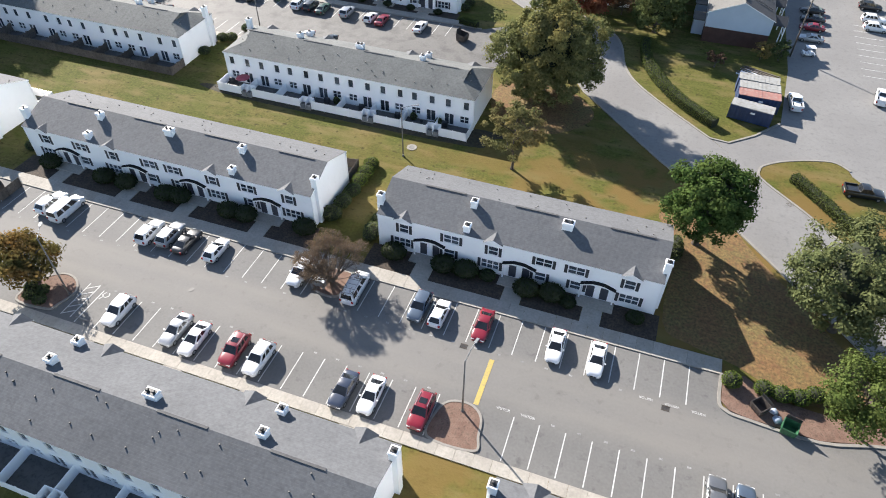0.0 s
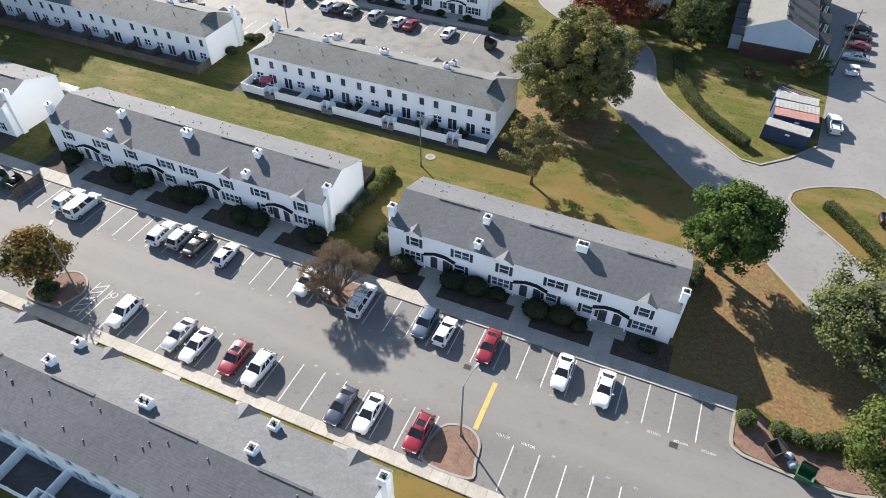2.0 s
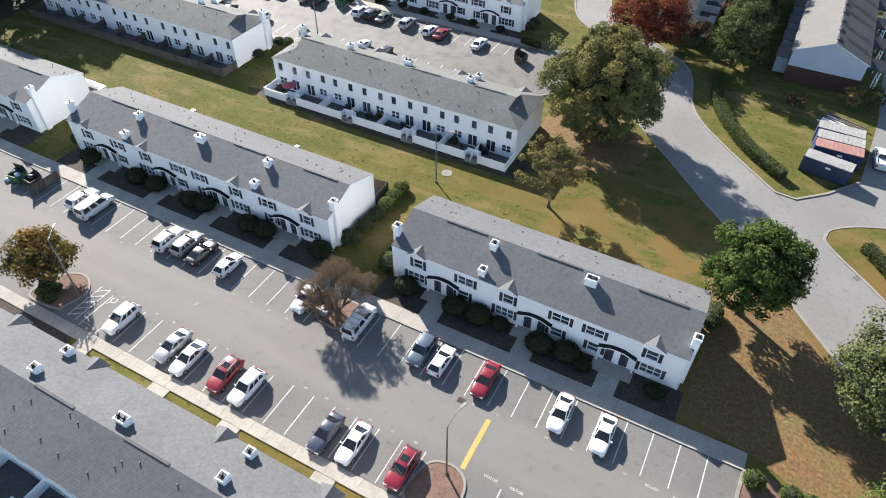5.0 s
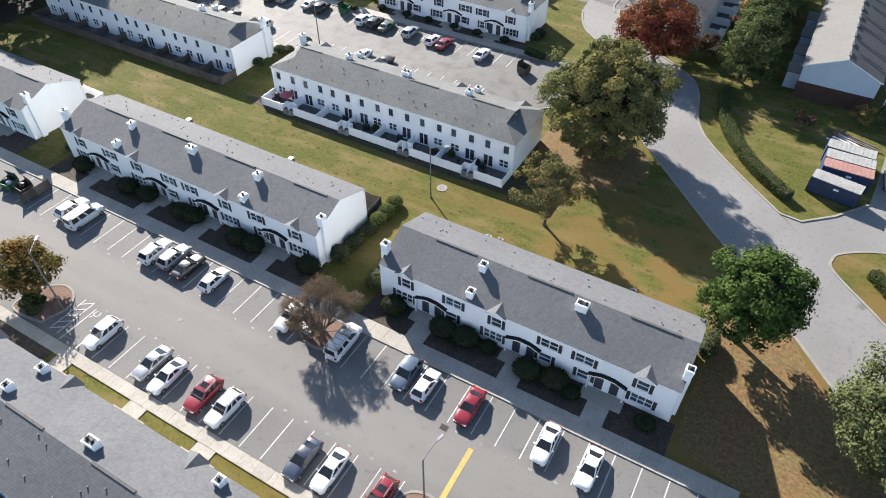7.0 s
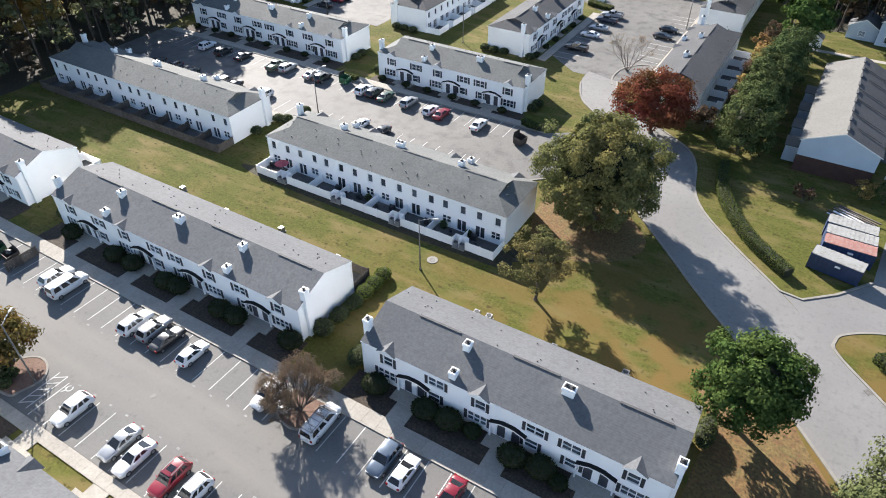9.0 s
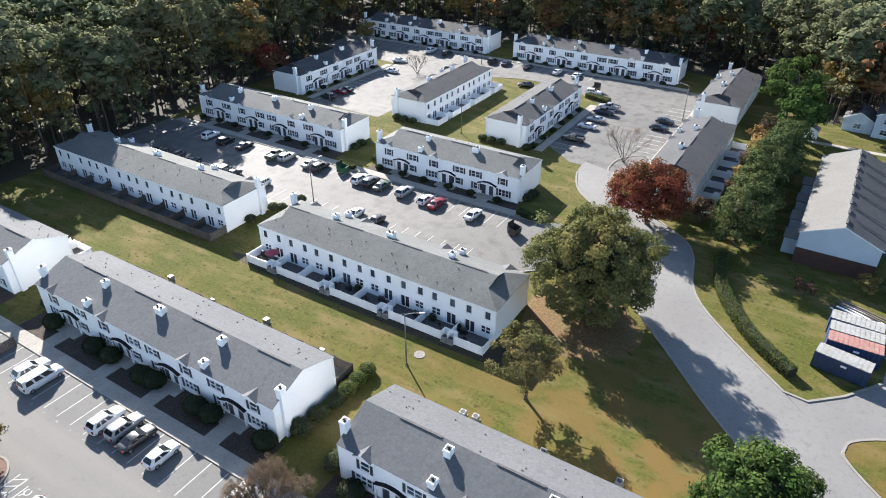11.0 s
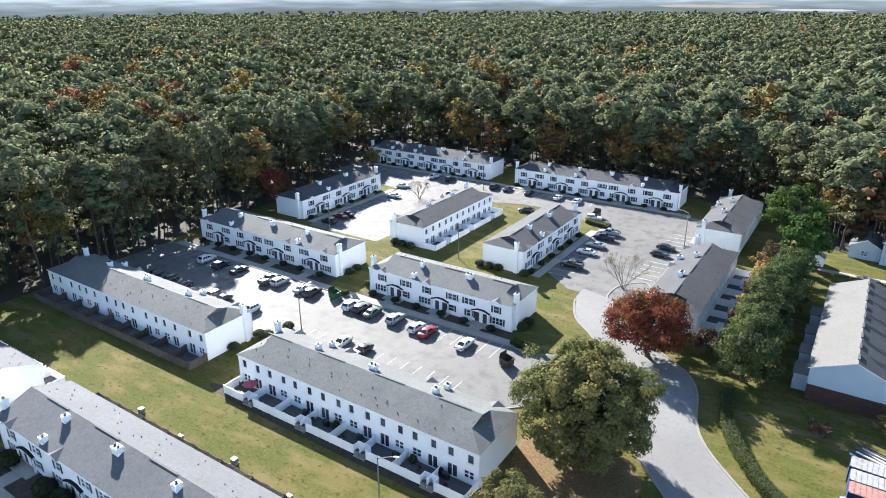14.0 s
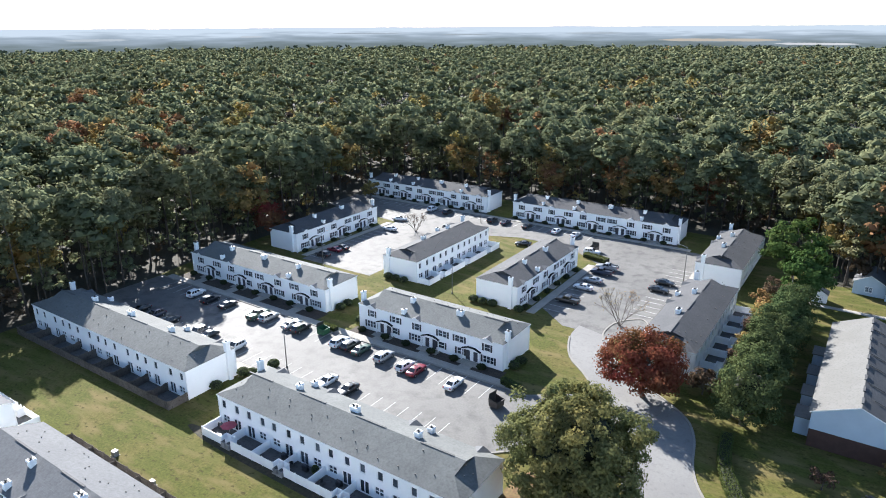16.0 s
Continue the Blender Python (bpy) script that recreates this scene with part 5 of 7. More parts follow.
leafsets = {"forestleaf": [], "yellowleaf": [], "orangeleaf": [], "brownleaf": []}
trunks = []
for b, (r0, r1, step, k, per, size) in enumerate(bands):
    P, rg = scatter(r0, r1, step, 200 + b)
    if b == 0:
        P = P[[all((p[0] - x) ** 2 + (p[1] - y) ** 2 > 6 for x, y in line) for p in P]]
    patch = np.array([noise.noise(Vector((p[0] * .011, p[1] * .011, 3.1))) for p in P])
    u = rg.random(len(P)) - np.clip(patch - .12, -.12, .5) * .75
    for name, sel, mk in (("forestleaf", u > .085, 0), ("yellowleaf", (u <= .0), 1), ("orangeleaf", (u > .0) & (u <= .05), 1), ("brownleaf", (u > .05) & (u <= .085), 1)):
        T = []
        for j in range(6):
            g2 = np.random.default_rng(300 + 10 * b + j + mk * 5)
            T.append(pine_parts(g2, 23.0, k, per, size, 1.1, 5 if b == 0 else 4)[0] if not mk else round_parts(g2, 22.0, k, per, size * 1.1)[0])
        if sel.any():
            leafsets[name].append(spread_trees(P[sel], rg, T, .66, 1.28))
    if b == 0:
        U, ru = scatter(0, 330, 5.2, 260)
        T = [round_parts(np.random.default_rng(400 + j), 8.0, 9, 7, 1.0)[0] for j in range(5)]
        half = ru.random(len(U))
        leafsets["forestleaf"].append(spread_trees(U[half < .5], ru, T, .5, 1.2))
        leafsets["brownleaf"].append(spread_trees(U[(half > .5) & (half < .72)], ru, T, .5, 1.1))
        leafsets["yellowleaf"].append(spread_trees(U[half > .93], ru, T, .5, 1.1))
    if b < 2:
        trunks.append(spread_trees(P, rg, [trunk_quads(21, .2, 4 if b else 5)], .85, 1.1))
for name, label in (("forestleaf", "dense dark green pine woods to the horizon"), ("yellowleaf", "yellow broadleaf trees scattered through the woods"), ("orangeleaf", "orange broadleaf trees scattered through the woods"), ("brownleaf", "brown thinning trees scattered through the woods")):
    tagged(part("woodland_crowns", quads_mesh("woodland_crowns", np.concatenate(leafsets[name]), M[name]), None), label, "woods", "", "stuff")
tagged(part("woodland_trunks", quads_mesh("woodland_trunks", np.concatenate(trunks), M["pinebark"]), None), "slender grey-brown pine trunks in the woods", "woods", "", "stuff")


# the far country, a low glowing strip at the horizon, haze painted in
def haze_strip():
    m = bpy.data.materials.new("painted_haze_distance")
    m.use_nodes = True
    nt = m.node_tree
    nt.nodes.clear()
    link = nt.links.new
    out, em = nt.nodes.new("ShaderNodeOutputMaterial"), nt.nodes.new("ShaderNodeEmission")
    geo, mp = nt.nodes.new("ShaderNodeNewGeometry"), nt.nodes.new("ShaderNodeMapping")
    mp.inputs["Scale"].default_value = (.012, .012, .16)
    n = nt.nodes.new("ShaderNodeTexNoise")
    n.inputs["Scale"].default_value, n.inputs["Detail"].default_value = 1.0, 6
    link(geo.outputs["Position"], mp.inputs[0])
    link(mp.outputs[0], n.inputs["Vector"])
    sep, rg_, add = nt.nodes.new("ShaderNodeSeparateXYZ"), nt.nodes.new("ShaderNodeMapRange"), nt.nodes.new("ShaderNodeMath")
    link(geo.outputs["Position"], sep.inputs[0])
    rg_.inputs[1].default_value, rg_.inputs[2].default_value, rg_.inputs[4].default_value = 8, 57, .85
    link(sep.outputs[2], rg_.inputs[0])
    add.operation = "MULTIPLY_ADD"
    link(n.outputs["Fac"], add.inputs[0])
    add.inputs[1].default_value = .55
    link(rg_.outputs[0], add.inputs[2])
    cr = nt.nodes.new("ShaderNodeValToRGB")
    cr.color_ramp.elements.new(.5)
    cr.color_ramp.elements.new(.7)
    # haze painted as emission colour, paler and bluer towards the top
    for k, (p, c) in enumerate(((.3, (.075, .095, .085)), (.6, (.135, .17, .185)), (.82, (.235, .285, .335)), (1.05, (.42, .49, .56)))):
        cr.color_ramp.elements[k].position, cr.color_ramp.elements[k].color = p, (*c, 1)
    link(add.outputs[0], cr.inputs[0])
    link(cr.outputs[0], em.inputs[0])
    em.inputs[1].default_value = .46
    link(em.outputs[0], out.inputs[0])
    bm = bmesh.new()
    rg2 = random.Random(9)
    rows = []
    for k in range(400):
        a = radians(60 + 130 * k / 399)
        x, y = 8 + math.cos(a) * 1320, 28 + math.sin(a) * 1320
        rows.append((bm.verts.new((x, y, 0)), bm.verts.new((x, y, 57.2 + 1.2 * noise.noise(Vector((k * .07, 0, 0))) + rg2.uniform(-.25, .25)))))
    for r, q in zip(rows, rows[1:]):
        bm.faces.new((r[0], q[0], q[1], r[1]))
    tagged(part("backdrop", bm, m), "wooded country at the horizon with blue-grey haze painted in", "backdrop", "", "structure")


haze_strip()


def far_field(a0, a1, z0, z1, col):
    """A pale field or roof far off, at the foot of the sky."""
    m = bpy.data.materials.new("painted_haze_field")
    m.use_nodes = True
    m.node_tree.nodes.clear()
    em, out = m.node_tree.nodes.new("ShaderNodeEmission"), m.node_tree.nodes.new("ShaderNodeOutputMaterial")
    # glowing pale colour, haze painted in to sit on the horizon strip
    em.inputs[0].default_value, em.inputs[1].default_value = (*col, 1), .27
    m.node_tree.links.new(em.outputs[0], out.inputs[0])
    bm = bmesh.new()
    rows = []
    for k in range(25):
        a, f = radians(a0 + (a1 - a0) * k / 24), min(1, 6 * k / 24, 6 * (24 - k) / 24) * (.75 + .25 * noise.noise(Vector((a0 + k * .6, 0, 0))))
        x, y, zm = 8 + math.cos(a) * 1317, 28 + math.sin(a) * 1317, (z0 + z1) / 2
        rows.append((bm.verts.new((x, y, zm - (zm - z0) * f)), bm.verts.new((x, y, zm + (z1 - zm) * f + .05))))
    for r, q in zip(rows, rows[1:]):
        bm.faces.new((r[0], q[0], q[1], r[1]))
    tagged(part("backdrop", bm, m), "pale far fields and roofs with the haze painted in", "backdrop", "", "structure")


for strip in ((97.6, 106.6, 30, 36, (.62, .56, .48)), (92.6, 98.2, 25, 29.5, (.75, .77, .8)), (148.3, 152.8, 36, 41, (.55, .62, .68)), (138.4, 140.4, 40, 43, (.6, .66, .72)), (120, 124, 42, 44.5, (.42, .48, .53)), (127, 133, 45, 47.5, (.42, .48, .54)), (109, 114, 44, 46, (.45, .5, .54))):
    far_field(*strip)

# ---- vehicles ----
def paint_material(name, col, metal=0.0):
    m = material(name, col, tuple(c * .9 for c in col), 0.32, metal, scale=1.5)
    m.node_tree.nodes["Principled BSDF"].inputs["Coat Weight"].default_value = 0.6
    m.node_tree.nodes["Principled BSDF"].inputs["Coat Roughness"].default_value = 0.08
    return m


PAINT = {"white": paint_material("white_car_paint", (0.66, 0.67, 0.68)), "silver": paint_material("silver_car_paint", (0.38, 0.39, 0.40), .5), "red": paint_material("red_car_paint", (0.19, 0.009, 0.02)),
         "dark": paint_material("black_car_paint", (0.016, 0.017, 0.019)), "blue": paint_material("slate_blue_car_paint", (0.09, 0.12, 0.16), .4), "navy": paint_material("navy_car_paint", (0.03, 0.04, 0.065)),
         "green": paint_material("dark_green_car_paint", (0.04, 0.08, 0.06)), "grey": paint_material("grey_car_paint", (0.14, 0.145, 0.15), .4)}
M["tyre"] = material("tyre_rubber", (0.018, 0.018, 0.018), (0.03, 0.03, 0.03), 0.9, scale=5)
M["rim"] = material("alloy_rim", (0.45, 0.45, 0.46), (0.35, 0.35, 0.36), 0.35, 0.8, scale=5)
M["carglass"] = material("tinted_car_glass", (0.012, 0.014, 0.017), (0.02, 0.022, 0.025), 0.04, scale=1.5)
M["lens"] = material("clear_lamp_lens", (0.6, 0.62, 0.64), (0.5, 0.5, 0.5), 0.15, scale=8)
M["redlens"] = material("red_lamp_lens", (0.30, 0.015, 0.015), (0.22, 0.01, 0.01), 0.2, scale=8)
M["steel"] = material("galvanised_steel", (0.25, 0.255, 0.26), (0.20, 0.205, 0.21), 0.55, 0.4, scale=2.0)

KINDS = {  # length, width, height, deck height at back and bonnet, cabin base back and front, roof back and front
    "sedan": (4.8, 1.82, 1.45, 1.0, .93, -1.8, 1.05, -.95, .1),
    "hatchback": (4.3, 1.78, 1.52, 1.02, .95, -2.02, 1.0, -1.45, .05),
    "suv": (4.7, 1.9, 1.72, 1.08, 1.05, -2.22, 1.0, -1.72, .2),
    "van": (5.4, 2.0, 2.05, 1.2, 1.14, -2.66, 1.8, -2.5, .95),
    "pickup": (5.6, 1.98, 1.82, 1.1, 1.1, -.85, 1.35, -.55, .55),
}


def car_meshes(kind, colour):
    L, W, H, zr, zf, xb, xf, rb, rf = KINDS[kind]
    w, e = W / 2, L / 2

    def make():
        out = {}
        bm = bmesh.new()
        boxy = kind in ("van", "suv", "pickup")
        # lower body: sections from tail to nose, narrower and lower towards both ends
        st = [(-e, .66, .42, zr - .3), (-e + .05, .8, .34, zr - .16), (-e + .16, .91, .28, zr - .07), (-e + .4, .97, .24, zr - .02), (-e + .8, 1, .22, zr), (xb + .4, 1, .2, zr + .005),
              ((xb + xf) / 2, 1, .2, (zr + zf) / 2 + .01), (xf - .1, 1, .2, zf + .02), (xf + .35, .995, .22, zf), (e - .6, .975, .24, zf - .05), (e - .3, .92, .27, zf - .12), (e - .12, .83, .3, zf - .22), (e - .02, .7, .34, zf - .34), (e, .6, .4, zf - .42)]
        st = sorted({round(q[0], 3): q for q in st}.values())
        rows = []
        for x, f, zb, zt in st:
            half = [(w * f * .86, zb), (w * f * .97, zb + .07), (w * f, zb + (zt - zb) * .45), (w * f * .985, zt - .14), (w * f * .93, zt - .04), (w * f * .78, zt + .012), (w * f * .4, zt + .04)]
            rows.append([bm.verts.new((x, y, z)) for y, z in [(-y, z) for y, z in half] + half[::-1]])
        n = len(rows[0])
        for a, b in zip(rows, rows[1:]):
            for k in range(n):
                bm.faces.new((a[k], b[k], b[(k + 1) % n], a[(k + 1) % n])).smooth = True
        bm.faces.new(rows[0])
        bm.faces.new(rows[-1][::-1])
        # cabin: shoulders lean in, the roof is arched both ways
        wb, wt = w * .9, w * (.7 if not boxy else .78)
        base = [Vector((xb, -wb, zr - .02)), Vector((xf, -wb, zf - .02)), Vector((xf, wb, zf - .02)), Vector((xb, wb, zr - .02))]
        top = [Vector((rb, -wt, H - .07)), Vector((rf, -wt, H - .06)), Vector((rf, wt, H - .06)), Vector((rb, wt, H - .07))]
        bv, tv = [bm.verts.new(p) for p in base], [bm.verts.new(p) for p in top]
        for k in range(4):
            bm.faces.new((bv[k], bv[(k + 1) % 4], tv[(k + 1) % 4], tv[k]))
        grid = []
        for i in range(6):
            a = i / 5
            row = []
            for j in range(5):
                c = j / 4
                p = top[0].lerp(top[1], a).lerp(top[3].lerp(top[2], a), c)
                lift = (1 - (2 * a - 1) ** 4) * (1 - (2 * c - 1) ** 4)
                edge = (i, j) in ((0, 0), (5, 0), (5, 4), (0, 4))
                row.append({(0, 0): tv[0], (5, 0): tv[1], (5, 4): tv[2], (0, 4): tv[3]}[(i, j)] if edge else bm.verts.new(p + Vector((0, 0, .075 * lift))))
            grid.append(row)
        for i in range(5):
            for j in range(4):
                bm.faces.new((grid[i][j], grid[i + 1][j], grid[i + 1][j + 1], grid[i][j + 1])).smooth = True
        if kind == "pickup":
            for y0, y1 in ((-w + .04, -w + .15), (w - .15, w - .04)):
                box(bm, -e + .12, y0, zr - .1, xb - .02, y1, zr + .26)
            box(bm, -e + .08, -w + .1, zr - .1, -e + .18, w - .1, zr + .26)
        out["body"] = mesh_of("body", bm, PAINT[colour])
        # glass, proud of the shell
        quads = {"windscreen": (base[1], base[2], top[2], top[1]), "rear_window": (base[3], base[0], top[0], top[3])}
        sides = []
        for b0, b1, t1, t0 in ((base[0], base[1], top[1], top[0]), (base[3], base[2], top[2], top[3])):
            cuts = {"suv": (.1, .36, .63, .93), "van": (.05, .34, .62, .95), "pickup": (.06, .5, .94)}.get(kind, (.16, .52, .93))
            for a, b in zip(cuts, cuts[1:]):
                sides.append((b0.lerp(b1, a + .02), b0.lerp(b1, b - .02), t0.lerp(t1, b - .04), t0.lerp(t1, a + .04)))

        def glass(q, lo=.03, hi=.96, side=.04):
            a, b, c, d = q
            n = (b - a).cross(d - a).normalized()
            mid = (a + b + c + d) / 4
            if n.dot(mid - Vector((0, 0, .8))) < 0:
                n = -n
            P = [a.lerp(d, lo).lerp(b.lerp(c, lo), side), a.lerp(d, lo).lerp(b.lerp(c, lo), 1 - side), a.lerp(d, hi).lerp(b.lerp(c, hi), 1 - side * 1.6), a.lerp(d, hi).lerp(b.lerp(c, hi), side * 1.6)]
            g = bmesh.new()
            lo4, hi4 = [g.verts.new(p - n * .01) for p in P], [g.verts.new(p + n * .014) for p in P]
            g.faces.new(hi4)
            for k in range(4):
                g.faces.new((lo4[k], lo4[(k + 1) % 4], hi4[(k + 1) % 4], hi4[k]))
            return mesh_of("window", g, M["carglass"])
        out["windscreen"] = glass(quads["windscreen"], .05, .96, .045)
        out["rear_window"] = glass(quads["rear_window"], .08 if not boxy else .16, .94, .07)
        out["side_window"] = [glass(q, .1, .92, .015) for q in sides]
        # dark grille and bumpers across nose and tail
        bm = bmesh.new()
        box(bm, e - .14, -w * .42, .4, e + .012, w * .42, .56)
        out["grille"] = mesh_of("grille", bm, M["tyre"])
        return out
    return cached(("car", kind, colour), make)


def wheel_meshes():
    def make():
        bm = bmesh.new()
        tube(bm, (0, -.11, 0), (0, .11, 0), .33, .33, 14)
        a = mesh_of("tyre", bm, M["tyre"])
        bm = bmesh.new()
        tube(bm, (0, -.118, 0), (0, .118, 0), .2, .2, 10)
        return a, mesh_of("rim", bm, M["rim"])
    return cached("wheel", make)


WORDS = {"white": "white", "silver": "silver", "red": "red", "dark": "black", "blue": "slate-blue", "navy": "navy", "green": "dark green", "grey": "grey"}


def car(kind, colour, x, y, turn, rack=False, z=0.04):
    """A parked vehicle; local x points to its front."""
    L, W, H, zr, zf, xb, xf, rb, rf = KINDS[kind]
    me = car_meshes(kind, colour)
    c = thing(kind if kind in ("van", "suv", "pickup") else "car", "%s %s parked on the asphalt" % (WORDS[colour], {"suv": "sport utility vehicle", "pickup": "pickup truck"}.get(kind, kind)) + (" with a roof rack" if rack else ""), {"suv": "car", "pickup": "truck", "van": "van"}.get(kind, "car"), pose(x, y, z, 0, 0, turn), "parked vehicles")
    part("body", me["body"], None, c)
    part("windscreen", me["windscreen"], None, c, "tinted windscreen")
    part("rear_window", me["rear_window"], None, c)
    for g in me["side_window"]:
        part("side_window", g, None, c)
    part("grille", me["grille"], None, c, "dark front grille")
    ty, ri = wheel_meshes()
    for sx in (-L / 2 + .85, L / 2 - .88):
        for sy in (-W / 2 + .1, W / 2 - .1):
            wl = part("wheel", ty, None, c, m=pose(sx, sy, .33))
            part("rim", ri, None, wl)
    hl = boxmesh("headlight", M["lens"], -.09, -.2, -.07, .05, .2, .07)
    tl = boxmesh("taillight", M["redlens"], -.03, -.12, -.14, .08, .12, .14)
    for s in (-1, 1):
        part("headlight", hl, None, c, m=pose(L / 2 - .1, s * W * .3, zf - .3))
        part("taillight", tl, None, c, m=pose(-L / 2 + .02, s * W * .38, zr - .25))
        part("mirror", boxmesh("mirror", PAINT[colour], -.06, -.1, -.06, .06, .1, .06), None, c, m=pose(xf - .35, s * (W / 2 + .06), zf + .1))
    if kind == "pickup":
        part("cargo_bed", boxmesh("cargo_bed", M["tyre"], -L / 2 + .15, -W / 2 + .15, zr + .0, xb - .08, W / 2 - .15, zr + .03), None, c, "dark open load bed")
    if rack:
        if kind == "van":
            bar = boxmesh("rack_bar", M["steel"], -.025, -W * .36, 0, .025, W * .36, .04)
            for k in range(5):
                part("rack_bar", bar, None, c, "roof bar", m=pose(rb + .2 + (rf - rb - .4) * k / 4, 0, H + .03))
        rail = boxmesh("roof_rail", M["steel"], round(rb + .15, 2), -.025, 0, round(rf - .15, 2), .025, .05)
        for k in (-1, 1):
            part("roof_rail", rail, None, c, "grey roof rail", m=pose(0, k * W * .33, H - .01))
        if kind == "suv" and colour == "red":
            part("sunroof", boxmesh("sunroof", M["carglass"], -.65, -.42, 0, .05, .42, .012), None, c, "dark glass sunroof", m=pose(-.25, 0, H + .006))
    return c


# near lot, far row (nose to the walk) and near row
for kind, col, x, y, turn, *r in (
        ("suv", "white", -74.4, 48.0, 88), ("van", "white", -71.5, 47.7, 90), ("suv", "white", -57.8, 47.7, 91, 1), ("suv", "silver", -54.9, 48.2, 90, 1), ("sedan", "dark", -52.1, 47.9, 88),
        ("hatchback", "white", -47.6, 47.8, 90), ("suv", "white", -35.4, 47.9, 269), ("van", "white", -27.8, 47.9, 91, 1), ("suv", "blue", -19.3, 47.8, 269), ("hatchback", "white", -16.7, 47.6, 89),
        ("sedan", "red", -11.3, 47.6, 270), ("sedan", "white", -2.65, 47.6, 271), ("sedan", "white", 2.1, 47.3, 270),
        ("suv", "white", -52.6, 35.0, 270), ("sedan", "silver", -44.5, 34.9, 269), ("sedan", "white", -41.7, 34.5, 270), ("suv", "red", -36.6, 34.7, 271, 1), ("suv", "white", -33.4, 34.6, 268, 1),
        ("sedan", "navy", -22.8, 34.1, 269), ("sedan", "white", -19.7, 34.5, 270), ("suv", "red", -14.0, 34.5, 269, 1), ("suv", "grey", 15.5, 35.0, 90), ("sedan", "blue", 18.2, 35.0, 90)):
    car(kind, col, x, y, turn, bool(r))
# middle lot
for kind, col, x, y, turn in (
        ("suv", "white", -118.9, 117.6, 92), ("suv", "dark", -113.0, 117.0, 91), ("sedan", "dark", -107.2, 117.4, 90), ("pickup", "green", -97.2, 117.4, 91), ("suv", "silver", -94.2, 117.8, 90), ("sedan", "silver", -87.4, 118.0, 90), ("suv", "dark", -84.4, 117.8, 91),
        ("suv", "white", -73.3, 117.5, 90), ("suv", "dark", -70.5, 117.6, 90), ("sedan", "green", -67.6, 117.4, 91), ("suv", "silver", -62.1, 117.6, 90), ("hatchback", "white", -56.6, 117.0, 89), ("sedan", "red", -53.9, 116.8, 91), ("sedan", "white", -45.6, 116.7, 90),
        ("sedan", "white", -64.8, 104.8, 270), ("sedan", "dark", -59.8, 104.7, 269), ("suv", "white", -89.1, 104.6, 270), ("sedan", "dark", -97.9, 104.9, 270), ("suv", "grey", -100.9, 104.6, 271), ("suv", "navy", -116, 104.8, 270), ("sedan", "dark", -121.5, 104.8, 270), ("sedan", "dark", -110.6, 104.7, 270)):
    car(kind, col, x, y, turn, z=.045)
# far lots
for kind, col, x, y, turn in (
        ("sedan", "white", -117.0, 194, 20), ("sedan", "white", -113.0, 183.6, 180), ("sedan", "dark", -113.2, 161.8, 180), ("sedan", "red", -113.6, 159.3, 180), ("suv", "dark", -113.4, 154.4, 180), ("suv", "white", -114.9, 209.6, 90), ("suv", "dark", -108.3, 209.2, 90),
        ("suv", "dark", -91.0, 209, 90), ("sedan", "navy", -86.3, 209.4, 90), ("sedan", "dark", -78.6, 209.4, 90), ("sedan", "dark", -71.5, 193, 200), ("sedan", "white", -68.7, 209.4, 90), ("sedan", "white", -62.3, 209, 90), ("suv", "grey", -97.5, 194, 0),
        ("suv", "white", -52.2, 196.6, 10), ("pickup", "silver", -44.2, 187.4, 182), ("pickup", "navy", -44.2, 183.3, 180), ("sedan", "silver", -44.0, 176.9, 180), ("sedan", "white", -44.2, 171.4, 180), ("pickup", "dark", -44.0, 161.8, 180), ("sedan", "dark", -28.6, 184.8, 0), ("sedan", "dark", -28.6, 179.6, 0)):
    car(kind, col, x, y, turn, z=.05)
# neighbouring yard
for kind, col, x, y, turn in (
        ("sedan", "dark", 29.1, 148.6, 180), ("sedan", "red", 28.8, 144.4, 180), ("sedan", "silver", 28.3, 139.2, 180), ("sedan", "dark", 29.2, 153, 180), ("suv", "white", 41.0, 152.6, 0), ("suv", "white", 41.0, 148.6, 0), ("suv", "dark", 41.0, 159.2, 0), ("pickup", "dark", 33.3, 89.9, 5), ("pickup", "white", 24.7, 112.8, 94), ("pickup", "white", 39.0, 119.7, 80)):
    car(kind, col, x, y, turn)

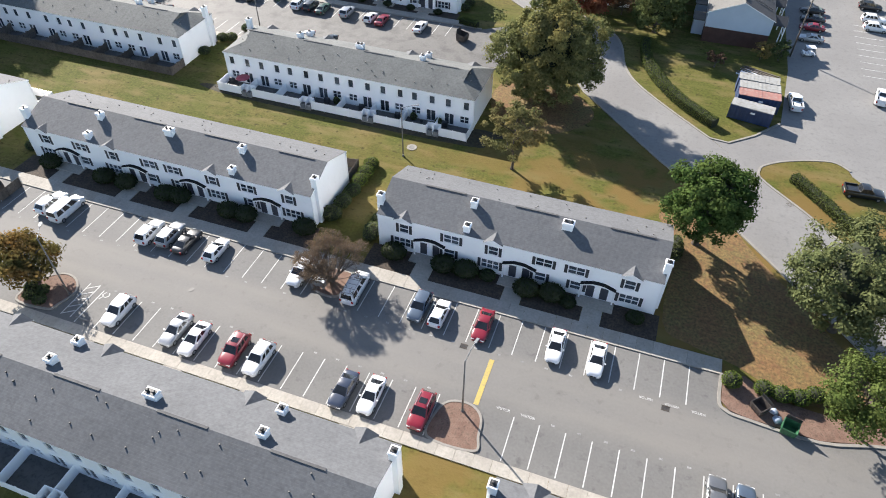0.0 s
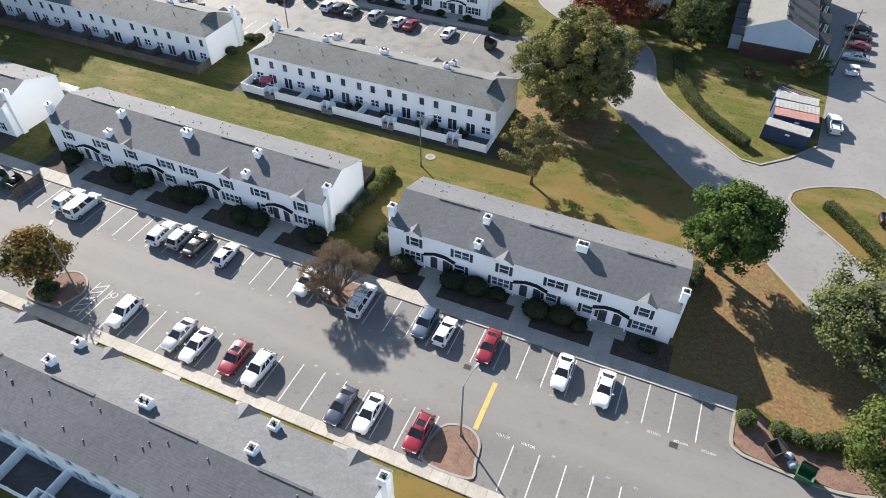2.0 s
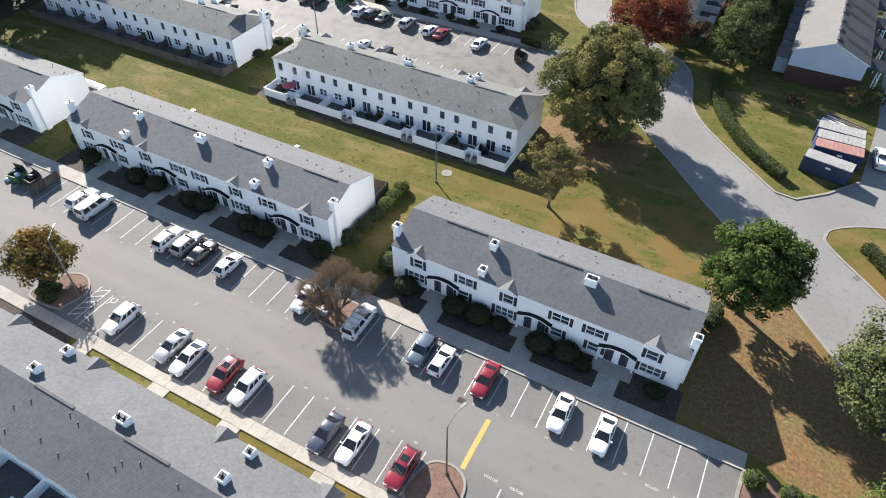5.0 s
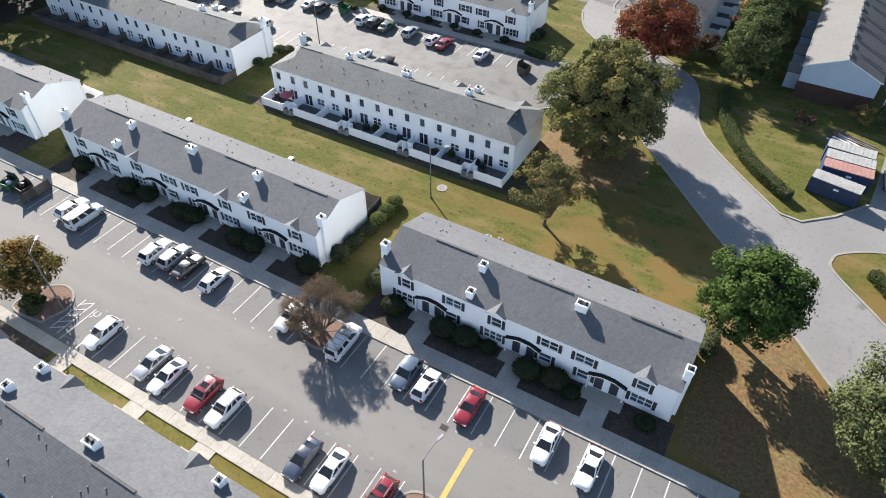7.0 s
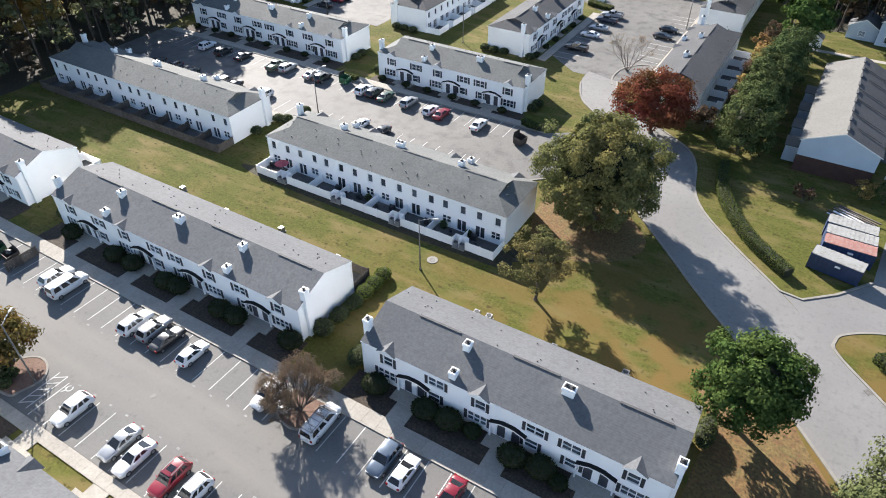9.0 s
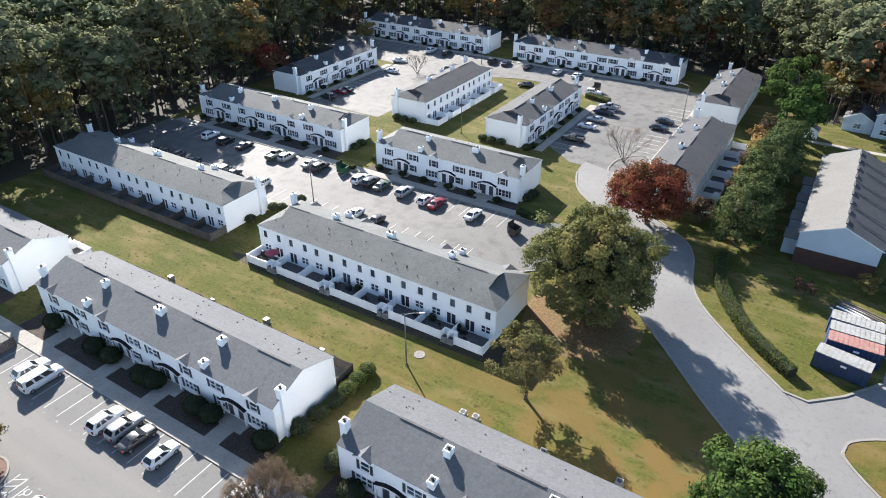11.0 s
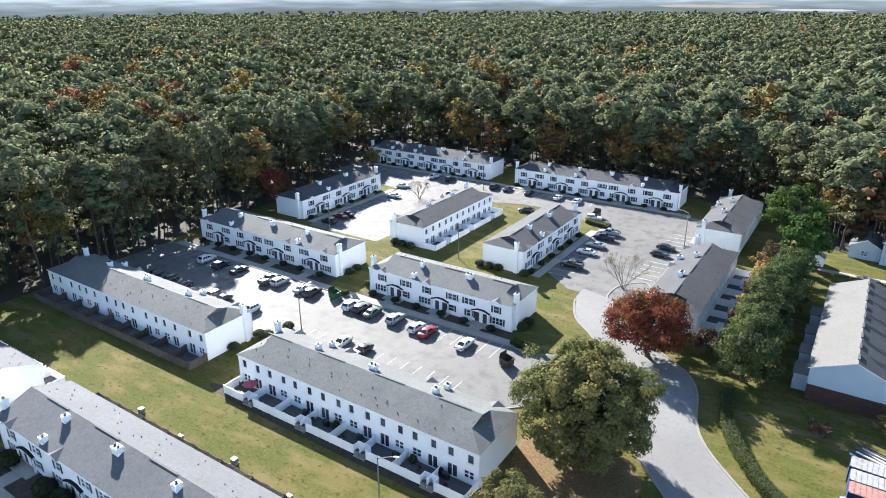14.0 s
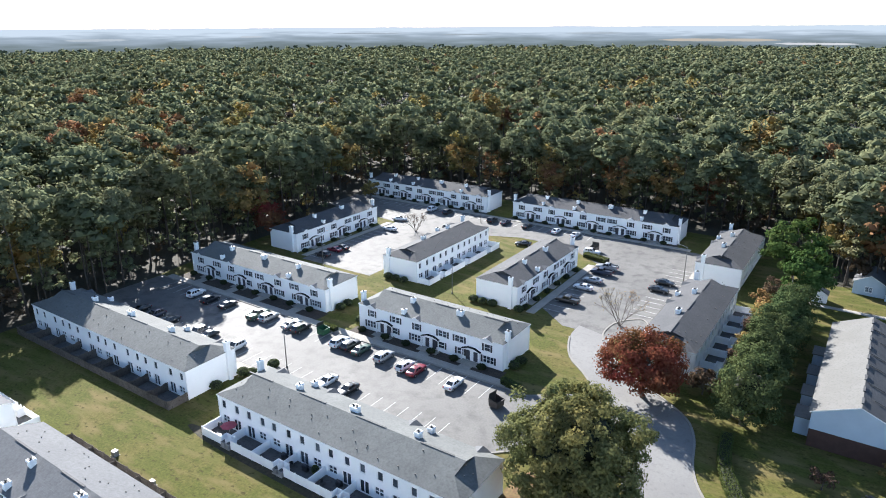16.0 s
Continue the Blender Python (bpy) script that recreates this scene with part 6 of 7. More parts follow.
# ---- neighbouring building with a brick base ----
def brick_house():
    h = thing("apartment_building", "long building with brick base and pale blue gable", "apartment building", pose(7.9, 131.8, 0))
    W, L, e, r = 11.8, 36.2, 6.0, 8.6
    bm = bmesh.new()
    box(bm, 0, 0, 0, W, L, 3.0)
    part("brick_wall", bm, M["brick"], h, "dark red-brown brick lower wall")
    bm = bmesh.new()
    V = lambda *p: bm.verts.new(p)
    for y in (-.03, L + .03):
        bm.faces.new([V(-.03, y, 3.0), V(W + .03, y, 3.0), V(W + .03, y, e), V(W / 2, y, r - .05), V(-.03, y, e)])
    for x in (-.03, W + .03):
        bm.faces.new([V(x, -.03, 3.0), V(x, L + .03, 3.0), V(x, L + .03, e), V(x, -.03, e)])
    part("siding_wall", bm, M["bluesiding"], h, "pale blue lap siding")
    bm = bmesh.new()
    for s in (0, 1):
        x = (-.35, W + .35)[s]
        for dz in (0, -.16):
            bm.faces.new([bm.verts.new(p) for p in ((x, -.3, e - .1 + dz), (x, L + .3, e - .1 + dz), (W / 2, L + .3, r + dz), (W / 2, -.3, r + dz))])
        for y in (-.3, L + .3):
            bm.faces.new([bm.verts.new(p) for p in ((x, y, e - .1), (W / 2, y, r), (W / 2, y, r - .16), (x, y, e - .26))]).material_index = 1
        bm.faces.new([bm.verts.new(p) for p in ((x, -.3, e - .1), (x, L + .3, e - .1), (x, L + .3, e - .26), (x, -.3, e - .26))]).material_index = 1
    # same shingle on both slopes; shade of the far one painted with the dark material
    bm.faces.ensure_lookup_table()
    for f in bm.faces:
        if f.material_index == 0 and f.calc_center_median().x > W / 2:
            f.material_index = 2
    roof = part("roof", bm, [M["roof_tan"], M["trim"], M["roof_dark"]], h, "tan shingle roof, slope away from the sun painted dark as shade")
    seam = boxmesh("roof_seam", M["vent"], 0, -.06, 0, 6.0, .06, .1)
    for y in (4, 8.5, 15, 19.5, 26, 30.5):
        part("roof_seam", seam, None, roof, m=pose(W / 2 + (.2 if y % 2 else 1.4), y, r - .02 - (0 if y % 2 else .5), 0, 22.5, 0) @ Matrix.Diagonal((1.0 if y % 2 else .75, 1, 1, 1)))
    for y in range(2, 36, 4):
        part("ridge_vent", boxmesh("ridge_vent_short", M["vent"], -.16, -.9, 0, .16, .9, .14), None, roof, m=pose(W / 2, y, r - .02))
    for y in (4.5, 12, 20, 28.5):
        a = part("balcony", boxmesh("balcony", M["bluesiding"], -2.1, -1.9, 0, 0, 1.9, 2.9), None, h, "small enclosed side balcony", pose(-.03, y, 0))
        part("balcony_roof", boxmesh("balcony_roof", M["roof_tan"], -2.3, -2.0, 2.9, 0, 2.0, 3.05), None, a)
    def gable_hood():
        bm = bmesh.new()
        for k in (-1, 1):
            for dz in (0, .14):
                bm.faces.new([bm.verts.new(p) for p in ((0, k * 1.9, 4.6 + dz), (2.6, k * 1.9, 4.6 + dz), (2.6, 0, 5.8 + dz), (-1.6, 0, 5.8 + dz))])
            bm.faces.new([bm.verts.new(p) for p in ((2.6, k * 1.9, 4.5), (2.6, 0, 5.7), (2.6, 0, 5.96), (2.6, k * 1.9, 4.76))]).material_index = 1
        return mesh_of("porch_hood", bm, [M["roof_dark"], M["trim"]])
    hood = gable_hood()
    for y in (3, 12, 21, 30):
        a = part("porch_hood", hood, None, h, "dark gabled entrance roof with white edge boards", pose(W + .05, y, 0))
        for k in (-1.7, 1.7):
            part("porch_post", boxmesh("porch_post_tall", M["trim"], -.09, -.09, 0, .09, .09, 4.6), None, a, m=pose(2.4, k, 0))
        for z in (2.7, 3.6, 4.5):
            part("porch_rail", boxmesh("porch_rail", M["trim"], -.05, -1.6, -.05, .05, 1.6, .05), None, a, m=pose(2.4, 0, z))
    f, p = window_meshes(1.2, 1.4, 1)
    for y in range(2, 35, 4):
        for z in (.9, 3.7):
            w = part("window", f, None, h, m=pose(W + .05, y, z, 0, 0, 90))
            part("pane", p, None, w)


brick_house()


def small_house(x, y, turn):
    h = thing("house", "small grey-roofed house at the edge of the woods", "house", pose(x, y, 0, 0, 0, turn))
    for nm, x0, y0, x1, y1, e, r in (("wing", 0, 0, 6.5, 8, 3.0, 4.9), ("main", 6.6, -1.5, 15, 9, 5.4, 7.6)):
        bm = bmesh.new()
        V = lambda *p: bm.verts.new(p)
        mx = (x0 + x1) / 2
        for yy in (y0, y1):
            bm.faces.new([V(x0, yy, 0), V(x1, yy, 0), V(x1, yy, e), V(mx, yy, r), V(x0, yy, e)])
        for xx in (x0, x1):
            bm.faces.new([V(xx, y0, 0), V(xx, y1, 0), V(xx, y1, e), V(xx, y0, e)])
        part("wall", bm, M["bluesiding"], h)
        bm = bmesh.new()
        for s, xx in ((0, x0 - .3), (1, x1 + .3)):
            for dz in (.02, .16):
                bm.faces.new([bm.verts.new(p) for p in ((xx, y0 - .3, e - .1 + dz), (xx, y1 + .3, e - .1 + dz), (mx, y1 + .3, r + dz), (mx, y0 - .3, r + dz))])
            bm.faces.new([bm.verts.new(p) for p in ((xx, y0 - .3, e - .1), (mx, y0 - .3, r), (mx, y0 - .3, r + .16), (xx, y0 - .3, e + .06))]).material_index = 1
        part("roof", bm, [M["roof"], M["trim"]], h)
    f, p = window_meshes(1.5, 1.3, 2)
    for xx, yy, z in ((3.2, 0, .9), (9, -1.5, .9), (12.5, -1.5, .9), (9, -1.5, 3.6), (12.5, -1.5, 3.6)):
        w = part("window", f, None, h, m=pose(xx, yy - .1, z))
        part("pane", p, None, w)


small_house(9.5, 204.0, -3)


def garden_shed():
    s = thing("garden_shed", "small white shed with double doors and grey roof", "shed", pose(2.0, 193.4, 0))
    bm = bmesh.new()
    V = lambda *p: bm.verts.new(p)
    for y in (0, 2.6):
        bm.faces.new([V(0, y, 0), V(3.2, y, 0), V(3.2, y, 2.1), V(1.6, y, 3.0), V(0, y, 2.1)])
    for x in (0, 3.2):
        bm.faces.new([V(x, 0, 0), V(x, 2.6, 0), V(x, 2.6, 2.1), V(x, 0, 2.1)])
    part("wall", bm, M["siding"], s)
    bm = bmesh.new()
    for x in (-.2, 3.4):
        for d in (.02, .12):
            bm.faces.new([bm.verts.new(p) for p in ((x, -.2, 2.0 + d), (x, 2.8, 2.0 + d), (1.6, 2.8, 3.0 + d), (1.6, -.2, 3.0 + d))])
    part("roof", bm, M["roof"], s)
    for x in (.85, 1.65):
        part("door", boxmesh("shed_door", M["trim"], 0, -.05, .1, .74, -.01, 2.0), None, s, m=pose(x, 0, 0))
    sheet("yard_walk", [(-4, 190.6), (24, 190.6), (24, 192.2), (-4, 192.2)], .06, M["concrete"], "pale concrete path behind the shed", "path", thick=.06)


garden_shed()


# ---- storage containers ----
M["cblue"] = material("dark_blue_container_paint", (0.015, 0.032, 0.084), (0.021, 0.042, 0.105), 0.5, scale=1.0, col3=(0.035, 0.035, 0.042), scale3=3, mix3=(.62, .8))
M["cwhite"] = material("faded_white_container_roof", (0.238, 0.238, 0.224), (0.294, 0.294, 0.280), 0.7, scale=0.8, col3=(0.182, 0.161, 0.133), scale3=2.5, mix3=(.5, .75))
M["cred"] = material("faded_red_container_roof", (0.252, 0.105, 0.084), (0.294, 0.147, 0.119), 0.7, scale=0.8, col3=(0.280, 0.210, 0.182), scale3=2.5)


def container(x, y, turn, roof, label):
    c = thing("shipping_container", label, "container", pose(x, y, 0.05, 0, 0, turn), "storage containers")
    L, W, H = 6.7, 2.44, 2.6
    bm = bmesh.new()
    n = 44
    for s in (-1, 1):
        pts = []
        for k in range(n + 1):
            pts.append((-L / 2 + L * k / n, s * (W / 2 - (.04 if (k // 2) % 2 else 0))))
        lo, hi = [bm.verts.new((px, py, .1)) for px, py in pts], [bm.verts.new((px, py, H - .1)) for px, py in pts]
        for k in range(n):
            bm.faces.new((lo[k], lo[k + 1], hi[k + 1], hi[k]))
    for x in (-L / 2, L / 2):
        box(bm, x - .03, -W / 2, .05, x + .03, W / 2, H - .05)
    part("side_panel", bm, M["cblue"], c, "dark blue corrugated side")
    bm = bmesh.new()
    for k in range(22):
        a, b = -L / 2 + L * k / 22, -L / 2 + L * (k + 1) / 22
        z = H + (.03 if k % 2 else 0)
        bm.faces.new([bm.verts.new(p) for p in ((a, -W / 2, z), (b, -W / 2, z), (b, W / 2, z), (a, W / 2, z))])
        bm.faces.new([bm.verts.new(p) for p in ((b, -W / 2, H), (b, W / 2, H), (b, W / 2, H + .03), (b, -W / 2, H + .03))])
    box(bm, -L / 2, -W / 2 + .01, H - .12, L / 2, W / 2 - .01, H - .02)
    part("roof_panel", bm, roof, c)
    for s in (-1, 1):
        for e in (-1, 1):
            part("corner_post", boxmesh("corner_post", M["cblue"], -.08, -.08, 0, .08, .08, H + .02), None, c, m=pose(e * (L / 2 - .04), s * (W / 2 - .04), 0))
    part("door_sign", boxmesh("door_sign", M["trim"], -.35, -.02, 0, .35, .02, .3), None, c, "pale plate", m=pose(.3, -W / 2 - .02, 1.7))


container(17.4, 105.4, -10, M["cwhite"], "dark blue container with grey-white roof on the verge")
container(18.4, 109.6, 0, M["cred"], "dark blue container with faded red roof")
container(18.4, 112.3, 0, M["cwhite"], "blue container with striped grey roof")
container(18.3, 115.1, -2, M["cwhite"], "blue container with pale roof")


def lumber_stack(x, y, turn):
    t = thing("lumber_stack", "stack of weathered boards and pipes behind the containers", "lumber", pose(x, y, 0, 0, 0, turn))
    rg = random.Random(4)
    for k in range(12):
        part("board", boxmesh("board", M["wood_fence"] if k % 3 else M["trim"], -3.2, -.14, 0, 3.2, .14, .12), None, t, m=pose(rg.uniform(-.4, .4), -1.6 + k * .29, .05 + .14 * (k % 4), 0, 0, rg.uniform(-5, 5)))


lumber_stack(18.6, 120.6, -24)


def golf_cart(x, y, turn):
    g = thing("golf_cart", "white golf cart with a flat canopy", "golf cart", pose(x, y, 0.04, 0, 0, turn))
    bm = bmesh.new()
    box(bm, -1.2, -.58, .25, 1.1, .58, .55)
    box(bm, -.75, -.55, .55, -.1, .55, .8)
    box(bm, .75, -.5, .55, 1.1, .5, .85)
    part("body", bm, PAINT["white"], g)
    part("canopy", boxmesh("canopy", M["trim"], -.95, -.6, 1.75, .75, .6, 1.82), None, g)
    for a, b in ((-.85, -.5), (-.85, .5), (.65, -.5), (.65, .5)):
        part("canopy_post", boxmesh("canopy_post", M["black"], -.025, -.025, .5, .025, .025, 1.75), None, g, m=pose(a, b, 0))
    ty, ri = wheel_meshes()
    for a, b in ((-.8, -.5), (-.8, .5), (.8, -.5), (.8, .5)):
        w = part("wheel", ty, None, g, m=pose(a, b, .23) @ Matrix.Diagonal((.68, .8, .68, 1)))
        part("rim", ri, None, w)


golf_cart(27.6, 132.6, 190)


# ---- lamps and poles ----
M["pole"] = material("weathered_lamp_pole", (0.112, 0.105, 0.098), (0.154, 0.147, 0.133), 0.7, scale=1.0)
M["lampglass"] = material("lamp_cover", (0.420, 0.420, 0.406), (0.350, 0.350, 0.336), 0.3, scale=4)


def street_lamp(x, y, h, arm, rise=.5, label="tall street lamp with one curved arm"):
    l = thing("street_lamp", label, "street lamp", pose(x, y, 0), "street lamps")
    bm = bmesh.new()
    tube(bm, (0, 0, 0), (0, 0, h), .11, .075, 10)
    tube(bm, (0, 0, 0), (0, 0, .3), .19, .17, 10)
    part("pole", bm, M["pole"], l, smooth=True)
    bm = bmesh.new()
    d = Vector((arm[0], arm[1], 0))
    last = Vector((0, 0, h - .15))
    for k in range(1, 5):
        q = d * (k / 4) + Vector((0, 0, h - .15 + rise * math.sin(k / 4 * math.pi / 2)))
        tube(bm, last, q, .05, .045, 8)
        last = q
    part("arm", bm, M["steel"], l, smooth=True)
    a = math.degrees(math.atan2(arm[1], arm[0]))
    hd = cached("lamp_head", lambda: (lambda b: (box(b, -.1, -.16, -.06, .65, .16, .06), bmesh.ops.bevel(b, geom=b.edges[:], offset=.04, segments=2, affect="EDGES"), mesh_of("lamp_head", b, M["steel"]))[2])(bmesh.new()))
    head = part("lamp_head", hd, None, l, m=Matrix.Translation(last) @ pose(0, 0, 0, 0, 0, a))
    part("lamp_cover", boxmesh("lamp_cover", M["lampglass"], .1, -.12, -.1, .55, .12, -.06), None, head)


street_lamp(-10.1, 36.3, 8.8, (.4, 1.9), .9)
street_lamp(-32.8, 75.9, 8.7, (1.7, 1.0), .3)
street_lamp(-60.4, 35.4, 9.6, (-1.0, 1.6), .3)
street_lamp(-75.3, 105.2, 8.8, (.8, 2.0), .6)
street_lamp(-108.3, 149.2, 8.8, (0, 2.0), .4)
street_lamp(-69.0, 151.8, 8.8, (1.4, .6), .4)
street_lamp(-25.3, 189.0, 9.2, (-1.9, .2), .4)
street_lamp(-1.5, 184.0, 9.2, (1.9, .2), .3)
street_lamp(-93.5, 206.0, 8.8, (1.0, 1.4), .4)


def utility_pole(x, y, h):
    u = thing("utility_pole", "tall bare wooden utility pole", "utility pole", pose(x, y, 0))
    bm = bmesh.new()
    tube(bm, (0, 0, 0), (0, 0, h), .17, .11, 9)
    part("pole", bm, M["bark"], u, smooth=True)
    part("crossarm", boxmesh("crossarm", M["wood_fence"], -1.0, -.06, 0, 1.0, .06, .12), None, u, m=pose(0, .15, h - .7, 0, 0, 25))


utility_pole(24.5, 131.0, 12.5)


# ---- dumpsters, cabinets, covers ----
M["dgreen"] = material("green_dumpster_paint", (0.021, 0.091, 0.042), (0.032, 0.119, 0.056), 0.5, scale=1.2, col3=(0.042, 0.049, 0.028), scale3=4, mix3=(.6, .8))
M["dbrown"] = material("brown_dumpster_paint", (0.049, 0.042, 0.038), (0.070, 0.056, 0.049), 0.6, scale=1.2)
M["bag"] = material("refuse_bag_plastic", (0.210, 0.280, 0.385), (0.385, 0.406, 0.434), 0.4, scale=3.0)


def dumpster(x, y, turn, mat, label, open_=True, size=1.0):
    d = thing("dumpster", label, "dumpster", pose(x, y, 0.05, 0, 0, turn) @ Matrix.Diagonal((size, size, size, 1)), "dumpsters")
    bm = bmesh.new()
    V = lambda *p: bm.verts.new(p)
    a, b, h0, h1 = .95, .85, 1.35, 1.6
    lo = [(-a, -b, .15), (a, -b, .15), (a, b, .15), (-a, b, .15)]
    hi = [(-a - .08, -b - .1, h0), (a + .08, -b - .1, h0), (a + .08, b + .05, h1), (-a - .08, b + .05, h1)]
    ins = [(x2 * .93, y2 * .92, z2) for x2, y2, z2 in hi]
    fl = [(x2 * .9, y2 * .9, .3) for x2, y2, z2 in lo]
    L4, H4, I4, F4 = ([V(*p) for p in q] for q in (lo, hi, ins, fl))
    bm.faces.new(L4)
    bm.faces.new(F4)
    for k in range(4):
        j = (k + 1) % 4
        bm.faces.new((L4[k], L4[j], H4[j], H4[k]))
        bm.faces.new((H4[k], H4[j], I4[j], I4[k]))
        bm.faces.new((I4[k], I4[j], F4[j], F4[k]))
    part("body", bm, mat, d)
    for k in (-.6, 0, .6):
        part("rib", boxmesh("rib", mat, -.04, -.06, .2, .04, .02, 1.3), None, d, m=pose(k, -b - .05, 0))
    for s in (-1, 1):
        part("lift_sleeve", boxmesh("lift_sleeve", mat, -.06, -.5, .7, .12, .5, .9), None, d, m=pose(s * (a + .06), 0, 0))
    part("lid", boxmesh("lid", M["black"], -.98, -.02, 0, .98, .9, .04), None, d, "black plastic lid", m=pose(0, b + .06, h1, 100 if open_ else -172, 0, 0) if open_ else pose(0, -b - .1 + .02, h0, 0, 0, 0) @ pose(0, 0, .03, 8.5, 0, 0))


dumpster(22.3, 45.4, -14, M["dgreen"], "open green steel dumpster beside the mulch strip", size=.76)
dumpster(19.4, 47.1, -48, M["dbrown"], "open brown steel dumpster tipped at the kerb", size=.74)
dumpster(-79.4, 119.2, 90, M["dgreen"], "dark green dumpster beside the middle lot")
dumpster(-36.2, 115.2, 80, M["dbrown"], "dark dumpster at the end of the middle lot")
dumpster(-52.5, 199.4, 0, M["dbrown"], "dark dumpster beside the far hedge")
dumpster(-86.6, 47.0, 8, M["dgreen"], "overfull green dumpster in the far stalls")
dumpster(-83.8, 47.4, -6, M["dbrown"], "dark dumpster in the far stalls")


def cushion(name, label, x, y, z, r, mat, cat, seed):
    rg = np.random.default_rng(seed)
    bm = bmesh.new()
    bmesh.ops.create_icosphere(bm, subdivisions=2, radius=r)
    for v in bm.verts:
        v.co = Vector((v.co.x, v.co.y, max(v.co.z * .7, -r * .35))) * (1 + .18 * rg.normal())
    ob = part(name, bm, mat, None, label, pose(x, y, z + r * .35), True)
    return tagged(ob, category=cat)


cushion("refuse_bag", "blue and white tied refuse bag on the kerb", 21.2, 46.2, .16, .5, M["bag"], "refuse bag", 1)
cushion("refuse_bag", "pale refuse bag on the mulch", 20.9, 47.2, .14, .4, M["bag"], "refuse bag", 2)


for k, (x, y, r) in enumerate(((-86.9, 47.1, .55), (-86.1, 46.8, .5), (-84.0, 47.4, .5), (-88.2, 46.2, .5), (-87.9, 47.4, .45), (-82.4, 46.2, .4))):
    cushion("refuse_bag", "pale and dark refuse bag piled at the dumpsters", x, y, 1.25 if k < 3 else .04, r, M["bag"] if k % 2 else M["black"], "refuse bag", 10 + k)


def enclosure():
    e = thing("dumpster_enclosure", "low weathered wooden screen beside the dumpsters", "fence", pose(-82.0, 45.4, 0.03))
    for k in range(13):
        part("board", boxmesh("screen_board", M["wood_fence"], -.02, 0, 0, .02, .33, 1.5), None, e, m=pose(0, k * .36, 0))
    for k in (0, 2.3, 4.6):
        part("fence_post", boxmesh("screen_post", M["wood_fence"], .02, -.06, 0, .14, .06, 1.6), None, e, m=pose(0, k, 0))


enclosure()


def cabinet(x, y, turn):
    c = thing("mailbox_cluster", "pale metal mailbox cluster on a parking island", "mailbox", pose(x, y, .13, 0, 0, turn))
    part("body", boxmesh("mailbox_body", M["steel"], -.85, -.25, .45, .85, .25, 1.5), None, c)
    part("roof", boxmesh("mailbox_roof", M["trim"], -.95, -.35, 1.5, .95, .35, 1.56), None, c)
    for k in (-.5, .5):
        part("pedestal", boxmesh("mailbox_pedestal", M["steel"], -.12, -.12, 0, .12, .12, .45), None, c, m=pose(k, 0, 0))
    for k in range(6):
        part("door", boxmesh("mailbox_door", M["steel"], -.12, -.02, -.4, .12, .02, .4), None, c, m=pose(-.7 + .28 * k, -.26, .98))


cabinet(-32.2, 46.9, -6)


def disc(name, x, y, r, h, mat, label, cat, inner=None):
    bm = bmesh.new()
    tube(bm, (0, 0, 0), (0, 0, h), r, r, 20)
    if inner:
        tube(bm, (0, 0, h), (0, 0, h + .015), r * .55, r * .55, 16, mi=1)
    tagged(part(name, bm, [mat, inner] if inner else mat, None, m=pose(x, y, .01)), label, cat, "", "structure")


disc("manhole_1", -32.4, 78.5, .8, .07, M["kerb"], "round concrete manhole collar in the lawn", "manhole", M["pole"])
disc("manhole_2", -47, 41.2, .33, .045, M["pole"], "iron cover in the asphalt", "manhole")


def drain(x, y, turn, n):
    g = thing("storm_drain_%d" % n, "rusty iron storm drain grate in the asphalt", "drain", pose(x, y, .034, 0, 0, turn), kind="structure")
    part("pit", boxmesh("drain_pit", M["black"], -.42, -.28, 0, .42, .28, .006), None, g)
    for k in range(8):
        part("bar", boxmesh("drain_bar", M["pinebark"], -.02, -.28, .006, .02, .28, .02), None, g, m=pose(-.37 + k * .105, 0, 0))
    for s in (-1, 1):
        part("rim_bar", boxmesh("drain_rim", M["pinebark"], -.46, -.03, 0, .46, .03, .022), None, g, m=pose(0, s * .3, 0))


drain(10.1, 43.9, 0, 1)
drain(-12.6, 44.4, 0, 2)
drain(23.4, 84.2, -45, 3)
# accessible stall
for x in (-59.3, -57.9):
    tagged(part("stall_line", LINE, None, m=pose(x, 32.6, .034)), "white painted edge of a hatched bay", "road marking", "painted stall lines", "structure")
for k in range(5):
    tagged(part("hatch_line", boxmesh("hatch_line", M["paint"], -.85, -.06, 0, .85, .06, .008), None, m=pose(-58.6, 33.2 + k * 1.05, .034, 0, 0, 35)), "white painted hatch line", "road marking", "hatched bay", "structure")
bmi = bmesh.new()
for k in range(12):
    a, b = k * 2 * math.pi / 14 - .6, (k + 1) * 2 * math.pi / 14 - .6
    bmi.faces.new([bmi.verts.new((math.cos(t) * q, math.sin(t) * q, 0)) for t, q in ((a, .32), (b, .32), (b, .45), (a, .45))])
box(bmi, -.1, .3, -.002, .05, .95, .002)
box(bmi, -.1, .3, -.002, .4, .42, .002)
tagged(part("accessible_symbol", bmi, M["paint"], None, m=pose(-56.2, 36.9, .042, 0, 0, 150)), "white painted accessible-parking symbol", "road marking", "", "structure")
stop = boxmesh("wheel_stop", M["kerb"], -.9, -.08, 0, .9, .08, .12)
for x in (-56.3,):
    tagged(part("wheel_stop", stop, None, m=pose(x, 32.8, .035)), "concrete wheel stop at a stall", "wheel stop", "", "")


# ---- patio clutter ----
M["condenser"] = material("condenser_casing", (0.210, 0.217, 0.217), (0.266, 0.266, 0.266), 0.5, 0.3, scale=2.0, spread=.15)
M["pinkcloth"] = material("faded_red_canvas", (0.294, 0.049, 0.070), (0.350, 0.084, 0.105), 0.85, scale=1.5)


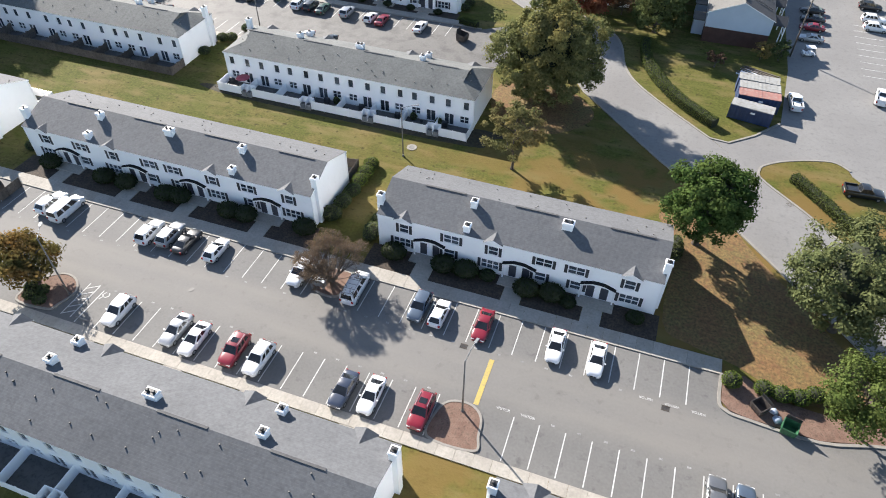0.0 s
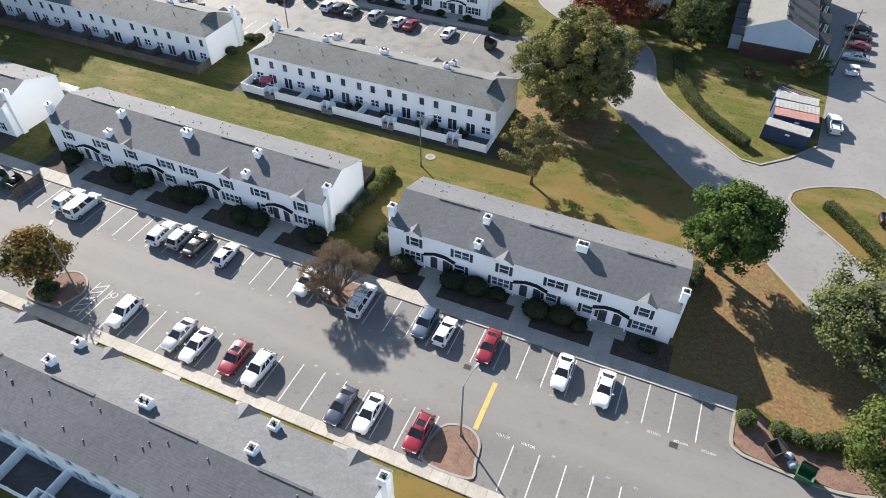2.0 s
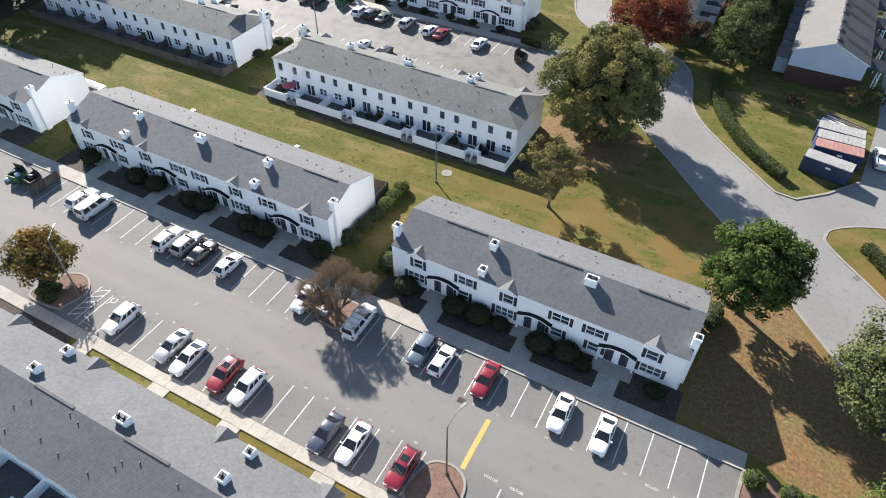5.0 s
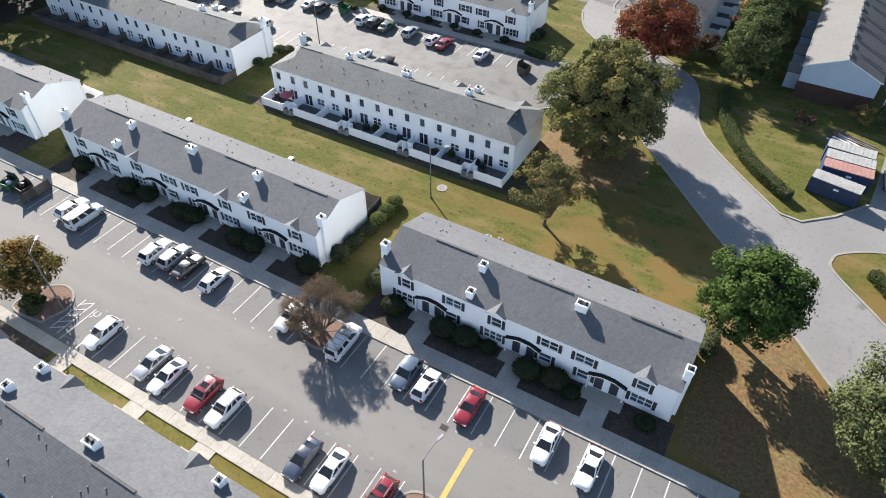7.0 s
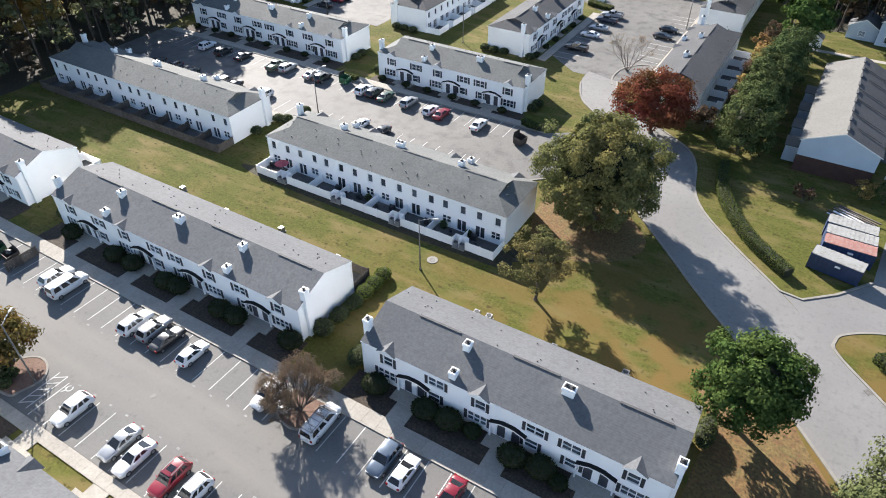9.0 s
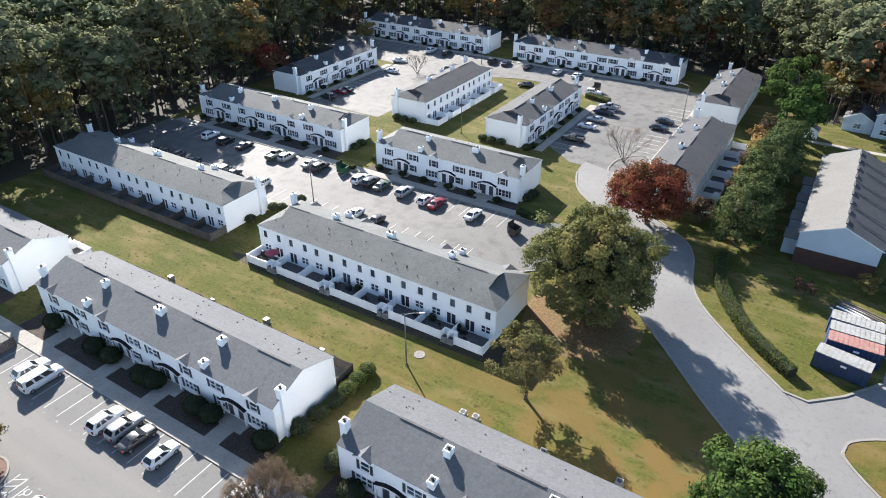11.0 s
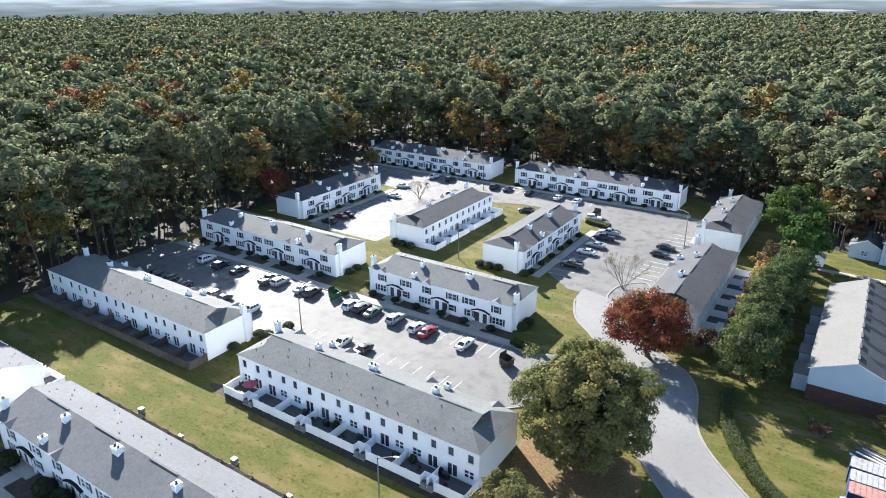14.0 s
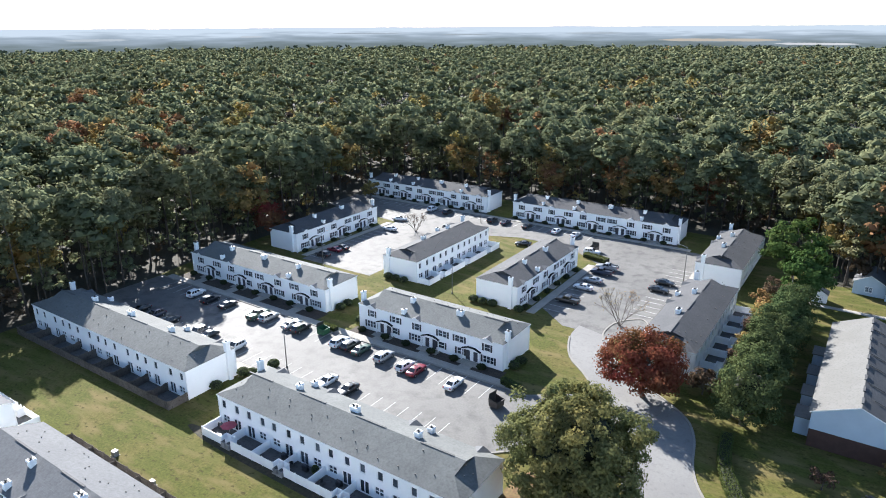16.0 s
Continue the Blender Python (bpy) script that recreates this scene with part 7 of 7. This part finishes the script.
def condenser(x, y, z=0.0):
    c = thing("air_conditioner", "grey outdoor air-conditioner unit on a pad", "air conditioner", pose(x, y, z), "outdoor units")
    part("pad", boxmesh("ac_pad", M["concrete"], -.5, -.5, 0, .5, .5, .08), None, c)
    part("casing", boxmesh("ac_casing", M["condenser"], -.38, -.38, .08, .38, .38, .85), None, c)

    def fan():
        bm = bmesh.new()
        tube(bm, (0, 0, .85), (0, 0, .87), .31, .31, 14)
        return mesh_of("fan_grille", bm, M["black"])
    part("fan_grille", cached("fan", fan), None, c, "black fan grille")


for k in range(4):
    s = 45.4 / 8
    for d in (-.45, .5):
        condenser(-24.9 - s * (2 * k + 1) + d * 1.1, 82.95)
        condenser(-13.4 - 47.4 / 8 * (2 * k + 1) + d * 1.1, 13.6)
for x, y in ((-21.5, 71.8), (-19.8, 72.0), (-1.6, 72.0), (-55.5, 72.4), (-76.8, 72.4), (-66, 71.4), (-44, 71.4), (-10.5, 71.4)):
    condenser(x, y)


def patio_table(x, y, cloth=None):
    t = thing("patio_table", "round patio table" + (" under a faded red umbrella" if cloth else " of dark metal"), "table", pose(x, y, .05))
    bm = bmesh.new()
    tube(bm, (0, 0, .68), (0, 0, .72), .5, .5, 16)
    part("tabletop", bm, M["black"], t)
    bm = bmesh.new()
    tube(bm, (0, 0, 0), (0, 0, 2.2 if cloth else .68), .03, .03, 8)
    part("pole", bm, M["steel"], t)
    if cloth:
        bm = bmesh.new()
        tube(bm, (0, 0, 1.95), (0, 0, 2.4), 1.25, .03, 8, cap=False)
        part("umbrella", bm, cloth, t, "faded red canvas umbrella")


def patio_chair(x, y, turn):
    c = thing("patio_chair", "dark metal patio chair", "chair", pose(x, y, .05, 0, 0, turn), "patio chairs")
    part("seat", boxmesh("chair_seat", M["black"], -.25, -.25, .4, .25, .25, .45), None, c)
    part("backrest", boxmesh("chair_back", M["black"], -.25, .22, .45, .25, .27, .9), None, c)
    for a in (-.22, .22):
        for b in (-.22, .22):
            part("leg", boxmesh("chair_leg", M["black"], -.02, -.02, 0, .02, .02, .4), None, c, m=pose(a, b, 0))


def grill(x, y):
    g = thing("barbecue_grill", "black covered barbecue grill on a patio", "grill", pose(x, y, .05), "grills")
    bm = bmesh.new()
    box(bm, -.5, -.28, 0, .5, .28, .85)
    bmesh.ops.bevel(bm, geom=bm.edges[:], offset=.06, segments=2, affect="EDGES")
    part("cabinet", bm, M["black"], g)
    bm = bmesh.new()
    tube(bm, (-.42, 0, .88), (.42, 0, .88), .25, .25, 10)
    part("lid", bm, M["shutter"], g)


patio_table(-66.4, 85.0, M["pinkcloth"])
for x, y, a in ((-68.2, 85.2, 20), (-67.6, 84.0, 160), (-52.8, 84.9, 40), (-46.3, 84.6, 90), (-33.2, 84.8, 10), (-28.6, 84.4, 200)):
    patio_chair(x, y, a)
for x, y in ((-69.2, 85.6), (-55.0, 85.7), (-50.6, 85.5), (-44.2, 85.6), (-37.6, 85.4), (-29.5, 85.7)):
    grill(x, y)
patio_table(-53.6, 84.7)
patio_table(-42.9, 84.8)
for x, lf in ((-30.6, "evergreen"), (-35.0, "evergreen"), (-49.0, "hedge")):
    bush(x, 85.9, .6, .5, 1.3, lf, "potted green shrub on a patio", 8)
